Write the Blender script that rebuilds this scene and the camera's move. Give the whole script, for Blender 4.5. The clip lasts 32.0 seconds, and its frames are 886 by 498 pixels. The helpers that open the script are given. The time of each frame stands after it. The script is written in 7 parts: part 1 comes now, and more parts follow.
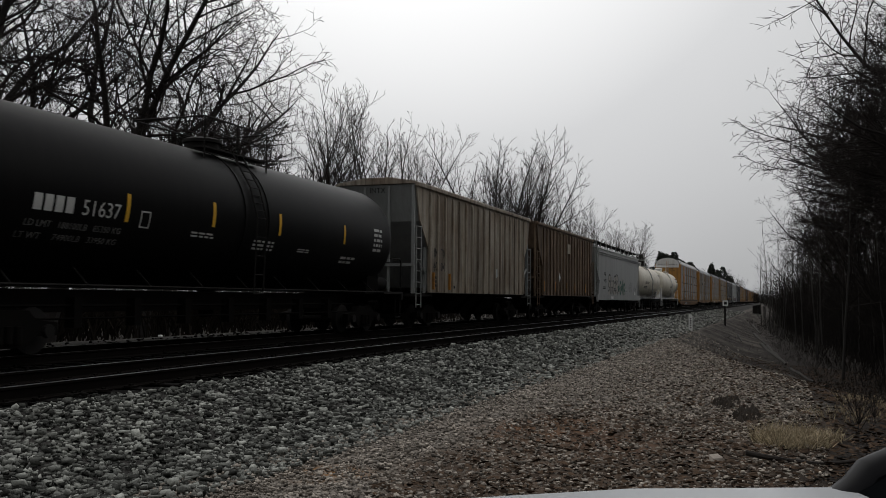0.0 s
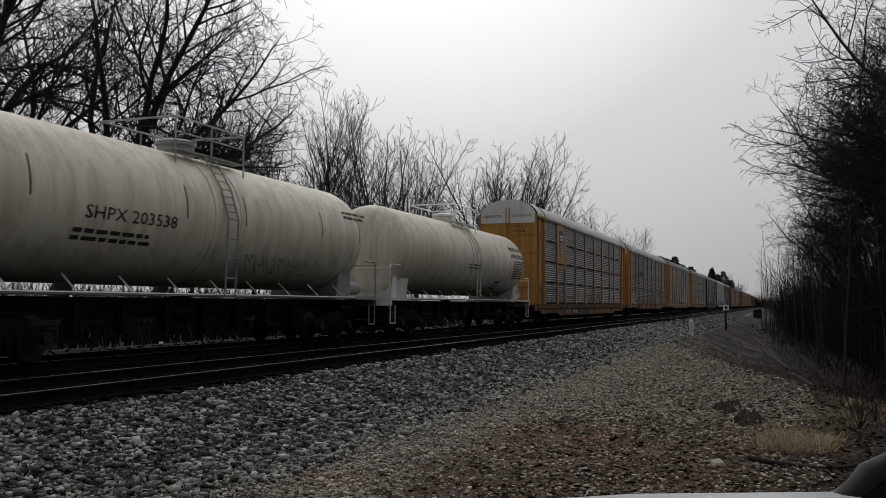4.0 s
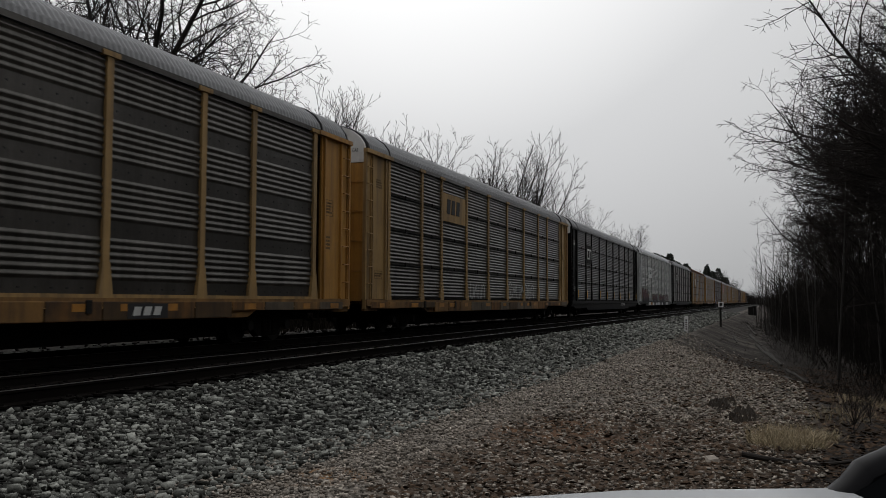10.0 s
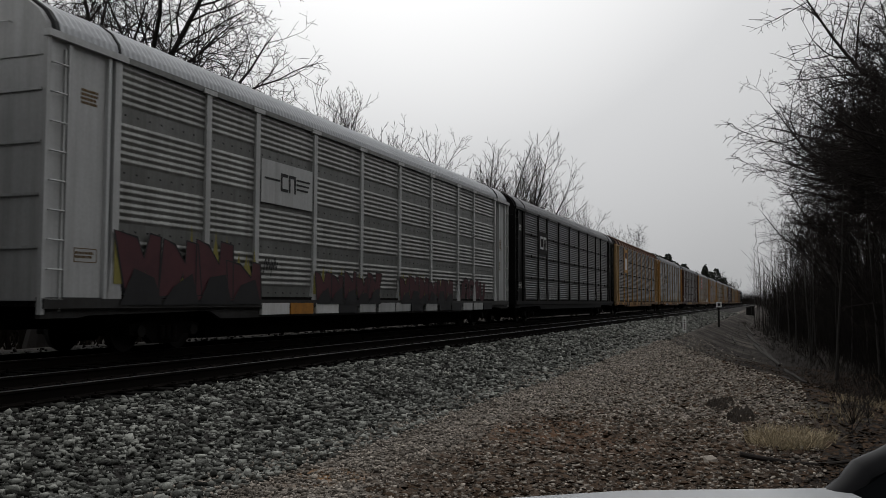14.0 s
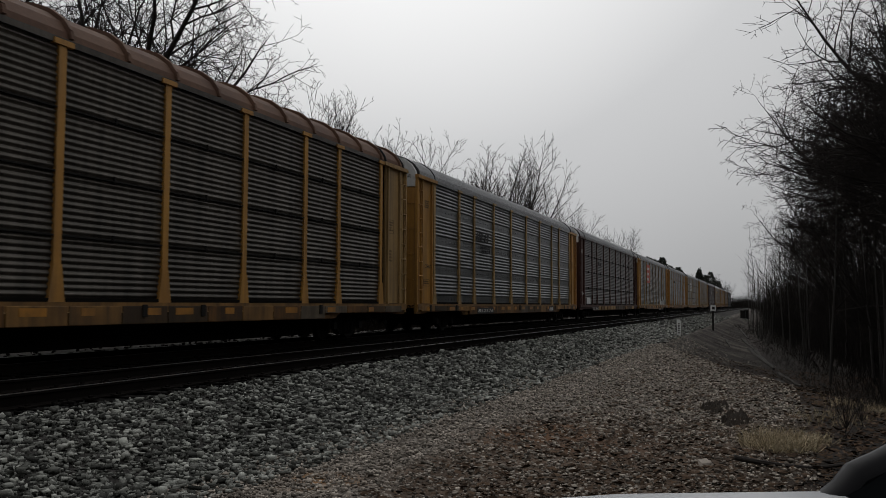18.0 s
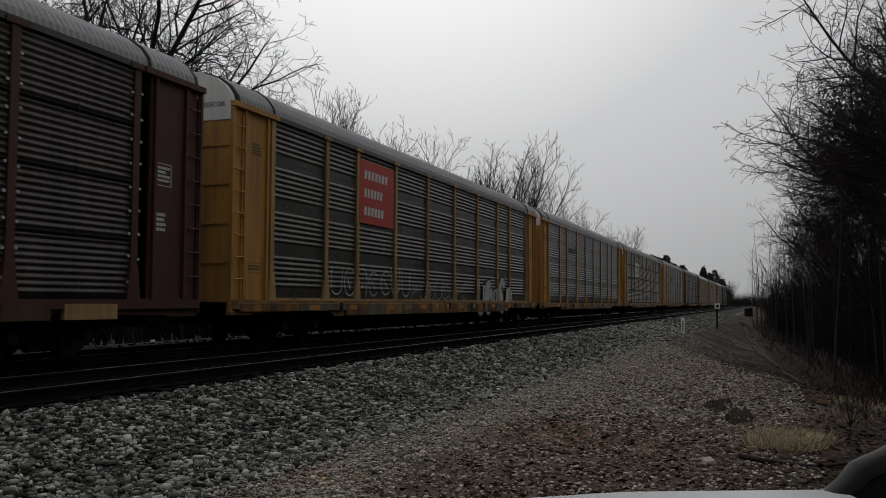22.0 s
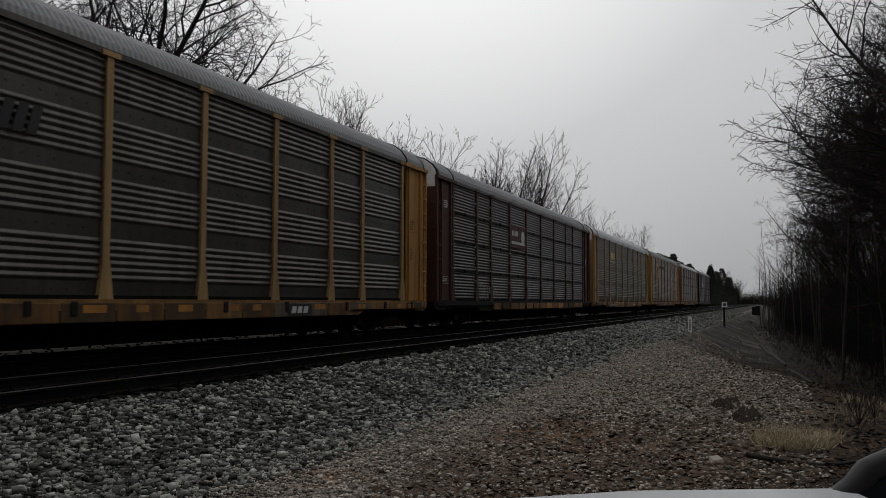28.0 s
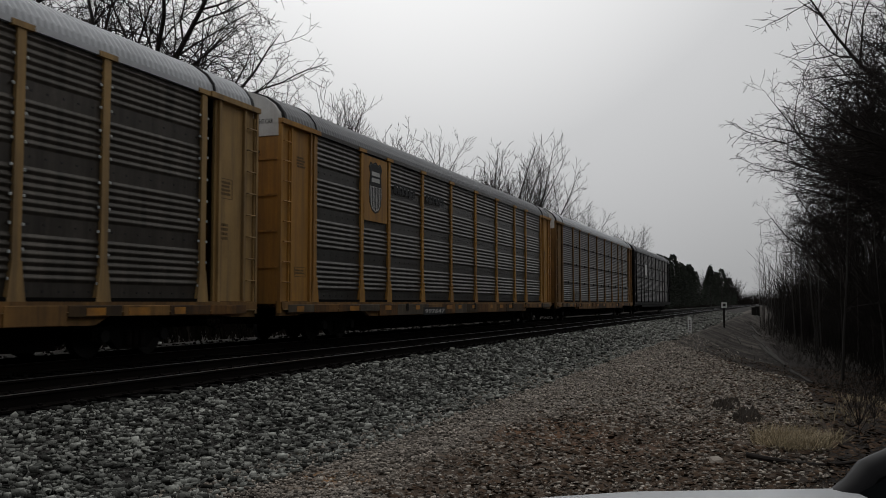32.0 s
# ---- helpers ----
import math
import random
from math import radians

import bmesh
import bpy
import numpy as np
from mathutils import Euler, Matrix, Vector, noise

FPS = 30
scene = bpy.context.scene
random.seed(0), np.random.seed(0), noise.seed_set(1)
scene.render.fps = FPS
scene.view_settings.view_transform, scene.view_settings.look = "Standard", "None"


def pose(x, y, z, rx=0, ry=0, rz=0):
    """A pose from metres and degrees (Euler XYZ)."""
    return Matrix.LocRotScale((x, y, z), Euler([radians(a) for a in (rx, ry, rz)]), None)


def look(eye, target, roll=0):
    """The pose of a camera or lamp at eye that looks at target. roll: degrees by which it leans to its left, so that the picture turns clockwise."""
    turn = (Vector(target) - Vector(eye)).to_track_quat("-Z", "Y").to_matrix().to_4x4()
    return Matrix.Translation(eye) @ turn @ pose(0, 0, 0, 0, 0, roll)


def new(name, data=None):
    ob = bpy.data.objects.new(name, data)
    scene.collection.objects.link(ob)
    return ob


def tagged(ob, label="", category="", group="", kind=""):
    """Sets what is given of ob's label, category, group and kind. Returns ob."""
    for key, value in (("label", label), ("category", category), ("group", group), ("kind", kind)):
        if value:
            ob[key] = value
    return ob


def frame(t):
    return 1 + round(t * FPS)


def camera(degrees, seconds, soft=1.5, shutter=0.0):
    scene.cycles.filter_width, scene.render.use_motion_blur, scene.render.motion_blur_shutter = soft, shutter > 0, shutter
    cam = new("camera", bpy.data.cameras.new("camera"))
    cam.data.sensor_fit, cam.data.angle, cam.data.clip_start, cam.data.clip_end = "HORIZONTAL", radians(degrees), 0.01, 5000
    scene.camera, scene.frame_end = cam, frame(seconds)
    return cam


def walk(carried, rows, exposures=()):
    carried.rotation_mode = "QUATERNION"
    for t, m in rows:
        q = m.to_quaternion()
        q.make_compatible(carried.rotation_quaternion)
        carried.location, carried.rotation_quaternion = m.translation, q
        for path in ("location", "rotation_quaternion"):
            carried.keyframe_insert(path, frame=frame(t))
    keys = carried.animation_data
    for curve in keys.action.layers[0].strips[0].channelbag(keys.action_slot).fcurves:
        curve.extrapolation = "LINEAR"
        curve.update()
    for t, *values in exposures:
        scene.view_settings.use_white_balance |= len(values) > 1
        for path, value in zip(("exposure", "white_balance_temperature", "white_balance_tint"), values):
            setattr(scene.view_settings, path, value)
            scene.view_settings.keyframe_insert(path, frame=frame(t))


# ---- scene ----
cam = camera(52.49, 32.0, soft=0.8, shutter=0.08)
EYE = (0.0, 0.0, 1.04)   # rail tops are at z = 0, the tracks run along x
TURNS = [
    (0, 93.14, -0.47, -69.72), (0.5, 93.14, -0.34, -69.72), (1, 93.24, -0.35, -69.83),
    (1.5, 93.26, -0.35, -69.60), (2, 93.38, -0.35, -69.70), (2.5, 93.41, -0.35, -69.58),
    (3, 93.40, -0.23, -69.66), (3.5, 93.47, -0.22, -69.63), (5.5, 93.58, -0.30, -69.93),
    (6, 93.42, -0.23, -69.72), (6.5, 93.28, -0.17, -69.53), (7, 93.11, -0.07, -69.28),
    (7.5, 93.34, -0.18, -69.58), (8, 93.34, -0.23, -69.95), (8.5, 93.29, -0.19, -69.86),
    (9, 93.32, -0.27, -69.89), (9.5, 93.28, -0.18, -69.97), (10, 93.29, -0.27, -69.98),
    (10.5, 93.47, -0.21, -70.06), (11, 93.39, -0.24, -70.00), (11.5, 93.26, -0.34, -70.08),
    (12, 93.46, -0.25, -70.22), (12.5, 93.34, -0.24, -70.12), (13, 93.34, -0.29, -70.13),
    (13.5, 93.22, -0.16, -70.05), (14, 93.32, -0.22, -70.09), (14.5, 93.31, -0.20, -70.12),
    (16.5, 93.42, -0.22, -70.12), (17, 93.40, -0.11, -70.18), (17.5, 93.44, -0.05, -70.15),
    (18, 93.54, -0.21, -70.43), (18.5, 93.34, -0.13, -70.20), (19, 93.29, -0.15, -70.40),
    (19.5, 93.38, -0.16, -70.21), (20, 93.19, -0.21, -70.17), (20.5, 93.33, -0.15, -70.10),
    (21, 93.41, -0.21, -70.17), (21.5, 93.45, -0.29, -70.38), (22, 93.39, -0.29, -70.19),
    (22.5, 93.40, -0.21, -70.17), (23, 93.38, -0.32, -70.14), (23.5, 93.49, -0.24, -70.10),
    (24, 93.34, -0.28, -70.14), (24.5, 93.29, -0.15, -69.90), (25, 93.13, -0.27, -70.03),
    (25.5, 93.17, -0.11, -69.96), (27.5, 93.18, -0.04, -69.71), (28, 93.33, -0.17, -69.77),
    (28.5, 93.36, -0.05, -69.63), (29, 93.50, -0.01, -69.80), (29.5, 93.50, -0.13, -69.85),
    (30, 93.51, -0.06, -69.83), (30.5, 93.54, -0.05, -69.80), (31, 93.32, 0.13, -69.81),
    (31.5, 93.53, 0.09, -69.67), (32, 93.42, 0.03, -69.79),
]
walk(cam, [(t, pose(*EYE, rx, ry, rz)) for t, rx, ry, rz in TURNS],
     exposures=[(0.0, 0.08), (14.0, 0.08), (17.0, -0.1), (32.0, -0.1)])

# ---- world, sun ----
world = bpy.data.worlds.new("overcast_sky")
scene.world = world
world.use_nodes = True
nt = world.node_tree
nt.nodes.clear()
w_out = nt.nodes.new("ShaderNodeOutputWorld")
w_bg = nt.nodes.new("ShaderNodeBackground")
w_sky = nt.nodes.new("ShaderNodeTexSky")
w_sky.sky_type, w_sky.sun_disc = "NISHITA", False
w_sky.sun_elevation, w_sky.sun_rotation = radians(48), radians(-20)
w_sky.dust_density, w_sky.air_density = 4.0, 1.0
w_hsv = nt.nodes.new("ShaderNodeHueSaturation")
w_hsv.inputs["Saturation"].default_value, w_hsv.inputs["Value"].default_value = 0.12, 0.05
w_tc = nt.nodes.new("ShaderNodeTexCoord")
w_dot = nt.nodes.new("ShaderNodeVectorMath")
w_dot.operation = "DOT_PRODUCT"
# thin cloud in front of the hidden sun, thicker grey cloud elsewhere
w_dot.inputs[1].default_value = Vector((0.77, 0.33, 0.54)).normalized()
w_sep = nt.nodes.new("ShaderNodeSeparateXYZ")
w_base = nt.nodes.new("ShaderNodeMapRange")
for k, v in (("From Min", 0.0), ("From Max", 1.0), ("To Min", 0.045), ("To Max", 0.42)):
    w_base.inputs[k].default_value = v
w_ramp = nt.nodes.new("ShaderNodeValToRGB")
for pos, g in ((0.0, 0.0), (0.35, 0.0), (0.6, 0.15), (0.8, 0.36), (0.91, 0.52), (1.0, 0.66)):
    e = w_ramp.color_ramp.elements[0] if pos == 0.0 else w_ramp.color_ramp.elements[1] if pos == 1.0 else w_ramp.color_ramp.elements.new(pos)
    e.color = (g, g * 1.01, g * 1.03, 1)
w_sum = nt.nodes.new("ShaderNodeMixRGB")
w_sum.blend_type = "ADD"
w_sum.inputs["Fac"].default_value = 1.0
w_noise = nt.nodes.new("ShaderNodeTexNoise")
w_noise.inputs["Scale"].default_value, w_noise.inputs["Detail"].default_value = 1.6, 4.0
w_mix = nt.nodes.new("ShaderNodeMixRGB")
w_mix.inputs["Fac"].default_value = 0.05
w_cloud = nt.nodes.new("ShaderNodeMixRGB")
w_cloud.blend_type = "SOFT_LIGHT"
w_cloud.inputs["Fac"].default_value = 0.18
nt.links.new(w_tc.outputs["Generated"], w_dot.inputs[0])
nt.links.new(w_dot.outputs["Value"], w_ramp.inputs["Fac"])
nt.links.new(w_tc.outputs["Generated"], w_sep.inputs[0])
nt.links.new(w_sep.outputs["Z"], w_base.inputs["Value"])
w_back = nt.nodes.new("ShaderNodeMapRange")
for k, v in (("From Min", 0.1), ("From Max", -0.9), ("To Min", 0.0), ("To Max", 0.07)):
    w_back.inputs[k].default_value = v
w_add = nt.nodes.new("ShaderNodeMath")
w_add.operation = "ADD"
nt.links.new(w_sep.outputs["X"], w_back.inputs["Value"])
nt.links.new(w_base.outputs[0], w_add.inputs[0])
nt.links.new(w_back.outputs[0], w_add.inputs[1])
nt.links.new(w_ramp.outputs[0], w_sum.inputs[1])
nt.links.new(w_add.outputs[0], w_sum.inputs[2])
nt.links.new(w_tc.outputs["Generated"], w_noise.inputs["Vector"])
nt.links.new(w_sky.outputs[0], w_hsv.inputs["Color"])
nt.links.new(w_sum.outputs[0], w_mix.inputs[1])
nt.links.new(w_hsv.outputs[0], w_mix.inputs[2])
nt.links.new(w_mix.outputs[0], w_cloud.inputs[1])
nt.links.new(w_noise.outputs["Fac"], w_cloud.inputs[2])
nt.links.new(w_cloud.outputs[0], w_bg.inputs["Color"])
w_bg.inputs["Strength"].default_value = 1.0
nt.links.new(w_bg.outputs[0], w_out.inputs["Surface"])

sun = new("sun", bpy.data.lights.new("sun", "SUN"))
sun.data.energy, sun.data.angle, sun.data.color = 0.3, radians(40), (1.0, 0.97, 0.93)
sun.matrix_world = look((0, 0, 50), (0 - 12, 0 - 18, 50 - 26))
scene.view_settings.exposure = 0.0


# ---- materials ----
def material(name, base, second=None, scale=1.5, amount=0.5, rough=0.8, metal=0.0, bump=0.0, bump_scale=40.0,
             streak=None, streak_amount=0.0, island=0.0, fine=0.12, gloss=0.4, island_power=1.0):
    """Base colour broken up at two scales, with rain streaks down upright faces and a fine relief."""
    m = bpy.data.materials.new(name)
    m.use_nodes = True
    t = m.node_tree
    b = t.nodes["Principled BSDF"]
    b.inputs["Roughness"].default_value, b.inputs["Metallic"].default_value = rough, metal
    b.inputs["Specular IOR Level"].default_value = gloss
    tc, info = t.nodes.new("ShaderNodeTexCoord"), t.nodes.new("ShaderNodeObjectInfo")
    add = t.nodes.new("ShaderNodeVectorMath")
    add.operation = "MULTIPLY_ADD"
    add.inputs[1].default_value = (1, 1, 1)
    shift = t.nodes.new("ShaderNodeVectorMath")
    shift.operation = "SCALE"
    shift.inputs[0].default_value = (37.0, 11.0, 5.0)
    t.links.new(info.outputs["Random"], shift.inputs["Scale"])
    t.links.new(tc.outputs["Object"], add.inputs[0])
    t.links.new(shift.outputs[0], add.inputs[2])
    vec = add.outputs[0]

    def noise_node(sc, detail, rgh=0.6, vector=None):
        n = t.nodes.new("ShaderNodeTexNoise")
        n.inputs["Scale"].default_value, n.inputs["Detail"].default_value, n.inputs["Roughness"].default_value = sc, detail, rgh
        t.links.new(vector or vec, n.inputs["Vector"])
        return n.outputs["Fac"]

    def ramp(fac, lo, hi):
        r = t.nodes.new("ShaderNodeMapRange")
        r.inputs["From Min"].default_value, r.inputs["From Max"].default_value = lo, hi
        t.links.new(fac, r.inputs["Value"])
        return r.outputs[0]

    def mix(fac, a, c, blend="MIX", k=1.0):
        n = t.nodes.new("ShaderNodeMixRGB")
        n.blend_type = blend
        if k != 1.0:
            s = t.nodes.new("ShaderNodeMath")
            s.operation = "MULTIPLY"
            s.inputs[1].default_value = k
            t.links.new(fac, s.inputs[0])
            fac = s.outputs[0]
        t.links.new(fac, n.inputs["Fac"])
        for v, i in ((a, 1), (c, 2)):
            if isinstance(v, tuple):
                n.inputs[i].default_value = (*v, 1)
            else:
                t.links.new(v, n.inputs[i])
        return n.outputs[0]

    second = second or tuple(c * 0.6 for c in base)
    col = mix(ramp(noise_node(scale, 5), 0.35, 0.68), base, second, k=amount)
    if streak:
        mp = t.nodes.new("ShaderNodeMapping")
        mp.inputs["Scale"].default_value = (2.6, 2.6, 0.16)
        t.links.new(vec, mp.inputs["Vector"])
        col = mix(ramp(noise_node(1.3, 6, 0.7, mp.outputs[0]), 0.42, 0.66), col, streak, k=streak_amount)
    col = mix(ramp(noise_node(scale * 18, 3), 0.3, 0.75), col, tuple(c * 0.45 for c in base), k=fine * 2)
    if island:
        geo = t.nodes.new("ShaderNodeNewGeometry")
        hsv = t.nodes.new("ShaderNodeHueSaturation")
        r = t.nodes.new("ShaderNodeMapRange")
        r.inputs["To Min"].default_value, r.inputs["To Max"].default_value = 1 - island, 1 + island
        pw = t.nodes.new("ShaderNodeMath")
        pw.operation, pw.inputs[1].default_value = "POWER", island_power
        t.links.new(geo.outputs["Random Per Island"], pw.inputs[0])
        t.links.new(pw.outputs[0], r.inputs["Value"])
        t.links.new(r.outputs[0], hsv.inputs["Value"])
        t.links.new(col, hsv.inputs["Color"])
        col = hsv.outputs[0]
    t.links.new(col, b.inputs["Base Color"])
    if bump:
        bp = t.nodes.new("ShaderNodeBump")
        bp.inputs["Strength"].default_value, bp.inputs["Distance"].default_value = bump, 0.02
        t.links.new(noise_node(bump_scale, 4), bp.inputs["Height"])
        t.links.new(bp.outputs[0], b.inputs["Normal"])
    return m


RUST, GRIME = (0.10, 0.045, 0.02), (0.05, 0.045, 0.04)
M_yellow = material("yellow_paint", (0.52, 0.262, 0.05), (0.36, 0.17, 0.04), 0.8, 0.7, 0.6, streak=GRIME, streak_amount=0.5, bump=0.1)
M_sill = material("grimy_sill_paint", (0.25, 0.115, 0.026), (0.02, 0.015, 0.011), 0.8, 1.0, 0.8, streak=(0.014, 0.011, 0.009), streak_amount=0.75, bump=0.15)
M_yellow_pale = material("faded_yellow_paint", (0.46, 0.29, 0.11), (0.28, 0.17, 0.065), 0.8, 0.8, 0.65, streak=GRIME, streak_amount=0.6, bump=0.1)
M_yellow_dark = material("sooty_yellow_paint", (0.31, 0.16, 0.042), (0.12, 0.064, 0.024), 0.9, 0.85, 0.75, streak=(0.02, 0.016, 0.012), streak_amount=0.65, bump=0.1)
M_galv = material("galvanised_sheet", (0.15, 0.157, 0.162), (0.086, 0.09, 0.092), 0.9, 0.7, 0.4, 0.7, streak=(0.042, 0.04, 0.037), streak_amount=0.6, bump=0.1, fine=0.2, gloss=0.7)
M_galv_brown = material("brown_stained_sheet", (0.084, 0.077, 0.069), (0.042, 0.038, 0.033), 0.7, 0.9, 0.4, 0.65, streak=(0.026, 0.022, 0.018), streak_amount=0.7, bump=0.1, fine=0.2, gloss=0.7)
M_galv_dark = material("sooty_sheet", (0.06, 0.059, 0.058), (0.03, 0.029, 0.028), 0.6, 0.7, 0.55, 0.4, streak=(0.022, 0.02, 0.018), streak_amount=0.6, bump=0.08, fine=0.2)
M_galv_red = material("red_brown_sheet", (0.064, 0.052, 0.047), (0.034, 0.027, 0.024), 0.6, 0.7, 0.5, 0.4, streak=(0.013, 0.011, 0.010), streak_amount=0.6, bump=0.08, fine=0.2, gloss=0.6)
# ribs painted lighter than their sheets, in place of light on their upper faces
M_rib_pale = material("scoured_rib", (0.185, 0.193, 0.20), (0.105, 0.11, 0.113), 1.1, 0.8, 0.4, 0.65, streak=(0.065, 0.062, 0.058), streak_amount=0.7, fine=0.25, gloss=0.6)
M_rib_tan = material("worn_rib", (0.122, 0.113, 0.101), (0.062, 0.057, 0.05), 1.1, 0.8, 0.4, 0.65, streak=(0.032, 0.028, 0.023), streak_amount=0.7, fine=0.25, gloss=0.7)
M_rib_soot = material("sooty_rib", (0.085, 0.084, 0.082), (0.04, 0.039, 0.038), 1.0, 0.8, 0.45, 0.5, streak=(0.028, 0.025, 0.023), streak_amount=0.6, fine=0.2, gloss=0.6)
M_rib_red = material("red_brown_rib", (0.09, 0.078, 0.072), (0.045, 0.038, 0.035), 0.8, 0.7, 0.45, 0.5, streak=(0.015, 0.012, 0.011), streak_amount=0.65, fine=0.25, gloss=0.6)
M_faint = material("faded_lettering", (0.14, 0.09, 0.04), (0.22, 0.14, 0.06), 3.0, 0.6, 0.8)
M_silver = material("silver_paint", (0.56, 0.57, 0.57), (0.44, 0.45, 0.45), 0.8, 0.5, 0.5, 0.2, streak=(0.2, 0.19, 0.18), streak_amount=0.4)
M_roof = material("roof_sheet", (0.52, 0.535, 0.555), (0.40, 0.41, 0.43), 0.5, 0.6, 0.45, 0.3, fine=0.12)
M_roof_grey = material("dull_roof_sheet", (0.30, 0.305, 0.315), (0.21, 0.21, 0.215), 0.5, 0.6, 0.55, 0.3, fine=0.2)
M_roof_old = material("rusted_roof_sheet", (0.16, 0.085, 0.052), (0.085, 0.042, 0.028), 0.9, 0.9, 0.8, fine=0.3)
M_white = material("white_paint", (0.74, 0.745, 0.74), (0.60, 0.60, 0.59), 0.7, 0.5, 0.55, streak=(0.42, 0.39, 0.35), streak_amount=0.35)
M_cream = material("cream_tank_paint", (0.74, 0.695, 0.59), (0.60, 0.545, 0.44), 0.35, 0.55, 0.45, streak=(0.30, 0.25, 0.19), streak_amount=0.55, fine=0.05)
M_black = material("black_paint", (0.0035, 0.0035, 0.0038), (0.006, 0.0058, 0.0055), 0.6, 0.6, 0.5, streak=(0.007, 0.0065, 0.006), streak_amount=0.5, fine=0.05, gloss=0.09)
M_blackflat = material("black_steel", (0.011, 0.0105, 0.010), (0.018, 0.015, 0.013), 1.2, 0.6, 0.8, bump=0.15, gloss=0.2)
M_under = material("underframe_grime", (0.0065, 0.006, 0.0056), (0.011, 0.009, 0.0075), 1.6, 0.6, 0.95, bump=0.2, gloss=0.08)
M_brownred = material("red_brown_paint", (0.07, 0.02, 0.012), (0.042, 0.014, 0.010), 0.8, 0.7, 0.65, streak=(0.03, 0.02, 0.016), streak_amount=0.5)
M_grey = material("light_grey_paint", (0.31, 0.32, 0.315), (0.25, 0.257, 0.252), 0.4, 0.5, 0.55, streak=(0.155, 0.15, 0.142), streak_amount=0.4, fine=0.08)
M_hopper = material("rusty_white_hopper", (0.50, 0.455, 0.38), (0.24, 0.16, 0.10), 0.7, 0.9, 0.8, streak=(0.06, 0.036, 0.022), streak_amount=0.85, bump=0.15, fine=0.2)
M_hopper_dark = material("rusty_brown_hopper", (0.23, 0.16, 0.105), (0.085, 0.052, 0.033), 0.9, 1.0, 0.85, streak=(0.035, 0.022, 0.015), streak_amount=0.9, bump=0.15, fine=0.25)
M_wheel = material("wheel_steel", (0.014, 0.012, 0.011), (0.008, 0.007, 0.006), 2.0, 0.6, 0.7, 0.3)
M_rail = material("rail_side", (0.009, 0.0072, 0.0062), (0.005, 0.0043, 0.0038), 3.0, 0.6, 0.95, bump=0.2, gloss=0.06)
M_railtop = material("polished_rail_head", (0.26, 0.26, 0.27), (0.19, 0.19, 0.20), 2.0, 0.5, 0.3, 0.95, fine=0.05)
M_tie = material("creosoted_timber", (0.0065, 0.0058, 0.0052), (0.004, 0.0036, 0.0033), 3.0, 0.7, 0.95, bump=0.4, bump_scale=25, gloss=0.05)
M_stone = material("crushed_granite", (0.29, 0.295, 0.27), (0.09, 0.093, 0.085), 2.2, 0.8, 0.95, bump=0.4, island=0.85, gloss=0.1, island_power=1.4)
M_bark = material("bare_bark", (0.034, 0.030, 0.028), (0.02, 0.018, 0.017), 2.5, 0.6, 0.95, bump=0.5, bump_scale=18)
M_twig = material("bare_twigs", (0.032, 0.027, 0.025), (0.021, 0.018, 0.016), 1.0, 0.6, 0.95, gloss=0.1)
M_bark_pale = material("grey_sapling_bark", (0.046, 0.042, 0.039), (0.025, 0.023, 0.021), 1.2, 0.7, 0.95)
# darker copy of the rail head: the underframes' dark reflection put into colour
M_rail_shaded = material("shaded_rail_head", (0.03, 0.028, 0.027), (0.02, 0.018, 0.017), 2.0, 0.5, 0.7, 0.6, fine=0.05)
M_gravel = material("dusty_gravel", (0.39, 0.348, 0.302), (0.165, 0.142, 0.12), 2.0, 0.8, 0.95, bump=0.4, island=0.7, gloss=0.1, island_power=1.2)
M_weed = material("dark_weeds", (0.022, 0.018, 0.0145), (0.013, 0.011, 0.009), 0.5, 0.6, 0.95, island=0.4, gloss=0.05)
M_channel = material("grimy_floor_channel", (0.095, 0.053, 0.019), (0.032, 0.021, 0.012), 0.9, 0.9, 0.8, streak=(0.016, 0.012, 0.009), streak_amount=0.6)
M_sillgrey = material("grimy_grey_sill", (0.17, 0.13, 0.085), (0.05, 0.04, 0.03), 0.9, 0.9, 0.8, streak=(0.02, 0.016, 0.013), streak_amount=0.6)
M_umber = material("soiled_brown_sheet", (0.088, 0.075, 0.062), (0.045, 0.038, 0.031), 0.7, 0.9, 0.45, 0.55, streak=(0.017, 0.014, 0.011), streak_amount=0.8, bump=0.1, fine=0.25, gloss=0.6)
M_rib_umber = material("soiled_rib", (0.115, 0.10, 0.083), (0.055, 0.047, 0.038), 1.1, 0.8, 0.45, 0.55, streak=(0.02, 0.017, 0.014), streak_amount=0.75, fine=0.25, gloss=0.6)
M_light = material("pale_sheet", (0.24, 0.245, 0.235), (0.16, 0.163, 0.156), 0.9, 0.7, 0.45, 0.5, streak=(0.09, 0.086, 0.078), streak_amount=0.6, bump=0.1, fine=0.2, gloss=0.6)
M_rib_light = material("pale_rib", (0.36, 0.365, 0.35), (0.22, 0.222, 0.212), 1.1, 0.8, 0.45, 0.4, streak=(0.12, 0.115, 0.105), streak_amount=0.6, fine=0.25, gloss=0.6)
M_turf = material("dark_turf", (0.034, 0.027, 0.021), (0.05, 0.038, 0.029), 6.0, 0.7, 0.95, bump=0.5)
M_brush = material("dry_brush_stems", (0.018, 0.0155, 0.0135), (0.011, 0.0095, 0.0085), 0.3, 0.6, 0.95, island=0.35, gloss=0.05)
M_grass = material("dead_grass", (0.40, 0.33, 0.215), (0.25, 0.2, 0.125), 1.2, 0.6, 0.95, island=0.4)
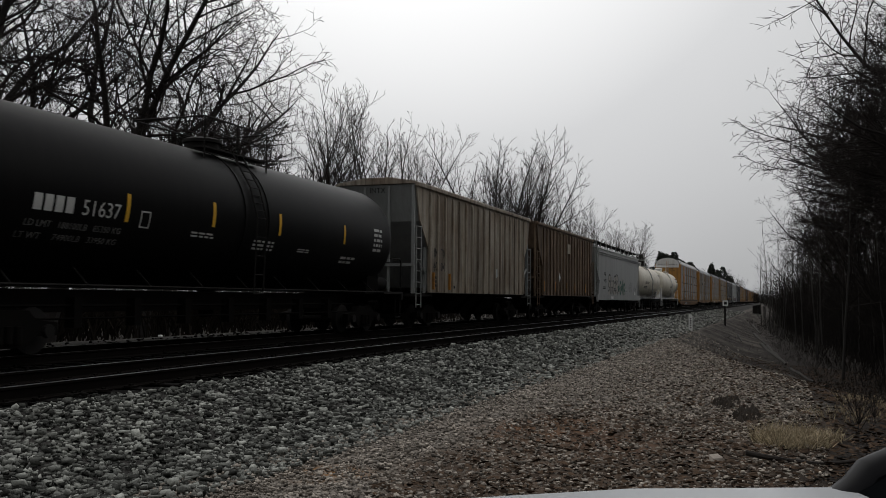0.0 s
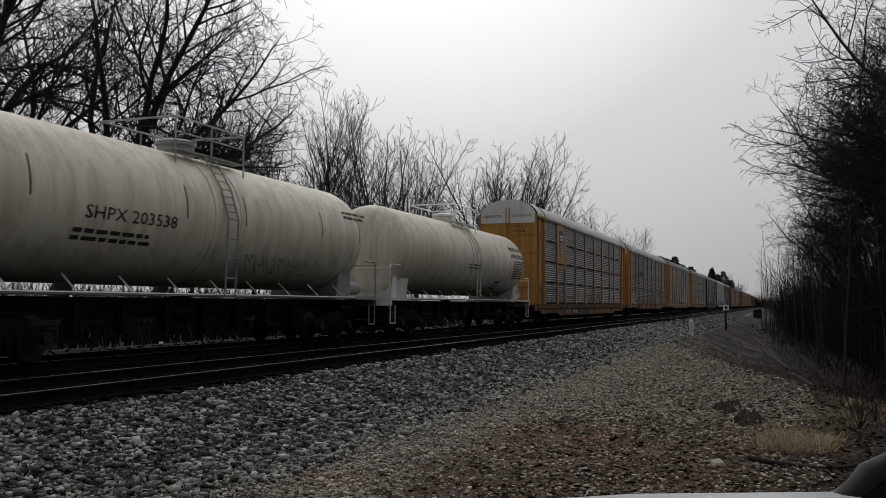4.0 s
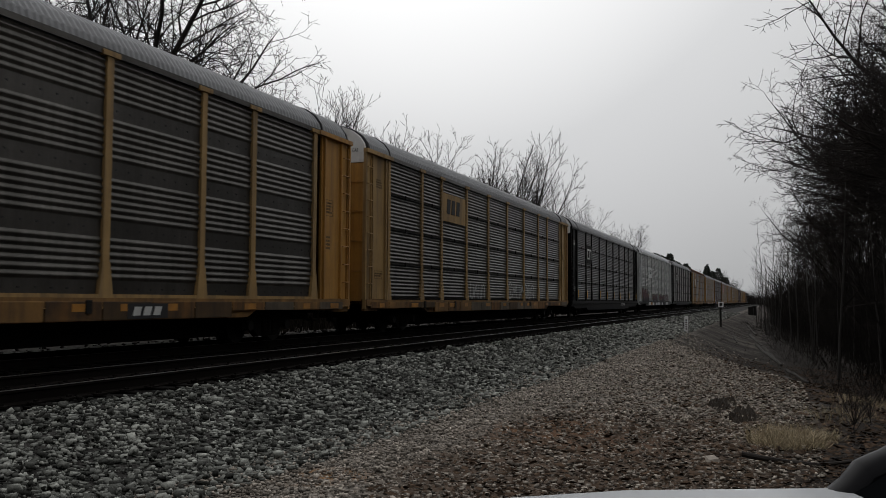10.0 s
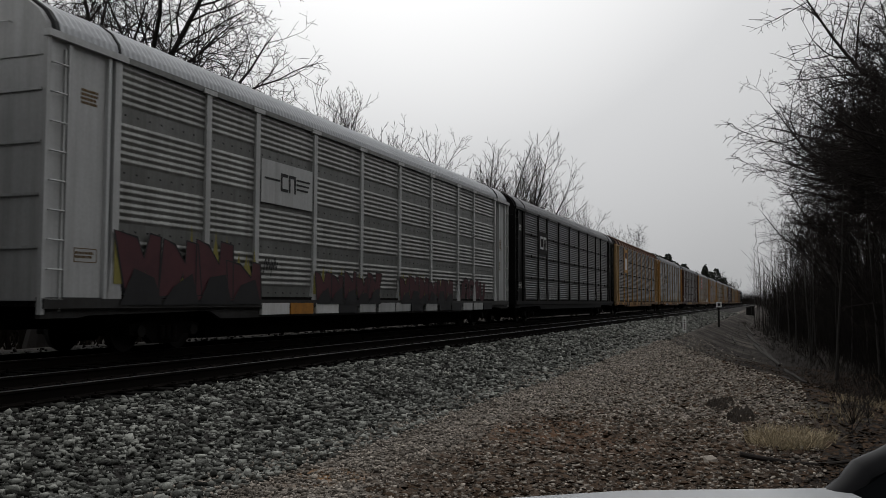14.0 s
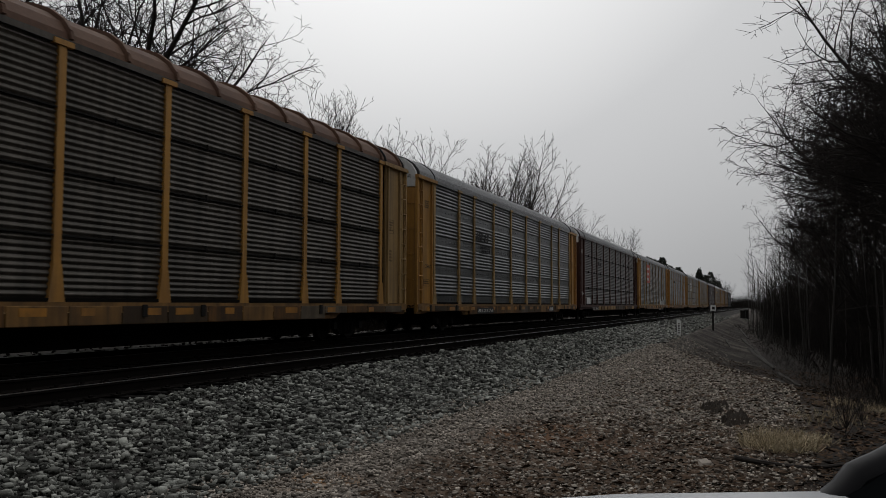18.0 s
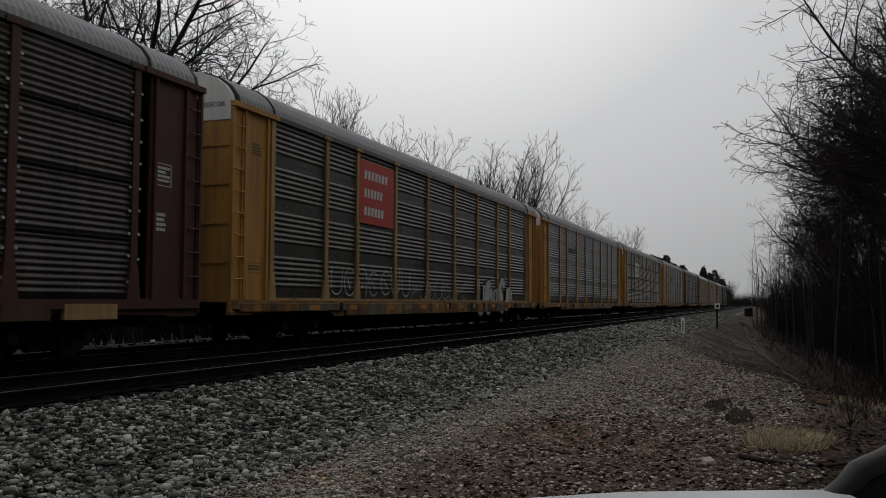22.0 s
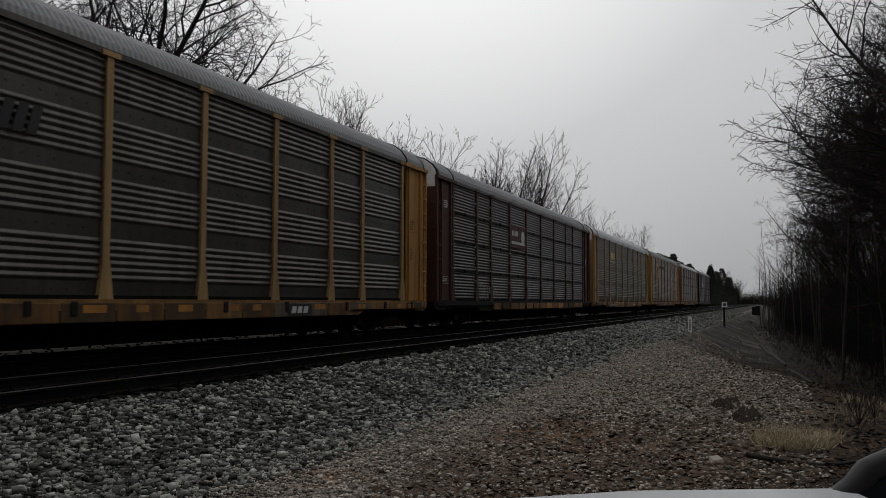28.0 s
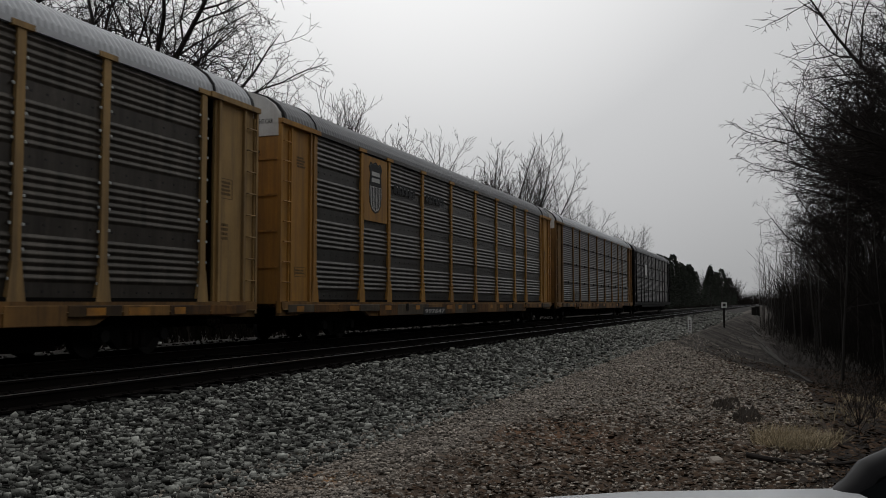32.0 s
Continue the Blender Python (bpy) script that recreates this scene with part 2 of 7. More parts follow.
M_leaf = material("dead_leaf", (0.075, 0.05, 0.034), (0.034, 0.025, 0.019), 2.0, 0.6, 0.95, island=0.8, gloss=0.05)
M_needle = material("dark_needles", (0.016, 0.021, 0.014), (0.026, 0.030, 0.02), 0.8, 0.6, 0.9, island=0.4)
M_wood = material("weathered_log", (0.03, 0.025, 0.022), (0.022, 0.018, 0.015), 2.0, 0.7, 0.95, bump=0.5, bump_scale=20)
M_postwhite = material("white_marker_paint", (0.92, 0.92, 0.90), (0.84, 0.84, 0.81), 3.0, 0.3, 0.5, fine=0.03)
M_carwhite = material("white_car_paint", (0.58, 0.60, 0.62), (0.54, 0.56, 0.58), 0.5, 0.3, 0.22, fine=0.01, gloss=0.6)
M_plastic = material("black_trim_plastic", (0.006, 0.006, 0.007), (0.008, 0.008, 0.009), 2.0, 0.4, 0.35, fine=0.03, gloss=0.05)
M_tyre = material("tyre_rubber", (0.02, 0.02, 0.02), (0.028, 0.027, 0.026), 4.0, 0.5, 0.85)
M_glass = material("tinted_window_glass", (0.004, 0.0045, 0.005), (0.004, 0.0045, 0.005), 1.0, 0.0, 0.5, fine=0.0, gloss=0.0)
M_text_w = material("white_lettering", (0.62, 0.62, 0.60), (0.40, 0.40, 0.38), 2.0, 0.5, 0.7)
M_text_dim = material("worn_white_lettering", (0.2, 0.2, 0.195), (0.06, 0.06, 0.058), 3.0, 0.9, 0.8)
M_text_k = material("black_lettering", (0.02, 0.02, 0.022), (0.03, 0.03, 0.03), 2.0, 0.5, 0.7)
M_blue = material("blue_emblem_paint", (0.025, 0.045, 0.16), (0.02, 0.035, 0.11), 2.0, 0.5, 0.6)
M_red = material("red_emblem_paint", (0.36, 0.035, 0.03), (0.24, 0.03, 0.025), 2.0, 0.5, 0.6)
M_redsign = material("red_sign_paint", (0.50, 0.06, 0.04), (0.36, 0.04, 0.03), 2.0, 0.5, 0.6)
M_stripe = material("yellow_reflector", (0.75, 0.42, 0.03), (0.6, 0.33, 0.03), 3.0, 0.4, 0.4)
M_orange = material("orange_patch_paint", (0.5, 0.22, 0.03), (0.16, 0.085, 0.03), 2.2, 0.8, 0.6)
M_spray_w = material("pale_spray_paint", (0.52, 0.54, 0.53), (0.36, 0.38, 0.38), 1.5, 0.6, 0.7)
M_spray_k = material("black_spray_paint", (0.016, 0.016, 0.018), (0.028, 0.028, 0.03), 1.5, 0.6, 0.7)
M_spray_g = material("green_spray_paint", (0.02, 0.10, 0.075), (0.02, 0.07, 0.055), 1.5, 0.6, 0.7)
M_spray_b = material("beige_spray_paint", (0.36, 0.345, 0.31), (0.28, 0.27, 0.24), 1.5, 0.6, 0.7)
M_spray_y = material("yellow_spray_paint", (0.28, 0.25, 0.06), (0.2, 0.17, 0.05), 1.5, 0.6, 0.7)
M_spray_r = material("maroon_spray_paint", (0.095, 0.03, 0.036), (0.055, 0.02, 0.025), 1.5, 0.7, 0.7)


def ground_material():
    """Dirt, gravel and dead leaves mixed by patches; stone dust along the track bed, darkened in place of shade."""
    m = bpy.data.materials.new("trackside_ground")
    m.use_nodes = True
    t = m.node_tree
    b = t.nodes["Principled BSDF"]
    b.inputs["Roughness"].default_value = 0.95
    b.inputs["Specular IOR Level"].default_value = 0.15
    tc = t.nodes.new("ShaderNodeTexCoord")
    vec = tc.outputs["Object"]

    def nz(sc, detail=5, rgh=0.6):
        n = t.nodes.new("ShaderNodeTexNoise")
        n.inputs["Scale"].default_value, n.inputs["Detail"].default_value, n.inputs["Roughness"].default_value = sc, detail, rgh
        t.links.new(vec, n.inputs["Vector"])
        return n.outputs["Fac"]

    def rg(fac, lo, hi, a=0.0, c=1.0):
        r = t.nodes.new("ShaderNodeMapRange")
        for k, v in (("From Min", lo), ("From Max", hi), ("To Min", a), ("To Max", c)):
            r.inputs[k].default_value = v
        t.links.new(fac, r.inputs["Value"])
        return r.outputs[0]

    def mx(fac, a, c):
        n = t.nodes.new("ShaderNodeMixRGB")
        t.links.new(fac, n.inputs["Fac"])
        for v, i in ((a, 1), (c, 2)):
            if isinstance(v, tuple):
                n.inputs[i].default_value = (*v, 1)
            else:
                t.links.new(v, n.inputs[i])
        return n.outputs[0]

    def op(kind, a, c):
        n = t.nodes.new("ShaderNodeMath")
        n.operation, n.use_clamp = kind, True
        for v, i in ((a, 0), (c, 1)):
            if isinstance(v, float):
                n.inputs[i].default_value = v
            else:
                t.links.new(v, n.inputs[i])
        return n.outputs[0]

    sep = t.nodes.new("ShaderNodeSeparateXYZ")
    t.links.new(vec, sep.inputs[0])
    vor = t.nodes.new("ShaderNodeTexVoronoi")
    vor.inputs["Scale"].default_value = 22.0
    t.links.new(vec, vor.inputs["Vector"])
    grit = rg(vor.outputs["Color"], 0.1, 0.9)
    gravel = mx(grit, (0.038, 0.032, 0.026), (0.28, 0.25, 0.218))
    dirt = mx(rg(nz(2.2), 0.35, 0.65), (0.105, 0.072, 0.05), (0.052, 0.037, 0.027))
    dirt = mx(rg(nz(14.0), 0.55, 0.62), dirt, (0.12, 0.098, 0.08))
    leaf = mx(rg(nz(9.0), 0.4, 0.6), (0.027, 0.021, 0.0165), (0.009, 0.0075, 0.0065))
    bare = op("MULTIPLY", rg(sep.outputs["X"], 15.5, 11.5), rg(sep.outputs["Y"], 4.2, 2.4))
    patch = rg(op("ADD", rg(nz(0.42, 6), 0.3, 0.7, -0.3, 0.3), bare), 0.35, 0.6, 1.0, 0.0)
    col = mx(patch, dirt, gravel)
    # ground between ballast stones near black: shade of the gaps put into colour
    shaded_fines = mx(grit, (0.012, 0.011, 0.010), (0.05, 0.047, 0.044))
    # track bed painted near black: its deep shade is put into the colour
    bed_shade = rg(sep.outputs["Y"], 7.2, 7.7)
    col = mx(rg(op("ADD", rg(sep.outputs["Y"], 3.6, 6.2, 0.0, 1.0), rg(nz(0.8), 0.3, 0.7, -0.25, 0.25)), 0.3, 0.6), col, shaded_fines)
    col = mx(bed_shade, col, (0.0045, 0.0042, 0.004))
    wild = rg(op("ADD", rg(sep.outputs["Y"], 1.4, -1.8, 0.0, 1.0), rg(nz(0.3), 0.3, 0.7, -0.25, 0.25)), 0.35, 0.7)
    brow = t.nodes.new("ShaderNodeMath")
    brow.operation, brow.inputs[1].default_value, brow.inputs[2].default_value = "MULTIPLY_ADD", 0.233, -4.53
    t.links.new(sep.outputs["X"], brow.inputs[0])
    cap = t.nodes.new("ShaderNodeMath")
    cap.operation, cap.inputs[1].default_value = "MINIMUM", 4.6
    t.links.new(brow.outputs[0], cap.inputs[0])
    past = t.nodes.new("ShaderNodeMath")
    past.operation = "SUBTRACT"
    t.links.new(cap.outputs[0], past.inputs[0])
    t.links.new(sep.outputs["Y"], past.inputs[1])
    # leaf brown past the crest, darkened in colour for the slope facing away
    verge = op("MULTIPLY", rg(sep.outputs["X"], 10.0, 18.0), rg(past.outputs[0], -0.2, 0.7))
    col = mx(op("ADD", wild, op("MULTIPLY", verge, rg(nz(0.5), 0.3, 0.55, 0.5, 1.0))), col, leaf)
    far = rg(sep.outputs["Y"], 16.0, 18.0)
    col = mx(far, col, mx(rg(nz(1.2), 0.4, 0.6), (0.075, 0.069, 0.061), (0.04, 0.036, 0.032)))
    # two rusty spills of fines
    for cx, cy, rad, tint in ((11.4, 2.75, 1.3, (0.14, 0.068, 0.032)), (10.6, 1.7, 1.2, (0.10, 0.056, 0.034)), (7.7, 4.0, 0.6, (0.24, 0.125, 0.05))):
        d = t.nodes.new("ShaderNodeVectorMath")
        d.operation = "DISTANCE"
        flat = t.nodes.new("ShaderNodeVectorMath")
        flat.operation = "MULTIPLY"
        flat.inputs[1].default_value = (1, 1, 0)
        t.links.new(vec, flat.inputs[0])
        t.links.new(flat.outputs[0], d.inputs[0])
        d.inputs[1].default_value = (cx, cy, 0)
        k = op("MULTIPLY", rg(d.outputs["Value"], rad, rad * 0.35), rg(nz(3.0, 6), 0.42, 0.6))
        col = mx(op("MULTIPLY", k, 0.85), col, tint)
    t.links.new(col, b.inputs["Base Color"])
    bp = t.nodes.new("ShaderNodeBump")
    bp.inputs["Strength"].default_value, bp.inputs["Distance"].default_value = 0.7, 0.03
    t.links.new(op("ADD", nz(30.0, 4), rg(vor.outputs["Distance"], 0.0, 1.0, 0.0, 0.4)), bp.inputs["Height"])
    t.links.new(bp.outputs[0], b.inputs["Normal"])
    return m


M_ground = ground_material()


# ---- mesh tools ----
class Shape:
    """Collects plain faces; made() turns them into one mesh."""

    def __init__(self):
        self.v, self.f = [], []

    def add(self, verts, faces):
        n = len(self.v)
        self.v += [tuple(p) for p in verts]
        self.f += [tuple(n + i for i in q) for q in faces]
        return self

    def box(self, x0, x1, y0, y1, z0, z1, c=0.0):
        """A block; c cuts its upright edges and top rim."""
        if c <= 0:
            v = [(x, y, z) for z in (z0, z1) for x, y in ((x0, y0), (x1, y0), (x1, y1), (x0, y1))]
            return self.add(v, [(3, 2, 1, 0), (4, 5, 6, 7), (0, 1, 5, 4), (1, 2, 6, 5), (2, 3, 7, 6), (3, 0, 4, 7)])
        ring = lambda k: [(x0 + k, y0), (x1 - k, y0), (x1, y0 + k), (x1, y1 - k), (x1 - k, y1), (x0 + k, y1), (x0, y1 - k), (x0, y0 + k)]
        v = [(x, y, z0) for x, y in ring(c)] + [(x, y, z1 - c) for x, y in ring(c)]
        v += [(min(max(x, x0 + c), x1 - c), min(max(y, y0 + c), y1 - c), z1) for x, y in ring(c)]
        f = [tuple(range(7, -1, -1)), tuple(range(16, 24))]
        f += [(k + i, k + (i + 1) % 8, k + 8 + (i + 1) % 8, k + 8 + i) for k in (0, 8) for i in range(8)]
        return self.add(v, f)

    def plate(self, outline, y0, y1):
        """An outline in x, z (anticlockwise as seen from -y), extruded from y0 to y1."""
        n = len(outline)
        v = [(x, y0, z) for x, z in outline] + [(x, y1, z) for x, z in outline]
        return self.add(v, [tuple(range(n)), tuple(range(2 * n - 1, n - 1, -1))] + [(i, n + i, n + (i + 1) % n, (i + 1) % n) for i in range(n)])

    def slab(self, outline, x0, x1):
        """An outline in y, z, extruded along x."""
        n = len(outline)
        v = [(x0, y, z) for y, z in outline] + [(x1, y, z) for y, z in outline]
        return self.add(v, [tuple(range(n - 1, -1, -1)), tuple(range(n, 2 * n))] + [(i, (i + 1) % n, n + (i + 1) % n, n + i) for i in range(n)])

    def rod(self, a, b, r0, r1=None, n=6, caps=True):
        a, b = Vector(a), Vector(b)
        r1 = r0 if r1 is None else r1
        d = (b - a).normalized()
        s = d.orthogonal().normalized()
        u = d.cross(s)
        v = [p + (s * math.cos(k * 2 * math.pi / n) + u * math.sin(k * 2 * math.pi / n)) * r for p, r in ((a, r0), (b, r1)) for k in range(n)]
        f = [(i, (i + 1) % n, n + (i + 1) % n, n + i) for i in range(n)]
        if caps:
            f += [tuple(range(n - 1, -1, -1)), tuple(range(n, 2 * n))]
        return self.add(v, f)

    def path(self, pts, r, n=6):
        for a, b in zip(pts, pts[1:]):
            self.rod(a, b, r, r, n)
        return self

    def tube(self, pts, radii, n=7):
        """One limb through all its points."""
        u = (pts[1] - pts[0]).orthogonal().normalized()
        v = []
        for i, (p, r) in enumerate(zip(pts, radii)):
            d = (pts[min(i + 1, len(pts) - 1)] - pts[max(i - 1, 0)]).normalized()
            u = (u - d * u.dot(d)).normalized()
            w = d.cross(u)
            v += [p + (u * math.cos(k * 2 * math.pi / n) + w * math.sin(k * 2 * math.pi / n)) * r for k in range(n)]
        m = len(pts)
        return self.add(v, [(i * n + k, i * n + (k + 1) % n, (i + 1) * n + (k + 1) % n, (i + 1) * n + k) for i in range(m - 1) for k in range(n)] + [tuple(range((m - 1) * n, m * n))])

    def lathe(self, profile, centre, axis="x", n=32):
        """profile: pairs of place along the axis and radius."""
        v = []
        for p, r in profile:
            for k in range(n):
                c, s = r * math.cos(k * 2 * math.pi / n), r * math.sin(k * 2 * math.pi / n)
                q = (p, c, s) if axis == "x" else (c, p, s) if axis == "y" else (c, s, p)
                v.append(tuple(i + j for i, j in zip(q, centre)))
        m = len(profile)
        f = [(j * n + i, j * n + (i + 1) % n, (j + 1) * n + (i + 1) % n, (j + 1) * n + i) for j in range(m - 1) for i in range(n)]
        f += [tuple(range(n - 1, -1, -1)), tuple(range((m - 1) * n, m * n))]
        return self.add(v, f)

    def made(self, name, smooth=False):
        me = bpy.data.meshes.new(name)
        me.from_pydata(self.v, [], self.f)
        if smooth:
            me.polygons.foreach_set("use_smooth", [True] * len(me.polygons))
            me.set_sharp_from_angle(angle=radians(35))
        me.materials.append(None)
        return me


MESHES = {}


def shared(name, build, smooth=False):
    if name not in MESHES:
        MESHES[name] = build().made(name.split("/")[0], smooth)
    return MESHES[name]


def part(name, shape, mat, parent, label="", smooth=False):
    """One mesh object under a thing or a part; meshes may be shared, the paint is the object's own."""
    me = shape.made(name, smooth) if isinstance(shape, Shape) else shape
    ob = new(name, me)
    ob.parent = parent
    if not me.materials:
        me.materials.append(None)
    ob.material_slots[0].link = "OBJECT"
    ob.material_slots[0].material = mat
    return tagged(ob, label) if label else ob


def thing(name, m=None, label="", category="", group=""):
    ob = new(name)
    ob.empty_display_size = 0.3
    if m is not None:
        ob.matrix_basis = m
    return tagged(ob, label, category, group)


def solid(name, shape, mat, label="", category="", group="", kind="", m=None, smooth=False):
    """A thing that is one mesh."""
    ob = part(name, shape, mat, None, "", smooth)
    if m is not None:
        ob.matrix_basis = m
    return tagged(ob, label, category, group, kind)


def lettering(text, size, x, y, z, parent, mat, name="lettering", label="", slant=0.0, width=0.0, turn=None):
    """Raised paint letters on a side that faces -y, from x onwards with their foot at z; turn: facing -x instead."""
    cu = bpy.data.curves.new(name, "FONT")
    cu.body, cu.size, cu.shear, cu.extrude = text, size, slant, 0.002
    cu.resolution_u = 2
    tmp = bpy.data.objects.new(name, cu)
    me = bpy.data.meshes.new_from_object(tmp)
    bpy.data.objects.remove(tmp)
    bpy.data.curves.remove(cu)
    co = np.empty(len(me.vertices) * 3)
    me.vertices.foreach_get("co", co)
    co = co.reshape(-1, 3)
    k = width / max(co[:, 0].max(), 0.01) if width else 1.0
    if turn is None:
        out = np.stack([x + co[:, 0] * k, y - co[:, 2], z + co[:, 1]], 1)
    else:
        out = np.stack([np.full(len(co), x) - co[:, 2], y - co[:, 0] * k, z + co[:, 1]], 1)
    me.vertices.foreach_set("co", out.ravel())
    me.materials.clear()
    me.materials.append(None)
    return part(name, me, mat, parent, label)


def bars(x, y, z, w, h, n, parent, mat, rng, name="lettering", label="unreadable painted lettering"):
    """Rows of short bars where lettering is too small to read."""
    s = Shape()
    step = h / n
    for i in range(n):
        p, top = x, z + h - i * step
        while p < x + w * rng.uniform(0.75, 1.0):
            q = min(p + rng.uniform(0.08, 0.3) * max(h, 0.2), x + w)
            s.box(p, q, y - 0.003, y + 0.002, top - step * 0.62, top)
            p = q + 0.05 * max(h, 0.3)
    return part(name, s, mat, parent, label)


def ribbon(s, pts, w, y):
    """A flat band of paint along points in x, z."""
    n = len(s.v)
    for i, (x, z) in enumerate(pts):
        a, b = pts[max(i - 1, 0)], pts[min(i + 1, len(pts) - 1)]
        dx, dz = b[0] - a[0], b[1] - a[1]
        k = math.hypot(dx, dz) or 1.0
        nx, nz_ = -dz / k * w / 2, dx / k * w / 2
        s.v += [(x + nx, y, z + nz_), (x - nx, y, z - nz_)]
    s.f += [(n + 2 * i, n + 2 * i + 1, n + 2 * i + 3, n + 2 * i + 2) for i in range(len(pts) - 1)]


def stroke_form(rng):
    """One sprayed form in a unit box: an arch, a loop, a spike or a hook, as a list of strokes."""
    def arc(cx, cz, rx, rz, a0, a1, n=9):
        return [(cx + rx * math.cos(radians(a0 + (a1 - a0) * i / n)), cz + rz * math.sin(radians(a0 + (a1 - a0) * i / n))) for i in range(n + 1)]
    j = lambda v: v + rng.uniform(-0.07, 0.07)
    return rng.choice((
        [[(j(0.1), 0.0), (0.12, j(0.55))] + arc(0.5, 0.6, 0.38, 0.38, 170, 10) + [(0.88, j(0.5)), (j(0.85), 0.02)], [(j(0.4), 0.35), (j(0.65), 0.4)]],
        [arc(0.5, 0.5, 0.4, 0.47, 60, 400, 14), arc(0.5, 0.48, 0.15, 0.2, 0, 330, 8)],
        [arc(0.5, 0.5, 0.42, 0.46, 40, 320, 12), [(j(0.35), j(0.6)), (j(0.6), j(0.3))]],
        [[(0.12, j(0.02)), (j(0.25), 0.95), (0.5, j(0.35)), (j(0.72), 1.0), (0.9, j(0.0))]],
        [[(0.1, 1.0), (0.14, j(0.2))] + arc(0.5, 0.3, 0.36, 0.28, 190, 350) + [(0.88, j(0.9))]],
        [[(0.08, j(0.15)), (0.3, j(0.85)), (0.45, j(0.2)), (0.65, j(0.95)), (0.78, j(0.3)), (0.98, j(0.7))]],
    ))


FORMS = {   # broad sprayed letters that can be read
    "S": [[(0.9, 0.93), (0.3, 0.96), (0.14, 0.6), (0.72, 0.55), (0.86, 0.22), (0.5, 0.02), (0.08, 0.05)]],
    "H": [[(0.2, 1.0), (0.1, 0.0)], [(0.12, 0.45), (0.5, 0.6), (0.8, 0.5)], [(0.75, 0.75), (0.9, 0.4), (0.85, 0.0)]],
    "E": [[(0.85, 0.95), (0.25, 0.92), (0.1, 0.5), (0.2, 0.05), (0.9, 0.02)], [(0.2, 0.5), (0.7, 0.52)]],
    "R": [[(0.15, 0.0), (0.15, 1.0), (0.7, 0.95), (0.85, 0.7), (0.6, 0.45), (0.3, 0.42), (0.6, 0.35), (0.95, 0.0)]],
}


def scrawl(x, z, w, h, y, seed, parent, mat, line=0.05, letters=5, fill=None, label="sprayed graffiti scrawl", word=""):
    """Sprayed strokes that spell nothing, or a word in broad strokes; with a fill they get a dark outline."""
    rng = random.Random(seed)
    out, inn = Shape(), Shape()
    forms = [FORMS[c] for c in word] or [stroke_form(rng) for _ in range(letters)]
    step = w / len(forms)
    fat = min(step * 0.34, h * 0.26)
    for i, form in enumerate(forms):
        kx, kz = step * rng.uniform(0.92, 1.14), h * rng.uniform(0.85, 1.08)
        ox, oz, lean = x + step * i - 0.03, z + rng.uniform(-0.03, 0.05) * h, rng.uniform(-0.04, 0.14)
        for k, st in enumerate(form):
            pts = [(ox + (a + b * lean) * kx, oz + b * kz) for a, b in st]
            for _ in range(2):
                pts = [pts[0]] + [(p[0] * u + q[0] * (1 - u), p[1] * u + q[1] * (1 - u)) for p, q in zip(pts, pts[1:]) for u in (0.75, 0.25)] + [pts[-1]]
            if fill:
                ribbon(out, pts, fat + 2 * line, y - 0.012 - 0.0003 * k - 0.004 * i)
                ribbon(inn, pts, fat, y - 0.014 - 0.0003 * k - 0.004 * i)
            else:
                ribbon(out, pts, line, y - 0.012 - 0.0004 * k)
    ob = part("graffiti", out, mat, parent, label)
    if fill:
        part("graffiti_fill", inn, fill, ob)
    return ob


def spiky_letters(x, z, w, h, n, y, seed, parent, fill, label="sprayed graffiti with sharp maroon letters"):
    """Angular slabs with black edges over yellow flames and a dark foot."""
    rng = random.Random(seed)
    step = w / n
    flames = Shape()
    for i in range(n * 4):
        a = x + w * (i + rng.random()) / (n * 4)
        flames.add([(a - 0.16, y - 0.006, z + h * 0.25), (a + 0.16, y - 0.006, z + h * 0.25), (a + rng.uniform(-0.2, 0.2), y - 0.006, z + h * rng.uniform(0.75, 1.22))], [(0, 1, 2)])
    root = tagged(part("graffiti", flames, M_spray_y, parent), label, kind="stuff")
    slabs, edges, foot = Shape(), Shape(), Shape()
    for i in range(n):
        a = x + step * i
        zz, tall = z + h * rng.uniform(0.0, 0.1), rng.uniform(0.66, 1.0)
        form = [(a + step * q + rng.uniform(-0.13, 0.13) * step, zz + h * r * tall) for q, r in ((0.02, 0.0), (0.38, 0.04), (0.46, 0.42), (0.58, 0.02), (0.98, 0.05), (1.06, 0.94), (0.66, 0.98), (0.54, 0.6), (0.34, 0.9), (-0.04, 0.98))]
        d = -0.010 - 0.002 * i
        k = len(slabs.v)
        slabs.v += [(p, y + d, q) for p, q in form]
        slabs.f.append(tuple(range(k, k + len(form))))
        ribbon(edges, form + form[:2], 0.05, y + d - 0.004)
        foot.add([(a, y - 0.04, z - 0.05), (a + step, y - 0.04, z - 0.05), (a + step * 0.8, y - 0.04, z + h * rng.uniform(0.3, 0.55)), (a + step * 0.3, y - 0.04, z + h * rng.uniform(0.2, 0.5))], [(0, 1, 2, 3)])
    part("graffiti_fill", slabs, fill, root)
    part("graffiti_edge", edges, M_spray_k, root)
    part("graffiti_foot", foot, M_spray_k, root)
    return root


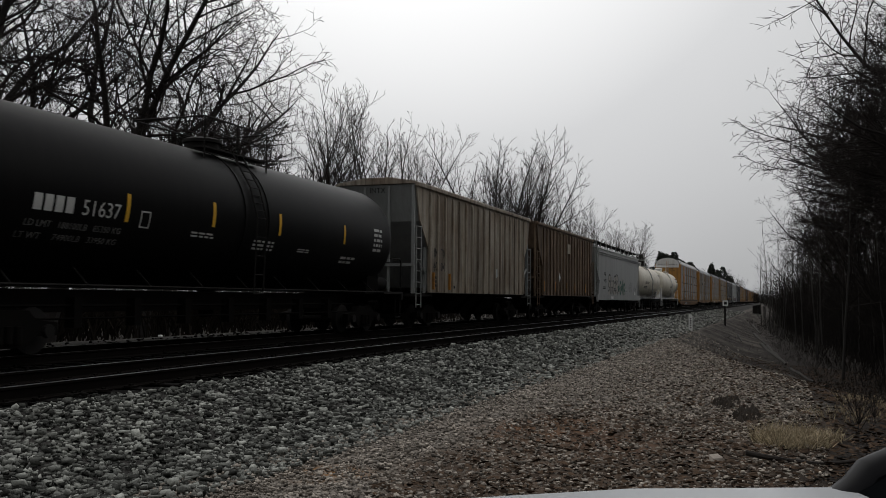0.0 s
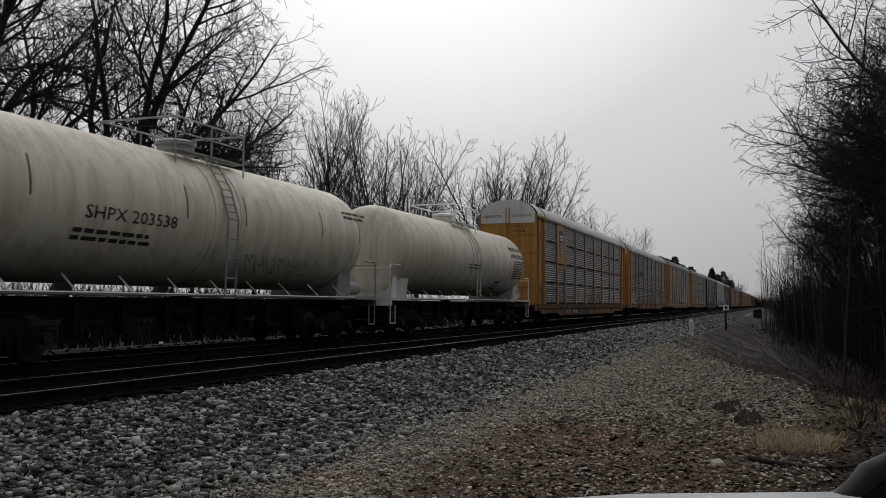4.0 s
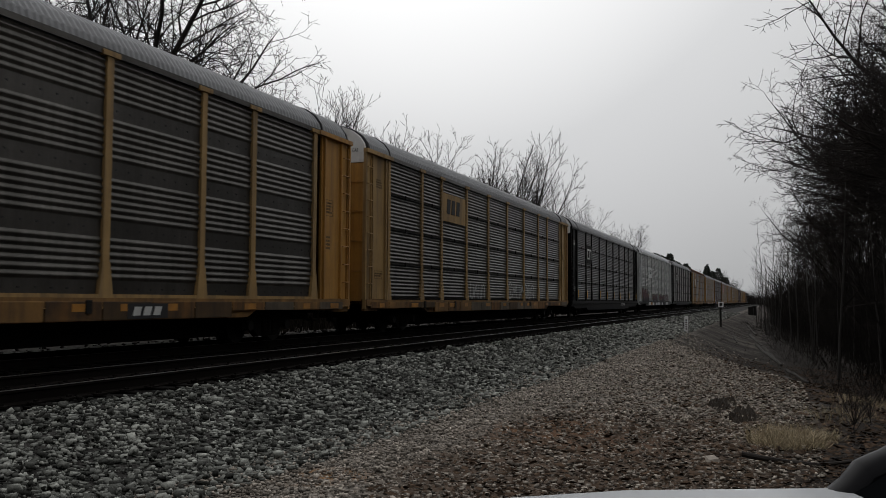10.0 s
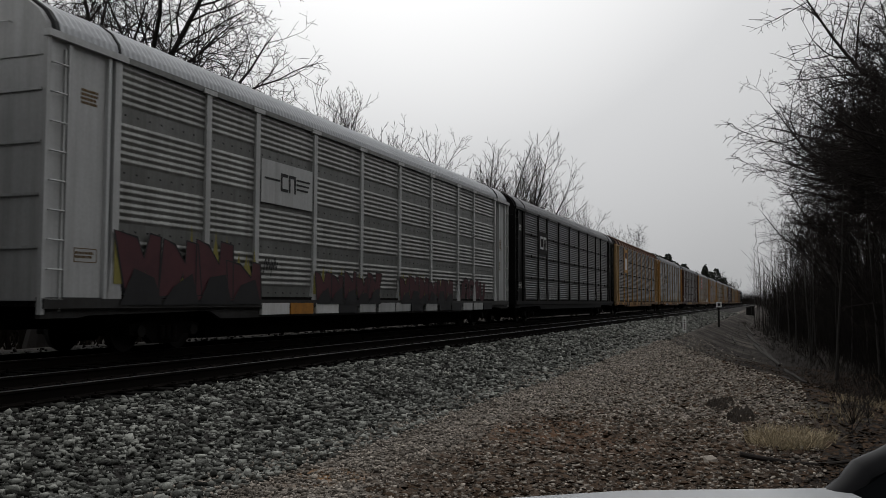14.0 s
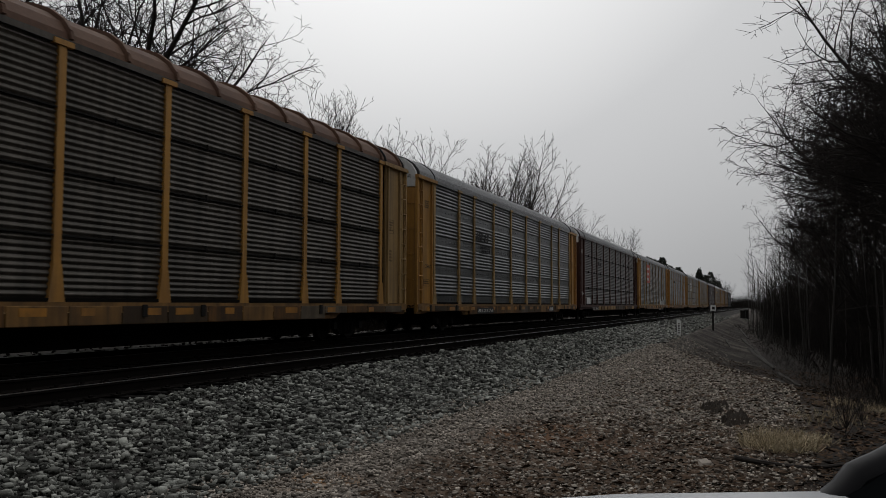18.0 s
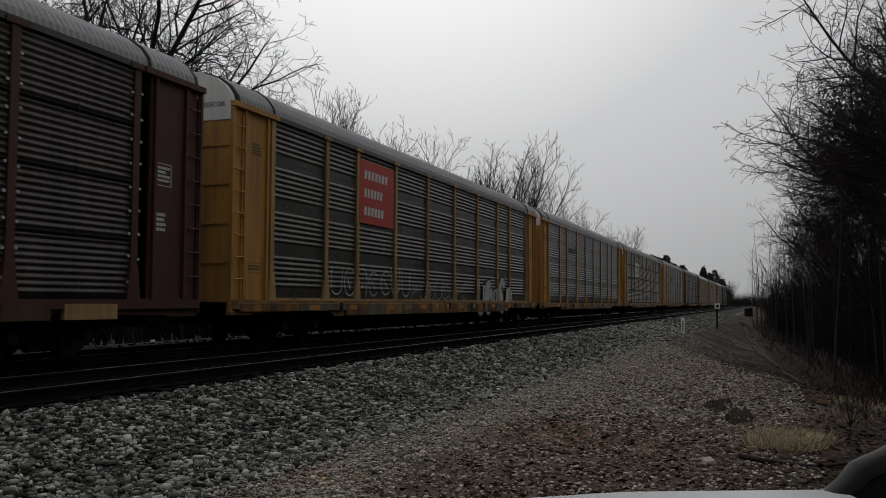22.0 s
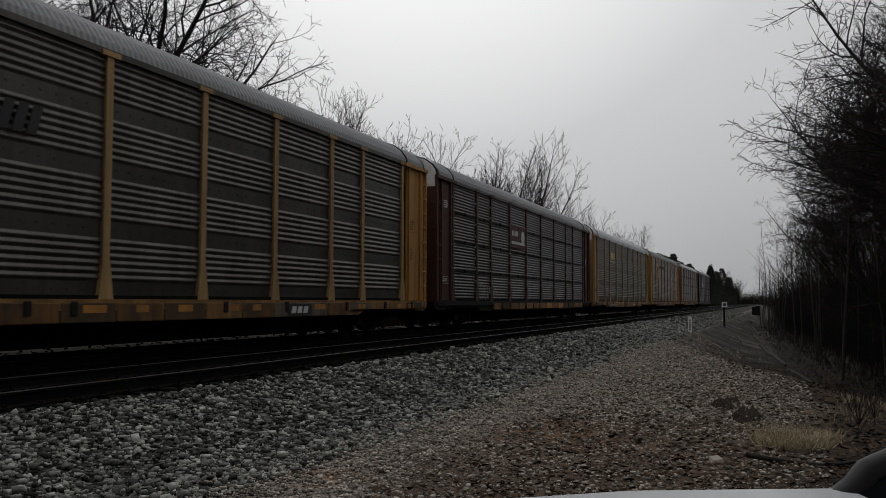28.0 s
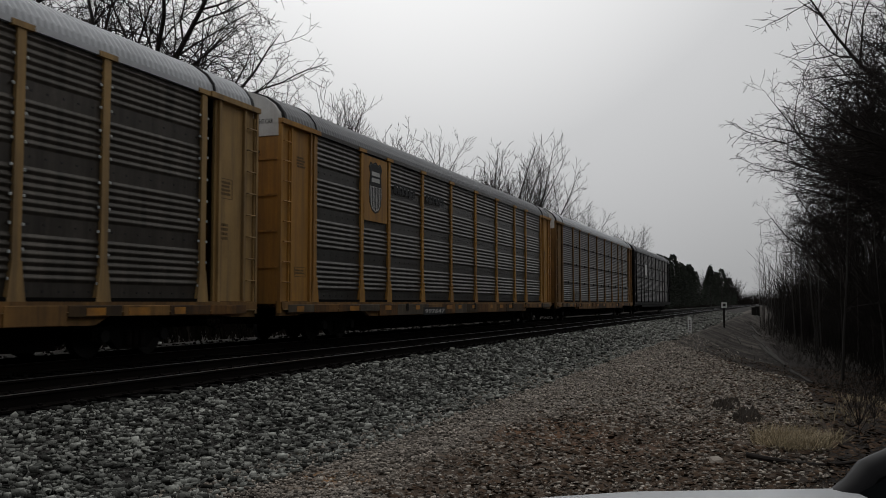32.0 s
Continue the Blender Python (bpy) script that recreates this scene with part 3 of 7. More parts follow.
# ---- running gear shared by all wagons ----
def wheelset_shape():
    s = Shape()
    for sd in (-1, 1):
        y = 0.7525 * sd
        s.lathe([(y - 0.07, 0.30), (y - 0.07, 0.445 if sd > 0 else 0.41), (y - 0.03, 0.42), (y + 0.03, 0.42), (y + 0.07, 0.41 if sd > 0 else 0.445), (y + 0.07, 0.30)], (0, 0, 0), "y", 24)
        s.lathe([(y - 0.11, 0.12), (y + 0.11, 0.12)], (0, 0, 0), "y", 12)
    s.lathe([(-1.06, 0.085), (1.06, 0.085)], (0, 0, 0), "y", 10)
    return s


def truck_frame_shape():
    s = Shape()
    for y in (-1.06, 1.06):
        y0, y1 = y - 0.09, y + 0.09
        s.plate([(-1.12, 0.34), (-0.62, 0.34), (-0.4, 0.16), (0.4, 0.16), (0.62, 0.34), (1.12, 0.34), (1.12, 0.56), (0.62, 0.62), (0.45, 0.78), (-0.45, 0.78), (-0.62, 0.62), (-1.12, 0.56)], y0, y1)
        for cx in (-0.2, 0.0, 0.2):
            s.lathe([(0.24, 0.075), (0.52, 0.075)], (cx, y - math.copysign(0.12, -y), 0), "z", 8)
    s.box(-0.2, 0.2, -1.0, 1.0, 0.5, 0.74)
    s.box(-0.55, -0.47, -1.0, 1.0, 0.30, 0.4)
    s.box(0.47, 0.55, -1.0, 1.0, 0.30, 0.4)
    return s


WHEELSETS = []


def add_truck(parent, x):
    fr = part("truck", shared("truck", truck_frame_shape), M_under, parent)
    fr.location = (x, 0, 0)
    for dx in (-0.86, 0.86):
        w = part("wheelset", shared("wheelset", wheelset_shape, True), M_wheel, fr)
        w.location = (dx, 0, 0.42)
        WHEELSETS.append(w)
    for y in (-1.17, 1.17):
        for dx in (-0.86, 0.86):
            b = part("axle_box", shared("axle_box", lambda: Shape().lathe([(-0.06, 0.12), (0.04, 0.12), (0.07, 0.06)], (0, 0, 0), "y", 10)), M_blackflat, fr)
            b.location = (dx, y, 0.42)


def coupler_shape():
    s = Shape()
    s.box(-0.75, 0.2, -0.13, 0.13, 0.66, 0.92, 0.02)
    s.box(-0.92, -0.68, -0.2, 0.16, 0.68, 0.95, 0.05)
    s.path([(-0.5, -0.28, 0.8), (-0.62, -0.3, 0.5), (-0.82, -0.24, 0.42), (-0.95, -0.2, 0.6)], 0.025, 6)
    return s


def add_coupler(parent, x, flip):
    c = part("coupler", shared("coupler", coupler_shape), M_under, parent)
    c.matrix_basis = pose(x, 0, 0, 0, 0, 180 if flip else 0)


# ---- covered car-carrier wagon ----
BODY, PITCH = 28.55, 29.69
POSTS = (1.8, 4.7, 6.7, 9.6, 12.55, 15.5, 18.45, 21.4, 23.4, 26.4)
SIDE, FLOOR, EAVE, CROWN = 1.47, 1.04, 5.62, 6.42


def rib_levels(kind):
    """Foot height and pitch of each raised rib."""
    z0, z1 = FLOOR + 0.06, EAVE - 0.1
    out = []
    if kind == "ribbed":
        band = (z1 - z0) / 4
        p = (band - 0.05) / 9
        out = [(z0 + b * band + 0.03 + i * p, p) for b in range(4) for i in range(9)]
    else:
        band = (z1 - z0) / 4
        p = band * 0.72 / 6
        out = [(z0 + b * band + band * 0.25 + i * p, p) for b in range(4) for i in range(6)]
    return out


def sheet_shape(width):
    return Shape().box(0.0, width, 0.0, 0.03, FLOOR + 0.06, EAVE - 0.1)


def rib_shape(width, kind):
    s = Shape()
    for z, p in rib_levels(kind):
        d = 0.6 if kind == "ribbed" else 0.55
        pr = [(0.05 * d * (0.5 - 0.5 * math.cos(k * math.pi / 4)), z + p * k / 8) for k in range(9)]
        s.add([(x, -q, h) for x in (0.0, width) for q, h in pr], [(i, 9 + i, 10 + i, i + 1) for i in range(8)])
    return s


SEAMS = [FLOOR + 0.06 + b * (EAVE - 0.16 - FLOOR) / 4 for b in (1, 2, 3)]


def vent_shape(width):
    s = Shape()
    band = (EAVE - 0.16 - FLOOR) / 4
    for b in range(4):
        for i in range(int(width / 0.36)):
            x, z = 0.2 + i * 0.36, FLOOR + 0.06 + band * (b + 0.1)
            s.box(x, x + 0.045, -0.005, 0.0, z, z + 0.035)
    return s


def post_shape():
    s = Shape()
    s.plate([(-0.09, 1.72), (0.09, 1.72), (0.09, EAVE - 0.12), (-0.09, EAVE - 0.12)], -0.085, 0.0)
    s.plate([(-0.2, FLOOR - 0.02), (0.2, FLOOR - 0.02), (0.1, 1.72), (-0.1, 1.72)], -0.10, 0.0)
    s.plate([(-0.24, EAVE - 0.12), (0.24, EAVE - 0.12), (0.24, EAVE - 0.02), (-0.24, EAVE - 0.02)], -0.115, 0.0)
    return s


ROOF = [(-1.5, EAVE), (-1.46, EAVE + 0.16), (-1.3, EAVE + 0.38), (-1.02, EAVE + 0.58), (-0.6, EAVE + 0.73), (0.0, CROWN),
        (0.6, EAVE + 0.73), (1.02, EAVE + 0.58), (1.3, EAVE + 0.38), (1.46, EAVE + 0.16), (1.5, EAVE)]


def roof_shape(ribs=True):
    s = Shape()
    step = 0.04 if ribs else 0.6
    n = int((BODY - 0.5) / step)
    xs = [0.25 + i * (BODY - 0.5) / n for i in range(n + 1)]
    v = []
    for i, x in enumerate(xs):
        k = (0.0, 0.0, 0.034, 0.034)[i % 4] if ribs else 0.0
        v += [(x, y * (1 + k / 1.6), z + k * (z - EAVE) / 0.8 + k * 0.3) for y, z in ROOF]
    m = len(ROOF)
    s.add(v, [(i * m + j, i * m + j + 1, (i + 1) * m + j + 1, (i + 1) * m + j) for i in range(n) for j in range(m - 1)])
    if not ribs:
        for i in range(19):
            x = 0.6 + i * (BODY - 1.2) / 18
            for (ya, za), (yb, zb) in zip(ROOF, ROOF[1:]):
                s.rod((x, ya * 1.01, za + 0.04), (x, yb * 1.01, zb + 0.04), 0.06, 0.06, 4)
    return s


def end_leaf_shape(side):
    """Half of the folding end door, at x = 0; side -1 or 1."""
    s = Shape()
    y0, y1 = sorted((0.012 * side, 1.44 * side))
    s.box(0.10, 0.17, y0, y1, FLOOR - 0.12, EAVE - 0.42)
    return s


def end_top_shape():
    s = Shape()
    low = EAVE - 0.41
    s.slab([(-1.45, low), (1.45, low)] + [(y * 0.966, z + 0.01) for y, z in reversed(ROOF)], 0.08, 0.3)
    for y in (-0.7, 0.45):
        s.path([(0.06, y, EAVE + 0.2), (0.02, y + 0.04, EAVE + 0.22), (0.02, y + 0.4, EAVE + 0.22), (0.06, y + 0.44, EAVE + 0.2)], 0.014, 5)
    return s


def ladder_shape(x, z0, z1, y, w=0.34, n=9, r=0.018):
    s = Shape()
    for dx in (0.0, w):
        s.box(x + dx - 0.025, x + dx + 0.025, y - 0.03, y + 0.09, z0, z1)
    for i in range(n):
        z = z0 + (i + 0.4) * (z1 - z0) / n
        s.path([(x, y - 0.02, z), (x + 0.01, y - 0.075, z + 0.005), (x + w - 0.01, y - 0.075, z + 0.005), (x + w, y - 0.02, z)], r, 5)
    return s


def corner_shape(side, w):
    """The plain corner bay beside the end door."""
    y = SIDE * side
    return Shape().box(0.16, w, *sorted((y, y - 0.06 * side)), FLOOR - 0.04, EAVE - 0.1)


def corner_rib_shape(side, x, z0, z1):
    y = SIDE * side
    return Shape().box(x, x + 0.08, *sorted((y + 0.07 * side, y - 0.02 * side)), z0, z1)


def corner_cap_shape(side, w):
    y = SIDE * side
    return Shape().box(0.0, w + 0.3, *sorted((y + 0.12 * side, y - 0.02 * side)), EAVE - 0.12, EAVE)


def sill_shape(side, low):
    s = Shape()
    y0, y1 = sorted((1.4 * side, 1.5 * side))
    e = low + 0.17
    out = [(0.05, 0.72), (0.9, 0.72), (1.2, e - 0.05), (4.9, e), (5.3, low), (BODY - 5.3, low), (BODY - 4.9, e), (BODY - 1.2, e - 0.05), (BODY - 0.9, 0.72), (BODY - 0.05, 0.72), (BODY - 0.05, FLOOR + 0.04), (0.05, FLOOR + 0.04)]
    s.plate(out, y0, y1)
    y2, y3 = sorted((1.5 * side, 1.56 * side))
    s.box(0.05, BODY - 0.05, y2, y3, FLOOR - 0.06, FLOOR + 0.02)
    return s


def deck_shape():
    s = Shape()
    s.box(0.1, BODY - 0.1, -1.4, 1.4, 0.92, 1.02)
    s.box(0.2, BODY - 0.2, -0.3, 0.3, 0.5, 0.92)
    s.box(5.6, BODY - 5.6, -0.9, 0.9, 0.19, 0.92)
    for i in range(24):
        x = 1.0 + i * 1.12
        s.box(x, x + 0.1, -1.38, 1.38, 0.7, 0.92)
    s.rod((4.5, -0.7, 0.5), (BODY - 4.5, -0.7, 0.5), 0.03)
    s.lathe([(12.2, 0.22), (13.4, 0.22)], (0, 0.8, 0.6), "x", 12)
    return s


SHIELD = [(0.0, 0.06), (0.24, 0.13), (0.4, 0.32), (0.45, 0.6), (0.43, 0.95), (0.38, 1.2), (0.47, 1.42), (0.34, 1.58), (0.2, 1.52), (0.0, 1.6)]


def emblem_shield(x, z, k, parent, grey=False):
    """A shield with a plain blue head over red and white stripes."""
    y = -SIDE - 0.075
    outline = lambda q: [(x + a * k * q, z + 0.8 * k + (b - 0.8) * k * q) for a, b in SHIELD] + [(x - a * k * q, z + 0.8 * k + (b - 0.8) * k * q) for a, b in reversed(SHIELD[1:-1])]
    rim = part("emblem", Shape().plate(outline(1.08), y, y + 0.02), M_text_k, parent, "plain striped shield emblem")
    part("emblem_field", Shape().plate(outline(1.0), y - 0.004, y), M_text_w, rim)
    head = [(x + a * k, z + b * k) for a, b in ((-0.43, 0.86), (0.43, 0.86), (0.44, 1.0), (0.4, 1.25), (0.47, 1.42), (0.34, 1.58), (0.2, 1.52), (0.0, 1.6), (-0.2, 1.52), (-0.34, 1.58), (-0.47, 1.42), (-0.4, 1.25), (-0.44, 1.0))]
    part("emblem_head", Shape().plate(head, y - 0.008, y - 0.004), M_text_k if grey else M_blue, rim)
    for zz in (1.0, 1.2):
        part("emblem_bar", Shape().box(x - 0.3 * k, x + 0.3 * k, y - 0.011, y - 0.008, z + zz * k, z + (zz + 0.13) * k), M_text_w, rim)
    for i in range(-3, 4):
        a = i * 0.12
        low = 0.1 + abs(a) ** 2 * 1.6
        part("emblem_stripe", Shape().box(x + (a - 0.032) * k, x + (a + 0.032) * k, y - 0.008, y - 0.004, z + low * k, z + 0.84 * k), M_text_k if grey else M_red, rim)


def sign_board(x0, x1, z0, z1, mat, parent, label):
    return part("sign_board", Shape().box(x0, x1, -SIDE - 0.07, -SIDE - 0.052, z0, z1), mat, parent, label)


def block_marks(x, z, w, h, n, parent, mat, slant=0.2, y=None, label="plain block emblem"):
    """A company mark drawn as plain slanted blocks."""
    y = -SIDE - 0.08 if y is None else y
    s = Shape()
    step = w / n
    for i in range(n):
        a = x + i * step
        s.plate([(a, z), (a + step * 0.7, z), (a + step * 0.7 + h * slant, z + h), (a + h * slant, z + h)], y, y + 0.006)
    return part("emblem", s, mat, parent, label)


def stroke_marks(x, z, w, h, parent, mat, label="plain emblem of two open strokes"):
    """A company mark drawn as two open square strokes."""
    y, t = -SIDE - 0.08, h * 0.17
    s = Shape()
    a = w * 0.47
    for q in ((x, x + t, z, z + h), (x + t, x + a, z, z + t), (x + t, x + a, z + h - t, z + h), (x + a + w * 0.06, x + a + w * 0.06 + t, z, z + h), (x + w - t, x + w, z, z + h)):
        s.box(q[0], q[1], y, y + 0.006, q[2], q[3])
    b0, b1 = x + a + w * 0.06 + t, x + w - t
    s.box(b0, b1, y, y + 0.006, z + h - t, z + h)
    return part("emblem", s, mat, parent, label)


# the lighter paint that gives each sheet's ribs their lit look
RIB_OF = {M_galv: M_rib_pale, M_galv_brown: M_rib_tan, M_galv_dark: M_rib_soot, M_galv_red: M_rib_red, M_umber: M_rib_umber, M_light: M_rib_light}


YEL = [M_orange, M_yellow_pale, M_yellow_dark]
PLATES = [M_sill, M_yellow_dark, M_channel, M_sill, M_sillgrey]


def carrier(spec, index):
    """One covered car carrier. spec: paints, sheeting, and what is painted on it."""
    rng = random.Random(100 + index)
    root = thing("autorack_wagon", None, spec["label"], "rail wagon", "wagons of the freight train")
    frame_m, sheet, kind = spec["frame"], spec["sheet"], spec.get("kind", "ribbed")
    low = spec.get("low", 0.64)
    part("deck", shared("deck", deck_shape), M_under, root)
    for sd in (-1, 1):
        part("side_sill", shared("side_sill/%d%.2f" % (sd, low), lambda: sill_shape(sd, low)), spec.get("sill", M_sill), root)
        rail = Shape().box(0.2, BODY - 0.2, *sorted((1.47 * sd, 1.54 * sd)), EAVE - 0.1, EAVE + 0.015)
        part("eave_rail", shared("eave_rail/%d" % sd, lambda: rail), spec.get("eave", sheet), root)
        turn = pose(0, 0, 0) if sd < 0 else pose(BODY, 0, 0, 0, 0, 180)
        for i, x in enumerate(POSTS):
            p = part("post", shared("post", post_shape), frame_m, root)
            p.matrix_basis = turn @ pose(x, -SIDE + 0.02, 0)
        for i, (a, b) in enumerate(zip(POSTS, POSTS[1:])):
            w = round(b - a - 0.1, 2)
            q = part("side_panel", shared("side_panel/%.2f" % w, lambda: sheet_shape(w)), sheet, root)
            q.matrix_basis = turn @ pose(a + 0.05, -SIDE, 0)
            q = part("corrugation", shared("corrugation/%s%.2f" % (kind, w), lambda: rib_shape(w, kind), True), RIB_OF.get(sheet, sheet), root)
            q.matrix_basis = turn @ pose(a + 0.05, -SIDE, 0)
            if kind == "ribbed" and sd < 0:
                for z in SEAMS:
                    h = part("sheet_joint", shared("sheet_joint/%.2f" % w, lambda: Shape().box(0.0, w, -0.058, 0.0, -0.01, 0.018)), M_blackflat, root)
                    h.matrix_basis = turn @ pose(a + 0.05, -SIDE, z)
                    h = part("joint_clip", shared("joint_clip", lambda: Shape().box(-0.012, 0.012, -0.08, -0.04, -0.04, 0.09)), M_blackflat, root)
                    h.matrix_basis = turn @ pose(a + 0.05 + w * 0.47, -SIDE, z)
            if kind == "banded" and sd < 0:
                h = tagged(part("perforation", shared("perforation/%.2f" % w, lambda: vent_shape(w)), M_text_k, root), kind="stuff")
                h.matrix_basis = turn @ pose(a + 0.05, -SIDE, 0)
    for flip in (False, True):
        m = pose(BODY, 0, 0, 0, 0, 180) if flip else pose(0, 0, 0)
        for sd in (-1, 1):
            w = 1.68 if (sd < 0) != flip else 2.02
            part("end_door", shared("end_door/%d" % sd, lambda: end_leaf_shape(sd)), spec.get("door", frame_m), root).matrix_basis = m
            for z in (1.9, 2.8, 3.7, 4.6):
                bar = part("door_rib", shared("door_rib", lambda: Shape().box(0.075, 0.105, -0.65, 0.65, 0.0, 0.05)), spec.get("door", frame_m), root)
                bar.matrix_basis = m @ pose(0, 0.726 * sd, z)
            part("corner_panel", shared("corner_panel/%d%.2f" % (sd, w), lambda: corner_shape(sd, w)), spec.get("corner", frame_m), root).matrix_basis = m
            part("locking_rod", shared("locking_rod/%d" % sd, lambda: Shape().rod((0.05, 0.09 * sd, FLOOR), (0.05, 0.09 * sd, EAVE + 0.4), 0.025, 0.025, 6)), spec.get("door", frame_m), root).matrix_basis = m
            for x, z0, z1 in ((0.02, FLOOR - 0.25, EAVE - 0.1), (0.52, FLOOR + 0.05, EAVE - 0.15), (w - 0.16, FLOOR - 0.02, EAVE - 0.12)):
                part("corner_rib", shared("corner_rib/%d%.2f" % (sd, x), lambda: corner_rib_shape(sd, x, z0, z1)), spec.get("corner", frame_m), root).matrix_basis = m
            part("corner_cap", shared("corner_cap/%d%.2f" % (sd, w), lambda: corner_cap_shape(sd, w)), spec.get("corner", frame_m), root).matrix_basis = m
            lad = part("ladder", shared("ladder/%d" % sd, lambda: ladder_shape(0.12, FLOOR - 0.2, EAVE - 0.25, -SIDE - 0.01, 0.36, 9) if sd < 0 else ladder_shape(-0.48, FLOOR - 0.2, EAVE - 0.25, -SIDE - 0.01, 0.36, 9)), spec.get("corner", frame_m), root)
            lad.matrix_basis = m if sd < 0 else m @ pose(0, 0, 0, 0, 0, 180)
        seal = part("roof_seal", shared("roof_seal", lambda: Shape().slab([(y * 1.02, z + 0.03) for y, z in ROOF] + [(y * 0.96, z - 0.05) for y, z in reversed(ROOF)], 0.2, 0.3)), M_text_k, root)
        seal.matrix_basis = m
        strap = part("roof_strap", shared("roof_strap", lambda: Shape().slab([(y * 1.035, z + 0.05) for y, z in ROOF] + [(y * 0.98, z - 0.02) for y, z in reversed(ROOF)], 1.78, 1.83)), M_text_k, root)
        strap.matrix_basis = m
        gap = part("door_gap", shared("door_gap", lambda: Shape().box(0.6, 0.66, -SIDE - 0.012, -SIDE, FLOOR + 0.05, EAVE - 0.15)), M_text_k, root)
        gap.matrix_basis = m
        ob = part("end_cap", shared("end_cap", end_top_shape), spec.get("cap", M_white), root)
        ob.matrix_basis = m
        add_coupler(root, BODY if flip else 0.0, flip)
    part("roof", shared("roof/%d" % spec.get("smooth_roof", 0), lambda: roof_shape(not spec.get("smooth_roof", 0)), False), spec.get("roof", M_roof), root)
    for x in (3.85, BODY - 3.85):
        add_truck(root, x)
    # the default black strip stands in for the shaded gap below the panels
    part("panel_foot", shared("panel_foot", lambda: Shape().box(1.75, BODY - 2.1, -1.548, -1.47, FLOOR + 0.022, FLOOR + 0.09)), spec.get("foot", M_under), root)
    part("floor_channel", shared("floor_channel", lambda: Shape().box(0.06, BODY - 0.06, -1.572, -1.5, FLOOR - 0.15, FLOOR + 0.02)), spec.get("channel", M_yellow_dark if spec.get("edge", 0) == 0 else spec.get("sill", M_sill)), root)
    part("deck_edge", shared("deck_edge", lambda: Shape().box(0.1, BODY - 0.1, -1.578, -1.5, FLOOR - 0.172, FLOOR - 0.153)), spec.get("edge", M_yellow_pale), root)
    # small painted patches and placards on the sill and the corner bays
    for i in range(spec.get("blocks", 0)):
        x = 6.9 + i * 1.36
        part("sill_patch", Shape().box(x, x + rng.uniform(1.0, 1.33), -1.586, -1.5, 0.7, 0.98), rng.choice(spec["patch_mat"]), root)
    if spec.get("plated", spec.get("patch_mat") is YEL):
        x, k = 0.35, 0
        while x < BODY - 1.0:
            inner = 5.2 < x < BODY - 6.4
            part("sill_plate", shared("sill_plate/%d" % inner, lambda: Shape().box(0.0, 1.36, -1.584, -1.5, 0.655 if inner else 0.80, 0.995, 0.012)), rng.choice(PLATES), root).location = (x, 0, 0)
            if k % 2 == 0 or rng.random() < 0.3:
                part("sill_patch", shared("sill_patch/%d" % (k % 3), lambda: Shape().box(0.0, 0.36 + 0.12 * (k % 3), -1.589, -1.58, 0.815, 0.955)), M_orange, root, "dirty orange patch").location = (x + rng.uniform(0.1, 0.7), 0, 0)
            if rng.random() < 0.22:
                part("sill_bracket", shared("sill_bracket", lambda: Shape().box(0.0, 0.16, -1.61, -1.58, 0.78, 1.02, 0.01)), M_blackflat, root).location = (x + rng.uniform(0.2, 1.1), 0, 0)
            x += 1.385
            k += 1
    if spec.get("cornertext", 1):
        tm = spec.get("cornertext_mat", M_faint)
        bars(0.9, -SIDE - 0.004, 4.5, 0.42, 0.3, 4, root, tm, rng)
        bars(0.85, -SIDE - 0.004, 1.75, 0.5, 0.14, 2, root, tm, rng)
        bars(BODY - 1.5, -SIDE - 0.004, 3.4, 0.45, 0.34, 4, root, tm, rng)
        bars(BODY - 1.45, -SIDE - 0.004, 2.4, 0.3, 0.4, 4, root, tm, rng)
        box = Shape()
        for x0, z0, w2, h2 in ((0.82, 1.7, 0.56, 0.24), (BODY - 1.55, 3.35, 0.55, 0.44)):
            for q in ((x0, x0 + w2, z0, z0 + 0.015), (x0, x0 + w2, z0 + h2, z0 + h2 + 0.015), (x0, x0 + 0.015, z0, z0 + h2), (x0 + w2, x0 + w2 + 0.015, z0, z0 + h2)):
                box.box(q[0], q[1], -SIDE - 0.005, -SIDE, q[2], q[3])
        part("stencil_frame", box, tm, root)
    if spec.get("captext", 1):
        lettering("EXCESS HEIGHT CAR", 0.17, 0.075, 1.3, EAVE - 0.1, root, M_text_k, turn=1, width=0.95)
        lettering("EXCESS HEIGHT CAR", 0.17, 0.075, -0.2, EAVE - 0.1, root, M_text_k, turn=1, width=1.05)
    if spec.get("endnum"):
        a, b = spec["endnum"]
        lettering(a, 0.2, 0.092, -0.35, 4.95, root, spec.get("endnum_mat", M_text_k), turn=1, width=0.45)
        if b:
            lettering(b, 0.2, 0.092, -0.3, 4.73, root, spec.get("endnum_mat", M_text_k), turn=1, width=0.6)
    for fn in spec.get("extra", ()):
        fn(root, rng)
    return root


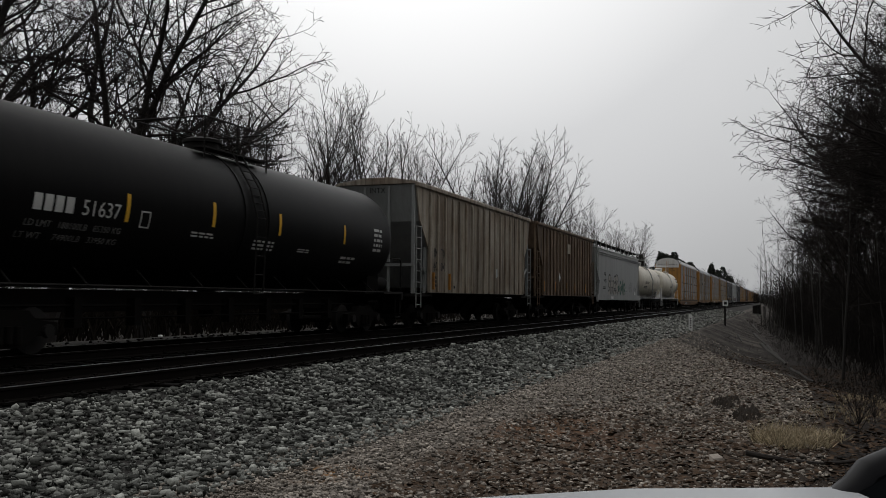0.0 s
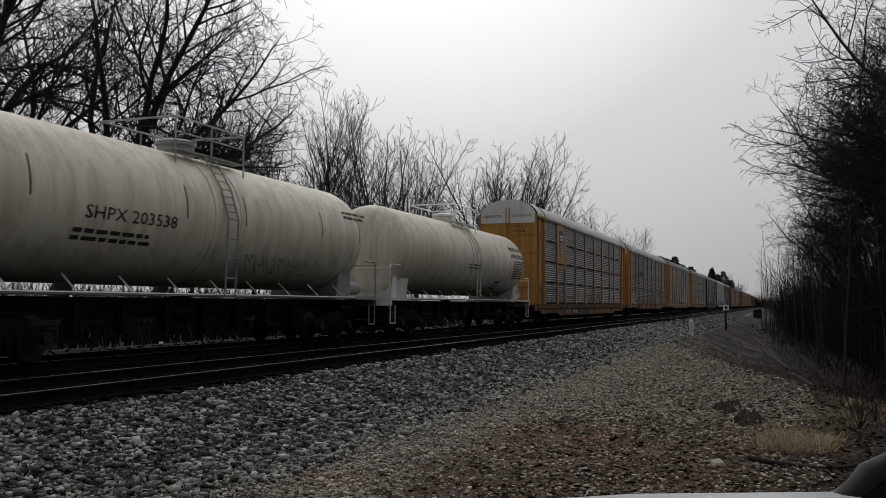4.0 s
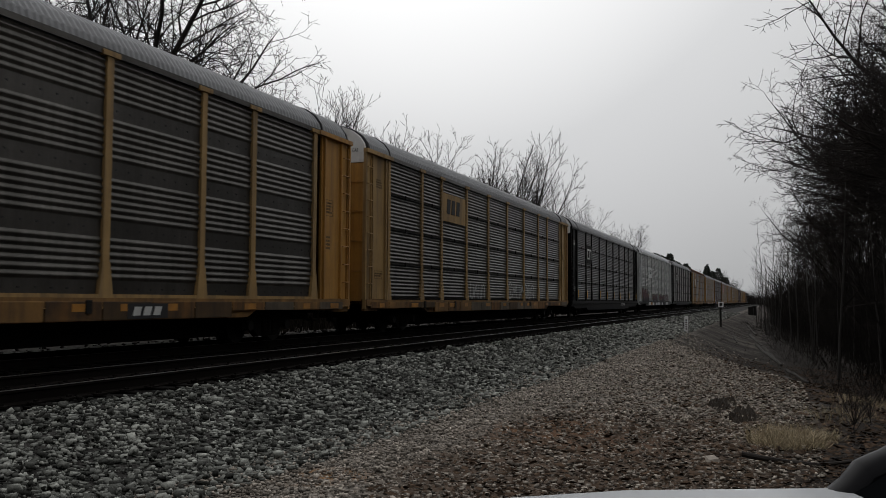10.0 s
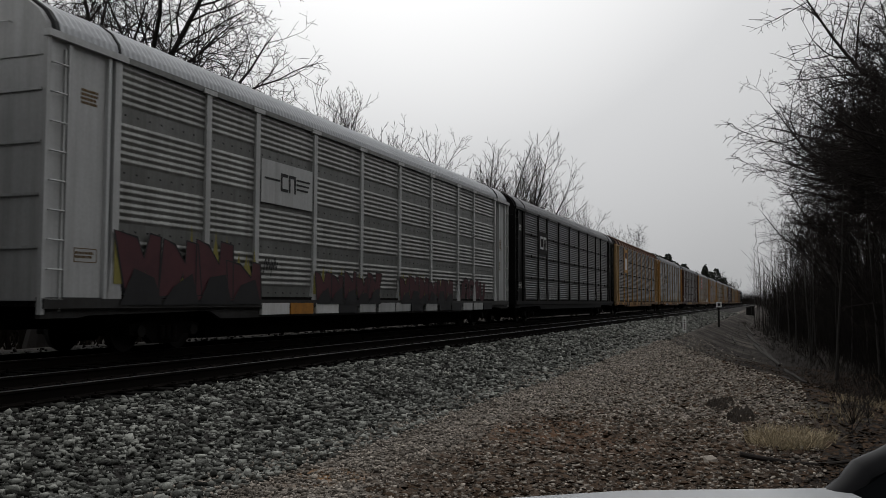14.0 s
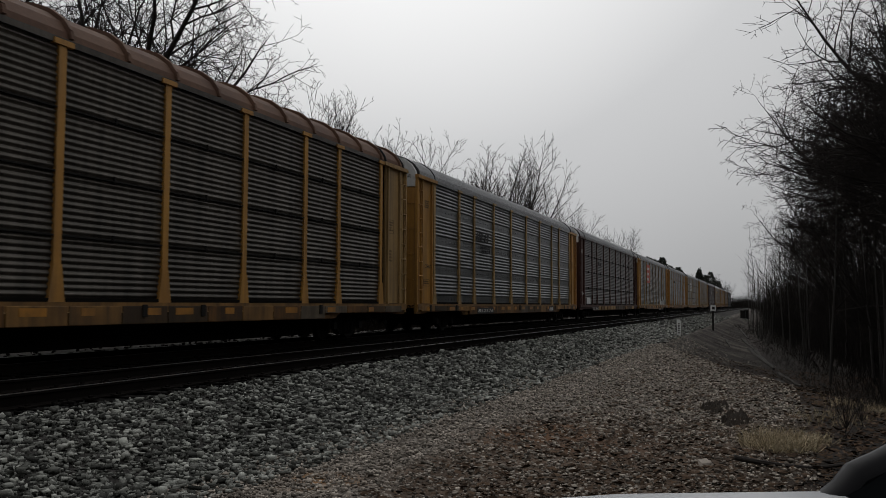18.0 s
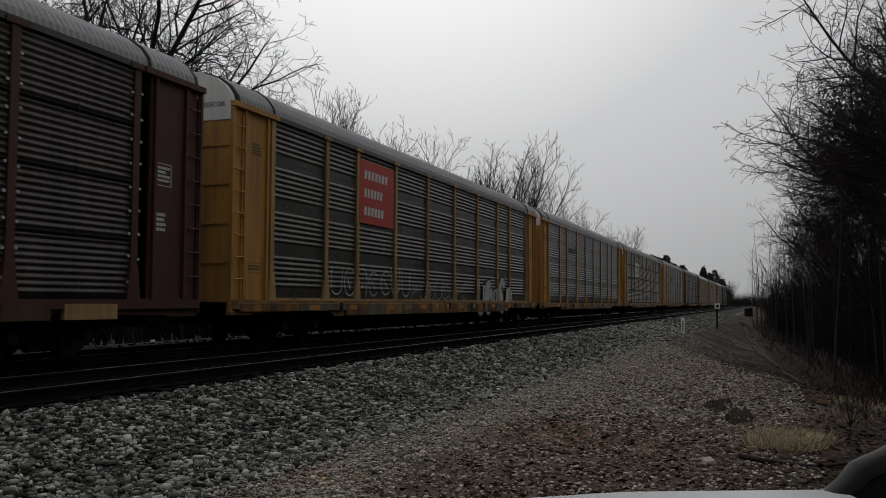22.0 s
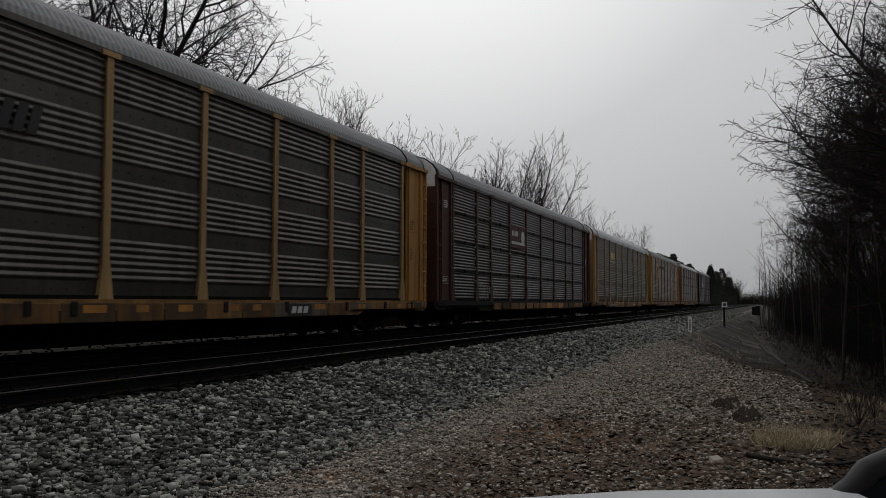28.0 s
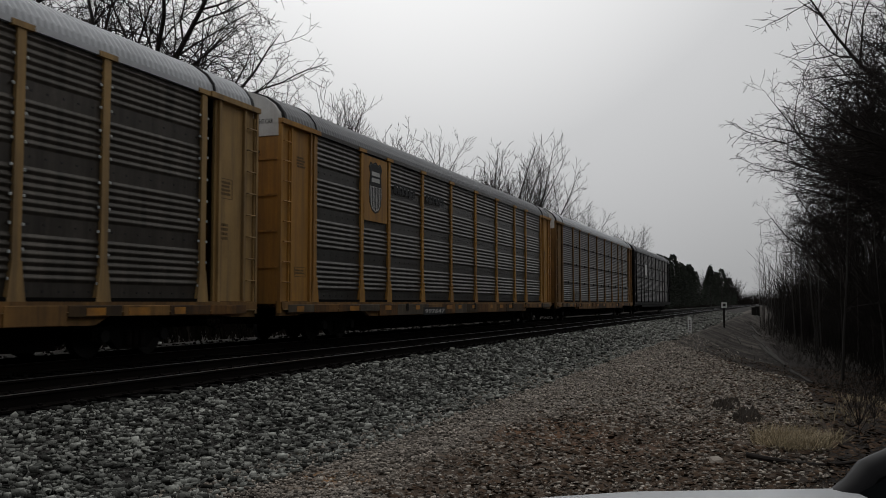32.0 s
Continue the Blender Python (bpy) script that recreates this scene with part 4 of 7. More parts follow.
# ---- tank wagon ----
def tank_wagon(length, radius, mat, trim, spec, index):
    """A tank on a stub frame: shell with dished heads, dome, walk, rails, ladders. x runs from end sill to end sill."""
    rng = random.Random(300 + index)
    root = thing("tank_wagon", None, spec["label"], "rail wagon", "wagons of the freight train")
    zc, x0, x1 = spec.get("zc", 2.86), 0.75, length - 0.75
    mid = (x0 + x1) / 2
    head = [(0.0, 0.05), (0.05, 0.45), (0.16, 0.72), (0.32, 0.88), (0.55, 0.97), (0.8, 1.0)]
    prof = [(x0 + a, radius * b) for a, b in head] + [(mid, radius * spec.get("waist", 1.0))] + [(x1 - a, radius * b) for a, b in reversed(head)]
    part("shell", Shape().lathe(prof, (0, 0, zc), "x", 48), mat, root, "", True)
    for x in (spec.get("bands") or (mid - 0.5, mid + 0.5)):
        part("shell_band", Shape().lathe([(x - 0.05, radius), (x - 0.05, radius + 0.022), (x + 0.05, radius + 0.022), (x + 0.05, radius)], (0, 0, zc), "x", 48), mat, root, "", True)
    top = zc + radius
    dome = part("dome", Shape().lathe([(top - 0.25, 0.42), (top + 0.22, 0.42), (top + 0.24, 0.47), (top + 0.31, 0.47), (top + 0.36, 0.36), (top + 0.38, 0.05)], (mid, 0, 0), "z", 20), trim, root, "", True)
    part("valve", Shape().lathe([(top - 0.1, 0.1), (top + 0.28, 0.1), (top + 0.3, 0.05)], (mid + 0.75, 0.2, 0), "z", 10), trim, dome)
    deck = Shape()
    for y in (-0.95, 0.65):
        deck.box(mid - 1.3, mid + 1.3, y, y + 0.3, top - 0.08, top - 0.04)
    part("walkway", deck, trim, root)
    rail = Shape()
    for y in (-0.98, 0.98):
        for x in (mid - 1.3, mid, mid + 1.3):
            rail.rod((x, y, top - 0.5), (x, y, top + 0.62), 0.022)
        rail.rod((mid - 1.3, y, top + 0.62), (mid + 1.3, y, top + 0.62), 0.022)
        rail.rod((mid - 1.3, y, top + 0.3), (mid + 1.3, y, top + 0.3), 0.018)
    for x in (mid - 1.3, mid + 1.3):
        rail.rod((x, -0.98, top + 0.62), (x, 0.98, top + 0.62), 0.022)
    part("dome_railing", rail, trim, root)
    for sd in (-1, 1):
        lad = Shape()
        pts = [(radius + 0.04, zc - 1.75), (radius + 0.1, zc), (radius * 0.93, zc + radius * 0.45), (radius * 0.62, top - 0.08)]
        for dx in (-0.2, 0.2):
            lad.path([(mid + dx, -a * sd * -1, b) for a, b in pts], 0.022, 5)
        for i in range(13):
            k = i / 12 * 2.999
            j = int(k)
            a = pts[j][0] + (pts[j + 1][0] - pts[j][0]) * (k - j)
            b = pts[j][1] + (pts[j + 1][1] - pts[j][1]) * (k - j)
            lad.rod((mid - 0.2, a * sd, b), (mid + 0.2, a * sd, b), 0.015, 0.015, 5)
        part("ladder", lad, trim, root)
        hand = Shape().path([(0.5, 1.38 * sd, 1.22), (length - 0.5, 1.38 * sd, 1.22)], 0.022, 5)
        for i in range(9):
            x = 2.2 + i * (length - 4.4) / 8
            hand.rod((x, 1.36 * sd, 1.22), (x, 1.0 * sd, 1.55), 0.016, 0.016, 5)
        part("side_handrail", hand, spec.get("rail_mat", trim), root)
    sill = Shape()
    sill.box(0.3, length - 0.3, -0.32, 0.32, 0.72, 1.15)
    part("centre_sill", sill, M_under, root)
    for e, x in ((0, 0.0), (1, length)):
        k = 1 if e == 0 else -1
        pl = Shape()
        pl.box(*sorted((x, x + 1.5 * k)), -1.42, 1.42, 1.16, 1.24)
        pl.box(*sorted((x, x + 0.12 * k)), -1.42, 1.42, 0.98, 1.18)
        part("end_platform", pl, trim, root)
        gr = Shape()
        for y in (-1.36, 1.36):
            gr.path([(x + 0.06 * k, y, 1.2), (x + 0.06 * k, y, 2.2), (x + 0.14 * k, y, 2.3), (x + 0.9 * k, y, 2.3)], 0.025, 6)
            gr.path([(x + 0.1 * k, y, 1.0), (x + 0.1 * k, y, 0.42), (x + 0.5 * k, y, 0.42), (x + 0.5 * k, y, 1.0)], 0.02, 5)
        gr.path([(x + 0.06 * k, -1.36, 2.2), (x + 0.06 * k, 1.36, 2.2)], 0.02, 5)
        part("end_railing", gr, trim, root)
        sad = Shape()
        for y in (-1.05, 0.95):
            sad.plate([(x + 1.25 * k - 0.07, 1.2), (x + 1.25 * k + 0.07, 1.2), (x + 1.25 * k + 0.07, 2.1), (x + 1.25 * k - 0.07, 2.1)], y, y + 0.1)
        sad.slab([(-1.05, 1.15), (1.05, 1.15), (1.15, 1.9), (0.6, 1.5), (-0.6, 1.5), (-1.15, 1.9)], *sorted((x + 1.4 * k, x + 2.1 * k)))
        part("saddle", sad, trim if spec.get("pale_saddle") else M_under, root)
        add_coupler(root, x, e == 1)
        add_truck(root, x + 2.35 * k)
    res = Shape().lathe([(0.7, 0.1), (0.74, 0.21), (1.5, 0.21), (1.54, 0.1)], (length - 1.75, -0.75, 1.5), "x", 16)
    part("air_reservoir", res, trim, root, "", True)
    pipe = Shape()
    pipe.path([(2.5, -0.8, 0.85), (length - 2.5, -0.8, 0.85)], 0.03, 5)
    pipe.path([(2.8, -0.9, 0.62), (length - 2.8, -0.9, 0.62)], 0.02, 5)
    for i in range(7):
        x = 4.2 + i * (length - 8.4) / 6
        pipe.box(x - 0.1, x + 0.1, -0.92, -0.7, 0.45, 1.0)
    pipe.lathe([(0.55, 0.18), (1.2, 0.22)], (mid + 0.3, 0, 0), "z", 12)
    part("brake_rigging", pipe, M_under, root)
    for fn in spec.get("extra", ()):
        fn(root, rng)
    return root


def on_shell(name, shape_fn, radius, zc, mat, parent, label="", lift=0.006):
    """Paint laid round the near flank of a tank: x, arc height over the middle line."""
    s = Shape()
    for x0, x1, a0, a1 in shape_fn:
        n = max(2, int(abs(a1 - a0) / 0.08))
        r = radius + lift
        v = []
        for i in range(n + 1):
            a = (a0 + (a1 - a0) * i / n) / radius
            v += [(x0, -r * math.cos(a), zc + r * math.sin(a)), (x1, -r * math.cos(a), zc + r * math.sin(a))]
        s.add(v, [(2 * i, 2 * i + 1, 2 * i + 3, 2 * i + 2) for i in range(n)])
    return part(name, s, mat, parent, label)


def shell_text(text, size, x, a, radius, zc, parent, mat, width=0.0):
    ob = lettering(text, size, x, 0, 0, parent, mat, width=width)
    me = ob.data
    for v in me.vertices:
        k = (a + v.co.z) / radius
        r = radius + 0.006 - v.co.y
        v.co.y, v.co.z = -r * math.cos(k), zc + r * math.sin(k)
    return ob


def shell_bars(x, a, w, h, n, radius, zc, parent, mat, rng):
    rects, step = [], h / n
    for i in range(n):
        p = x
        while p < x + w * rng.uniform(0.8, 1.0):
            q = min(p + rng.uniform(0.1, 0.4), x + w)
            top = a + h - i * step
            rects.append((p, q, top - step * 0.55, top))
            p = q + 0.06
    return on_shell("lettering", rects, radius, zc, mat, parent, "unreadable painted lettering")


# ---- covered hopper wagons ----
def hopper_wagon(length, spec, index):
    """Covered hopper: x from end to end. ribbed: upright ribs on flat sides; otherwise smooth, bulging sides."""
    rng = random.Random(500 + index)
    root = thing("covered_hopper_wagon", None, spec["label"], "rail wagon", "wagons of the freight train")
    mat, ribbed, top = spec["mat"], spec["ribbed"], spec["top"]
    hs, low = 1.5, spec["low"]
    cut = spec["cut"]
    out = [(cut, low), (length - cut, low), (length - cut, low + 1.55), (length - 0.45, top - 1.25), (length - 0.1, top - 0.02), (0.1, top - 0.02), (0.45, top - 1.25), (cut, low + 1.55)]
    if not ribbed:
        out = [(0.9, low), (length - 0.9, low), (length - 1.25, low + 0.95), (length - 0.15, low + 1.85), (length - 0.15, top), (0.15, top), (0.15, low + 1.85), (1.25, low + 0.95)]
    for sd in (-1, 1):
        y0, y1 = sorted((hs * sd, (hs - 0.05) * sd))
        part("side_sheet", Shape().plate(out, y0, y1), mat, root)
        if ribbed:
            n = spec.get("ribs", 18)
            for i in range(n):
                x = cut + 0.06 + i * (length - 2 * cut - 0.12) / (n - 1)
                r = part("rib", shared("rib/%.1f%d" % (top, sd), lambda: Shape().slab([(1.49 * sd, low + 0.02), (1.565 * sd, low + 0.06), (1.565 * sd, top - 0.28), (1.49 * sd, top - 0.12)], -0.05, 0.05)), mat, root)
                r.location = (x, 0, 0)
            part("top_chord", Shape().box(0.1, length - 0.1, *sorted((1.49 * sd, 1.575 * sd)), top - 0.12, top), mat, root)
        else:
            part("top_chord", Shape().box(0.15, length - 0.15, *sorted((1.5 * sd, 1.56 * sd)), top - 0.42, top - 0.36), mat, root)
            part("top_flange", Shape().box(0.15, length - 0.15, *sorted((1.5 * sd, 1.585 * sd)), top - 0.3, top - 0.24), mat, root)
        part("side_sill", Shape().box(0.0 if not ribbed else cut - 0.25, length if not ribbed else length - cut + 0.25, *sorted(((hs - 0.02) * sd, (hs + 0.09) * sd)), low - (0.0 if ribbed else 0.36), low + 0.02), spec.get("sill", mat), root)
    # roof, hatches, walk
    rz = top + 0.2
    part("roof", Shape().slab([(-1.55, top - 0.03), (1.55, top - 0.03), (1.5, top + 0.04), (0.5, rz), (-0.5, rz), (-1.5, top + 0.04)], 0.1, length - 0.1), spec.get("roofmat", mat), root)
    for i in range(spec.get("hatches", 6)):
        x = 1.4 + i * (length - 2.8) / (spec.get("hatches", 6) - 1)
        part("hatch", Shape().box(x - 0.5, x + 0.5, -0.4, 0.4, rz, rz + 0.1, 0.04), spec.get("roofmat", mat), root)
    if not ribbed:
        for sd in (-1, 1):
            wk = Shape()
            wk.box(0.0, length, *sorted((0.75 * sd, 1.35 * sd)), top + 0.42, top + 0.46)
            wb = part("running_board", wk, M_under, root)
            for k in range(10):
                part("grating_bar", Shape().box(0.0, length, *sorted(((0.76 + k * 0.062) * sd, (0.78 + k * 0.062) * sd)), top + 0.46, top + 0.49), M_under, wb)
            for i in range(10):
                x = 0.4 + i * (length - 0.8) / 9
                part("walk_bracket", shared("walk_bracket/%d%.1f" % (sd, top), lambda: Shape().plate([(-0.03, top - 0.05), (0.03, top - 0.05), (0.03, top + 0.46), (-0.03, top + 0.46)], *sorted((1.3 * sd, 1.36 * sd)))), mat, root).location = (x, 0, 0)
    # ends: slope sheets, corner posts, ladders, platforms
    for e in (0, 1):
        X = (lambda a: a) if e == 0 else (lambda a: length - a)
        face = Shape()
        a, b = (0.16, top - 0.05), (cut + 1.5, low + 0.2)
        face.add([(X(a[0]), -1.45, a[1]), (X(a[0]), 1.45, a[1]), (X(0.5), 1.45, top - 1.3), (X(0.5), -1.45, top - 1.3), (X(b[0]), -1.45, b[1]), (X(b[0]), 1.45, b[1]), (X(b[0] + 0.1), -1.45, b[1]), (X(a[0] + 0.1), -1.45, a[1])],
                 [(0, 1, 2, 3) if e else (3, 2, 1, 0), (3, 2, 5, 4) if e else (4, 5, 2, 3)])
        part("slope_sheet", face, spec.get("endmat", mat), root)
        fr = Shape()
        for y in (-1.42, 1.34):
            fr.box(*sorted((X(0.12), X(0.24))), y, y + 0.1, low - 0.1, top - 0.05)
            fr.box(*sorted((X(cut - 0.1), X(cut + 0.02))), y, y + 0.1, low, low + 1.6)
            fr.rod((X(0.2), y + 0.05, low + 1.3), (X(cut + 0.9), y + 0.05, low + 0.1), 0.05, 0.05, 5)
        for y in (-0.5, 0.42):
            fr.box(*sorted((X(0.14), X(0.22))), y, y + 0.08, low, top - 0.1)
        fr.box(*sorted((X(0.1), X(0.2))), -1.42, 1.44, low + 0.9, low + 1.0)
        part("end_frame", fr, spec.get("endmat", mat), root)
        pl = Shape()
        pl.box(*sorted((X(0.0), X(cut + 0.4))), -1.5, 1.5, low - 0.12, low - 0.02)
        part("end_platform", pl, spec.get("sill", mat), root)
        for sd in (-1, 1):
            lad = Shape()
            for dx in (0.08, 0.52):
                lad.rod((X(dx), 1.53 * sd, low - 0.5), (X(dx), 1.53 * sd, low + (2.3 if ribbed else 3.3)), 0.022, 0.022, 5)
            for i in range(8 if ribbed else 9):
                lad.rod((X(0.08), 1.53 * sd, low - 0.4 + i * 0.38), (X(0.52), 1.53 * sd, low - 0.4 + i * 0.38), 0.016, 0.016, 5)
            if not ribbed:
                lad.path([(X(0.05), 1.53 * sd, low + 3.2), (X(0.02), 1.5 * sd, top + 0.4), (X(0.15), 1.35 * sd, top + 0.55), (X(0.15), 0.8 * sd, top + 0.55)], 0.03, 6)
            part("ladder", lad, spec.get("endmat", mat), root)
        add_coupler(root, length if e else 0.0, e == 1)
        add_truck(root, X(2.25))
    n = spec.get("bays", 3)
    for i in range(n):
        x = 4.6 + (i + 0.5) * (length - 9.2) / n
        w = (length - 9.2) / n * 0.48
        part("hopper_bay", Shape().add([(x - w, -1.4, low + 0.1), (x + w, -1.4, low + 0.1), (x + w, 1.4, low + 0.1), (x - w, 1.4, low + 0.1), (x - 0.4, -0.55, 0.42), (x + 0.4, -0.55, 0.42), (x + 0.4, 0.55, 0.42), (x - 0.4, 0.55, 0.42)],
                                       [(0, 1, 5, 4), (1, 2, 6, 5), (2, 3, 7, 6), (3, 0, 4, 7), (4, 5, 6, 7), (3, 2, 1, 0)]), spec.get("baymat", M_under), root)
    part("centre_sill", Shape().box(0.2, length - 0.2, -0.3, 0.3, 0.62, 1.08), M_under, root)
    for fn in spec.get("extra", ()):
        fn(root, rng)
    return root


# ---- the train ----
YN, YF = 8.9, 12.9
WAGONS = []                   # wagon, its place behind that point


def text_side(text, size, x, z, mat, width=0.0, slant=0.0, y=-SIDE - 0.06):
    return lambda r, g: lettering(text, size, x, y, z, r, mat, slant=slant, width=width)


def tag(x, z, w, h, seed, mat, fill=None, n=5, line=0.05, y=-SIDE - 0.05):
    return lambda r, g: scrawl(x, z, w, h, y, seed, r, mat, line, n, fill)


def mark(x, z, w, h, n, mat, slant=0.2):
    return lambda r, g: block_marks(x, z, w, h, n, r, mat, slant)


def shield(x, z, k, grey=False):
    return lambda r, g: emblem_shield(x, z, k, r, grey)


def board(x0, x1, z0, z1, mat, label="plain painted sign board"):
    return lambda r, g: sign_board(x0, x1, z0, z1, mat, r, label)


def reflectors(xs, z0=1.25, z1=1.75):
    def fn(r, g):
        for x in xs:
            part("reflector", Shape().box(x - 0.05, x + 0.05, -SIDE - 0.14, -SIDE - 0.125, z0, z1), M_stripe, r, "yellow reflector strip")
    return fn


def number_plate(x, z, w, h, text, size, mat=None, y=-1.592):
    def fn(r, g):
        part("number_panel", Shape().box(x, x + w, y, y + 0.014, z, z + h), M_text_k, r, "black painted panel with white lettering")
        lettering(text, size, x + 0.08, y - 0.003, z + 0.06, r, mat or M_text_w, slant=0.15, width=w - 0.16)
    return fn


def sill_text(x, w, text, mat=None, z=0.66, size=0.24):
    return lambda r, g: lettering(text, size, x, -1.592 if z < 1.0 else -1.515, z, r, mat or M_text_k, width=w, slant=0.1)


def sill_emblem(x):
    """A black sill panel with a plain three-block mark."""
    def fn(r, g):
        part("number_panel", Shape().box(x, x + 1.2, -1.592, -1.578, 0.67, 0.96), M_text_k, r, "black painted panel with a pale block emblem")
        block_marks(x + 0.14, 0.73, 0.9, 0.17, 3, r, M_text_w, 0.35, -1.597)
    return fn


def bolts(mat=None):
    """Rows of light rivets up the posts."""
    def fn(r, g):
        s = Shape()
        for x in POSTS:
            for i in range(9):
                for dx in (-0.14, 0.14):
                    z = 1.4 + i * 0.45 + g.uniform(-0.04, 0.04)
                    s.box(x + dx - 0.03, x + dx + 0.03, -SIDE - 0.06, -SIDE - 0.03, z, z + 0.05, 0.012)
        tagged(part("rivets", s, mat or M_spray_w, r), kind="stuff")
    return fn


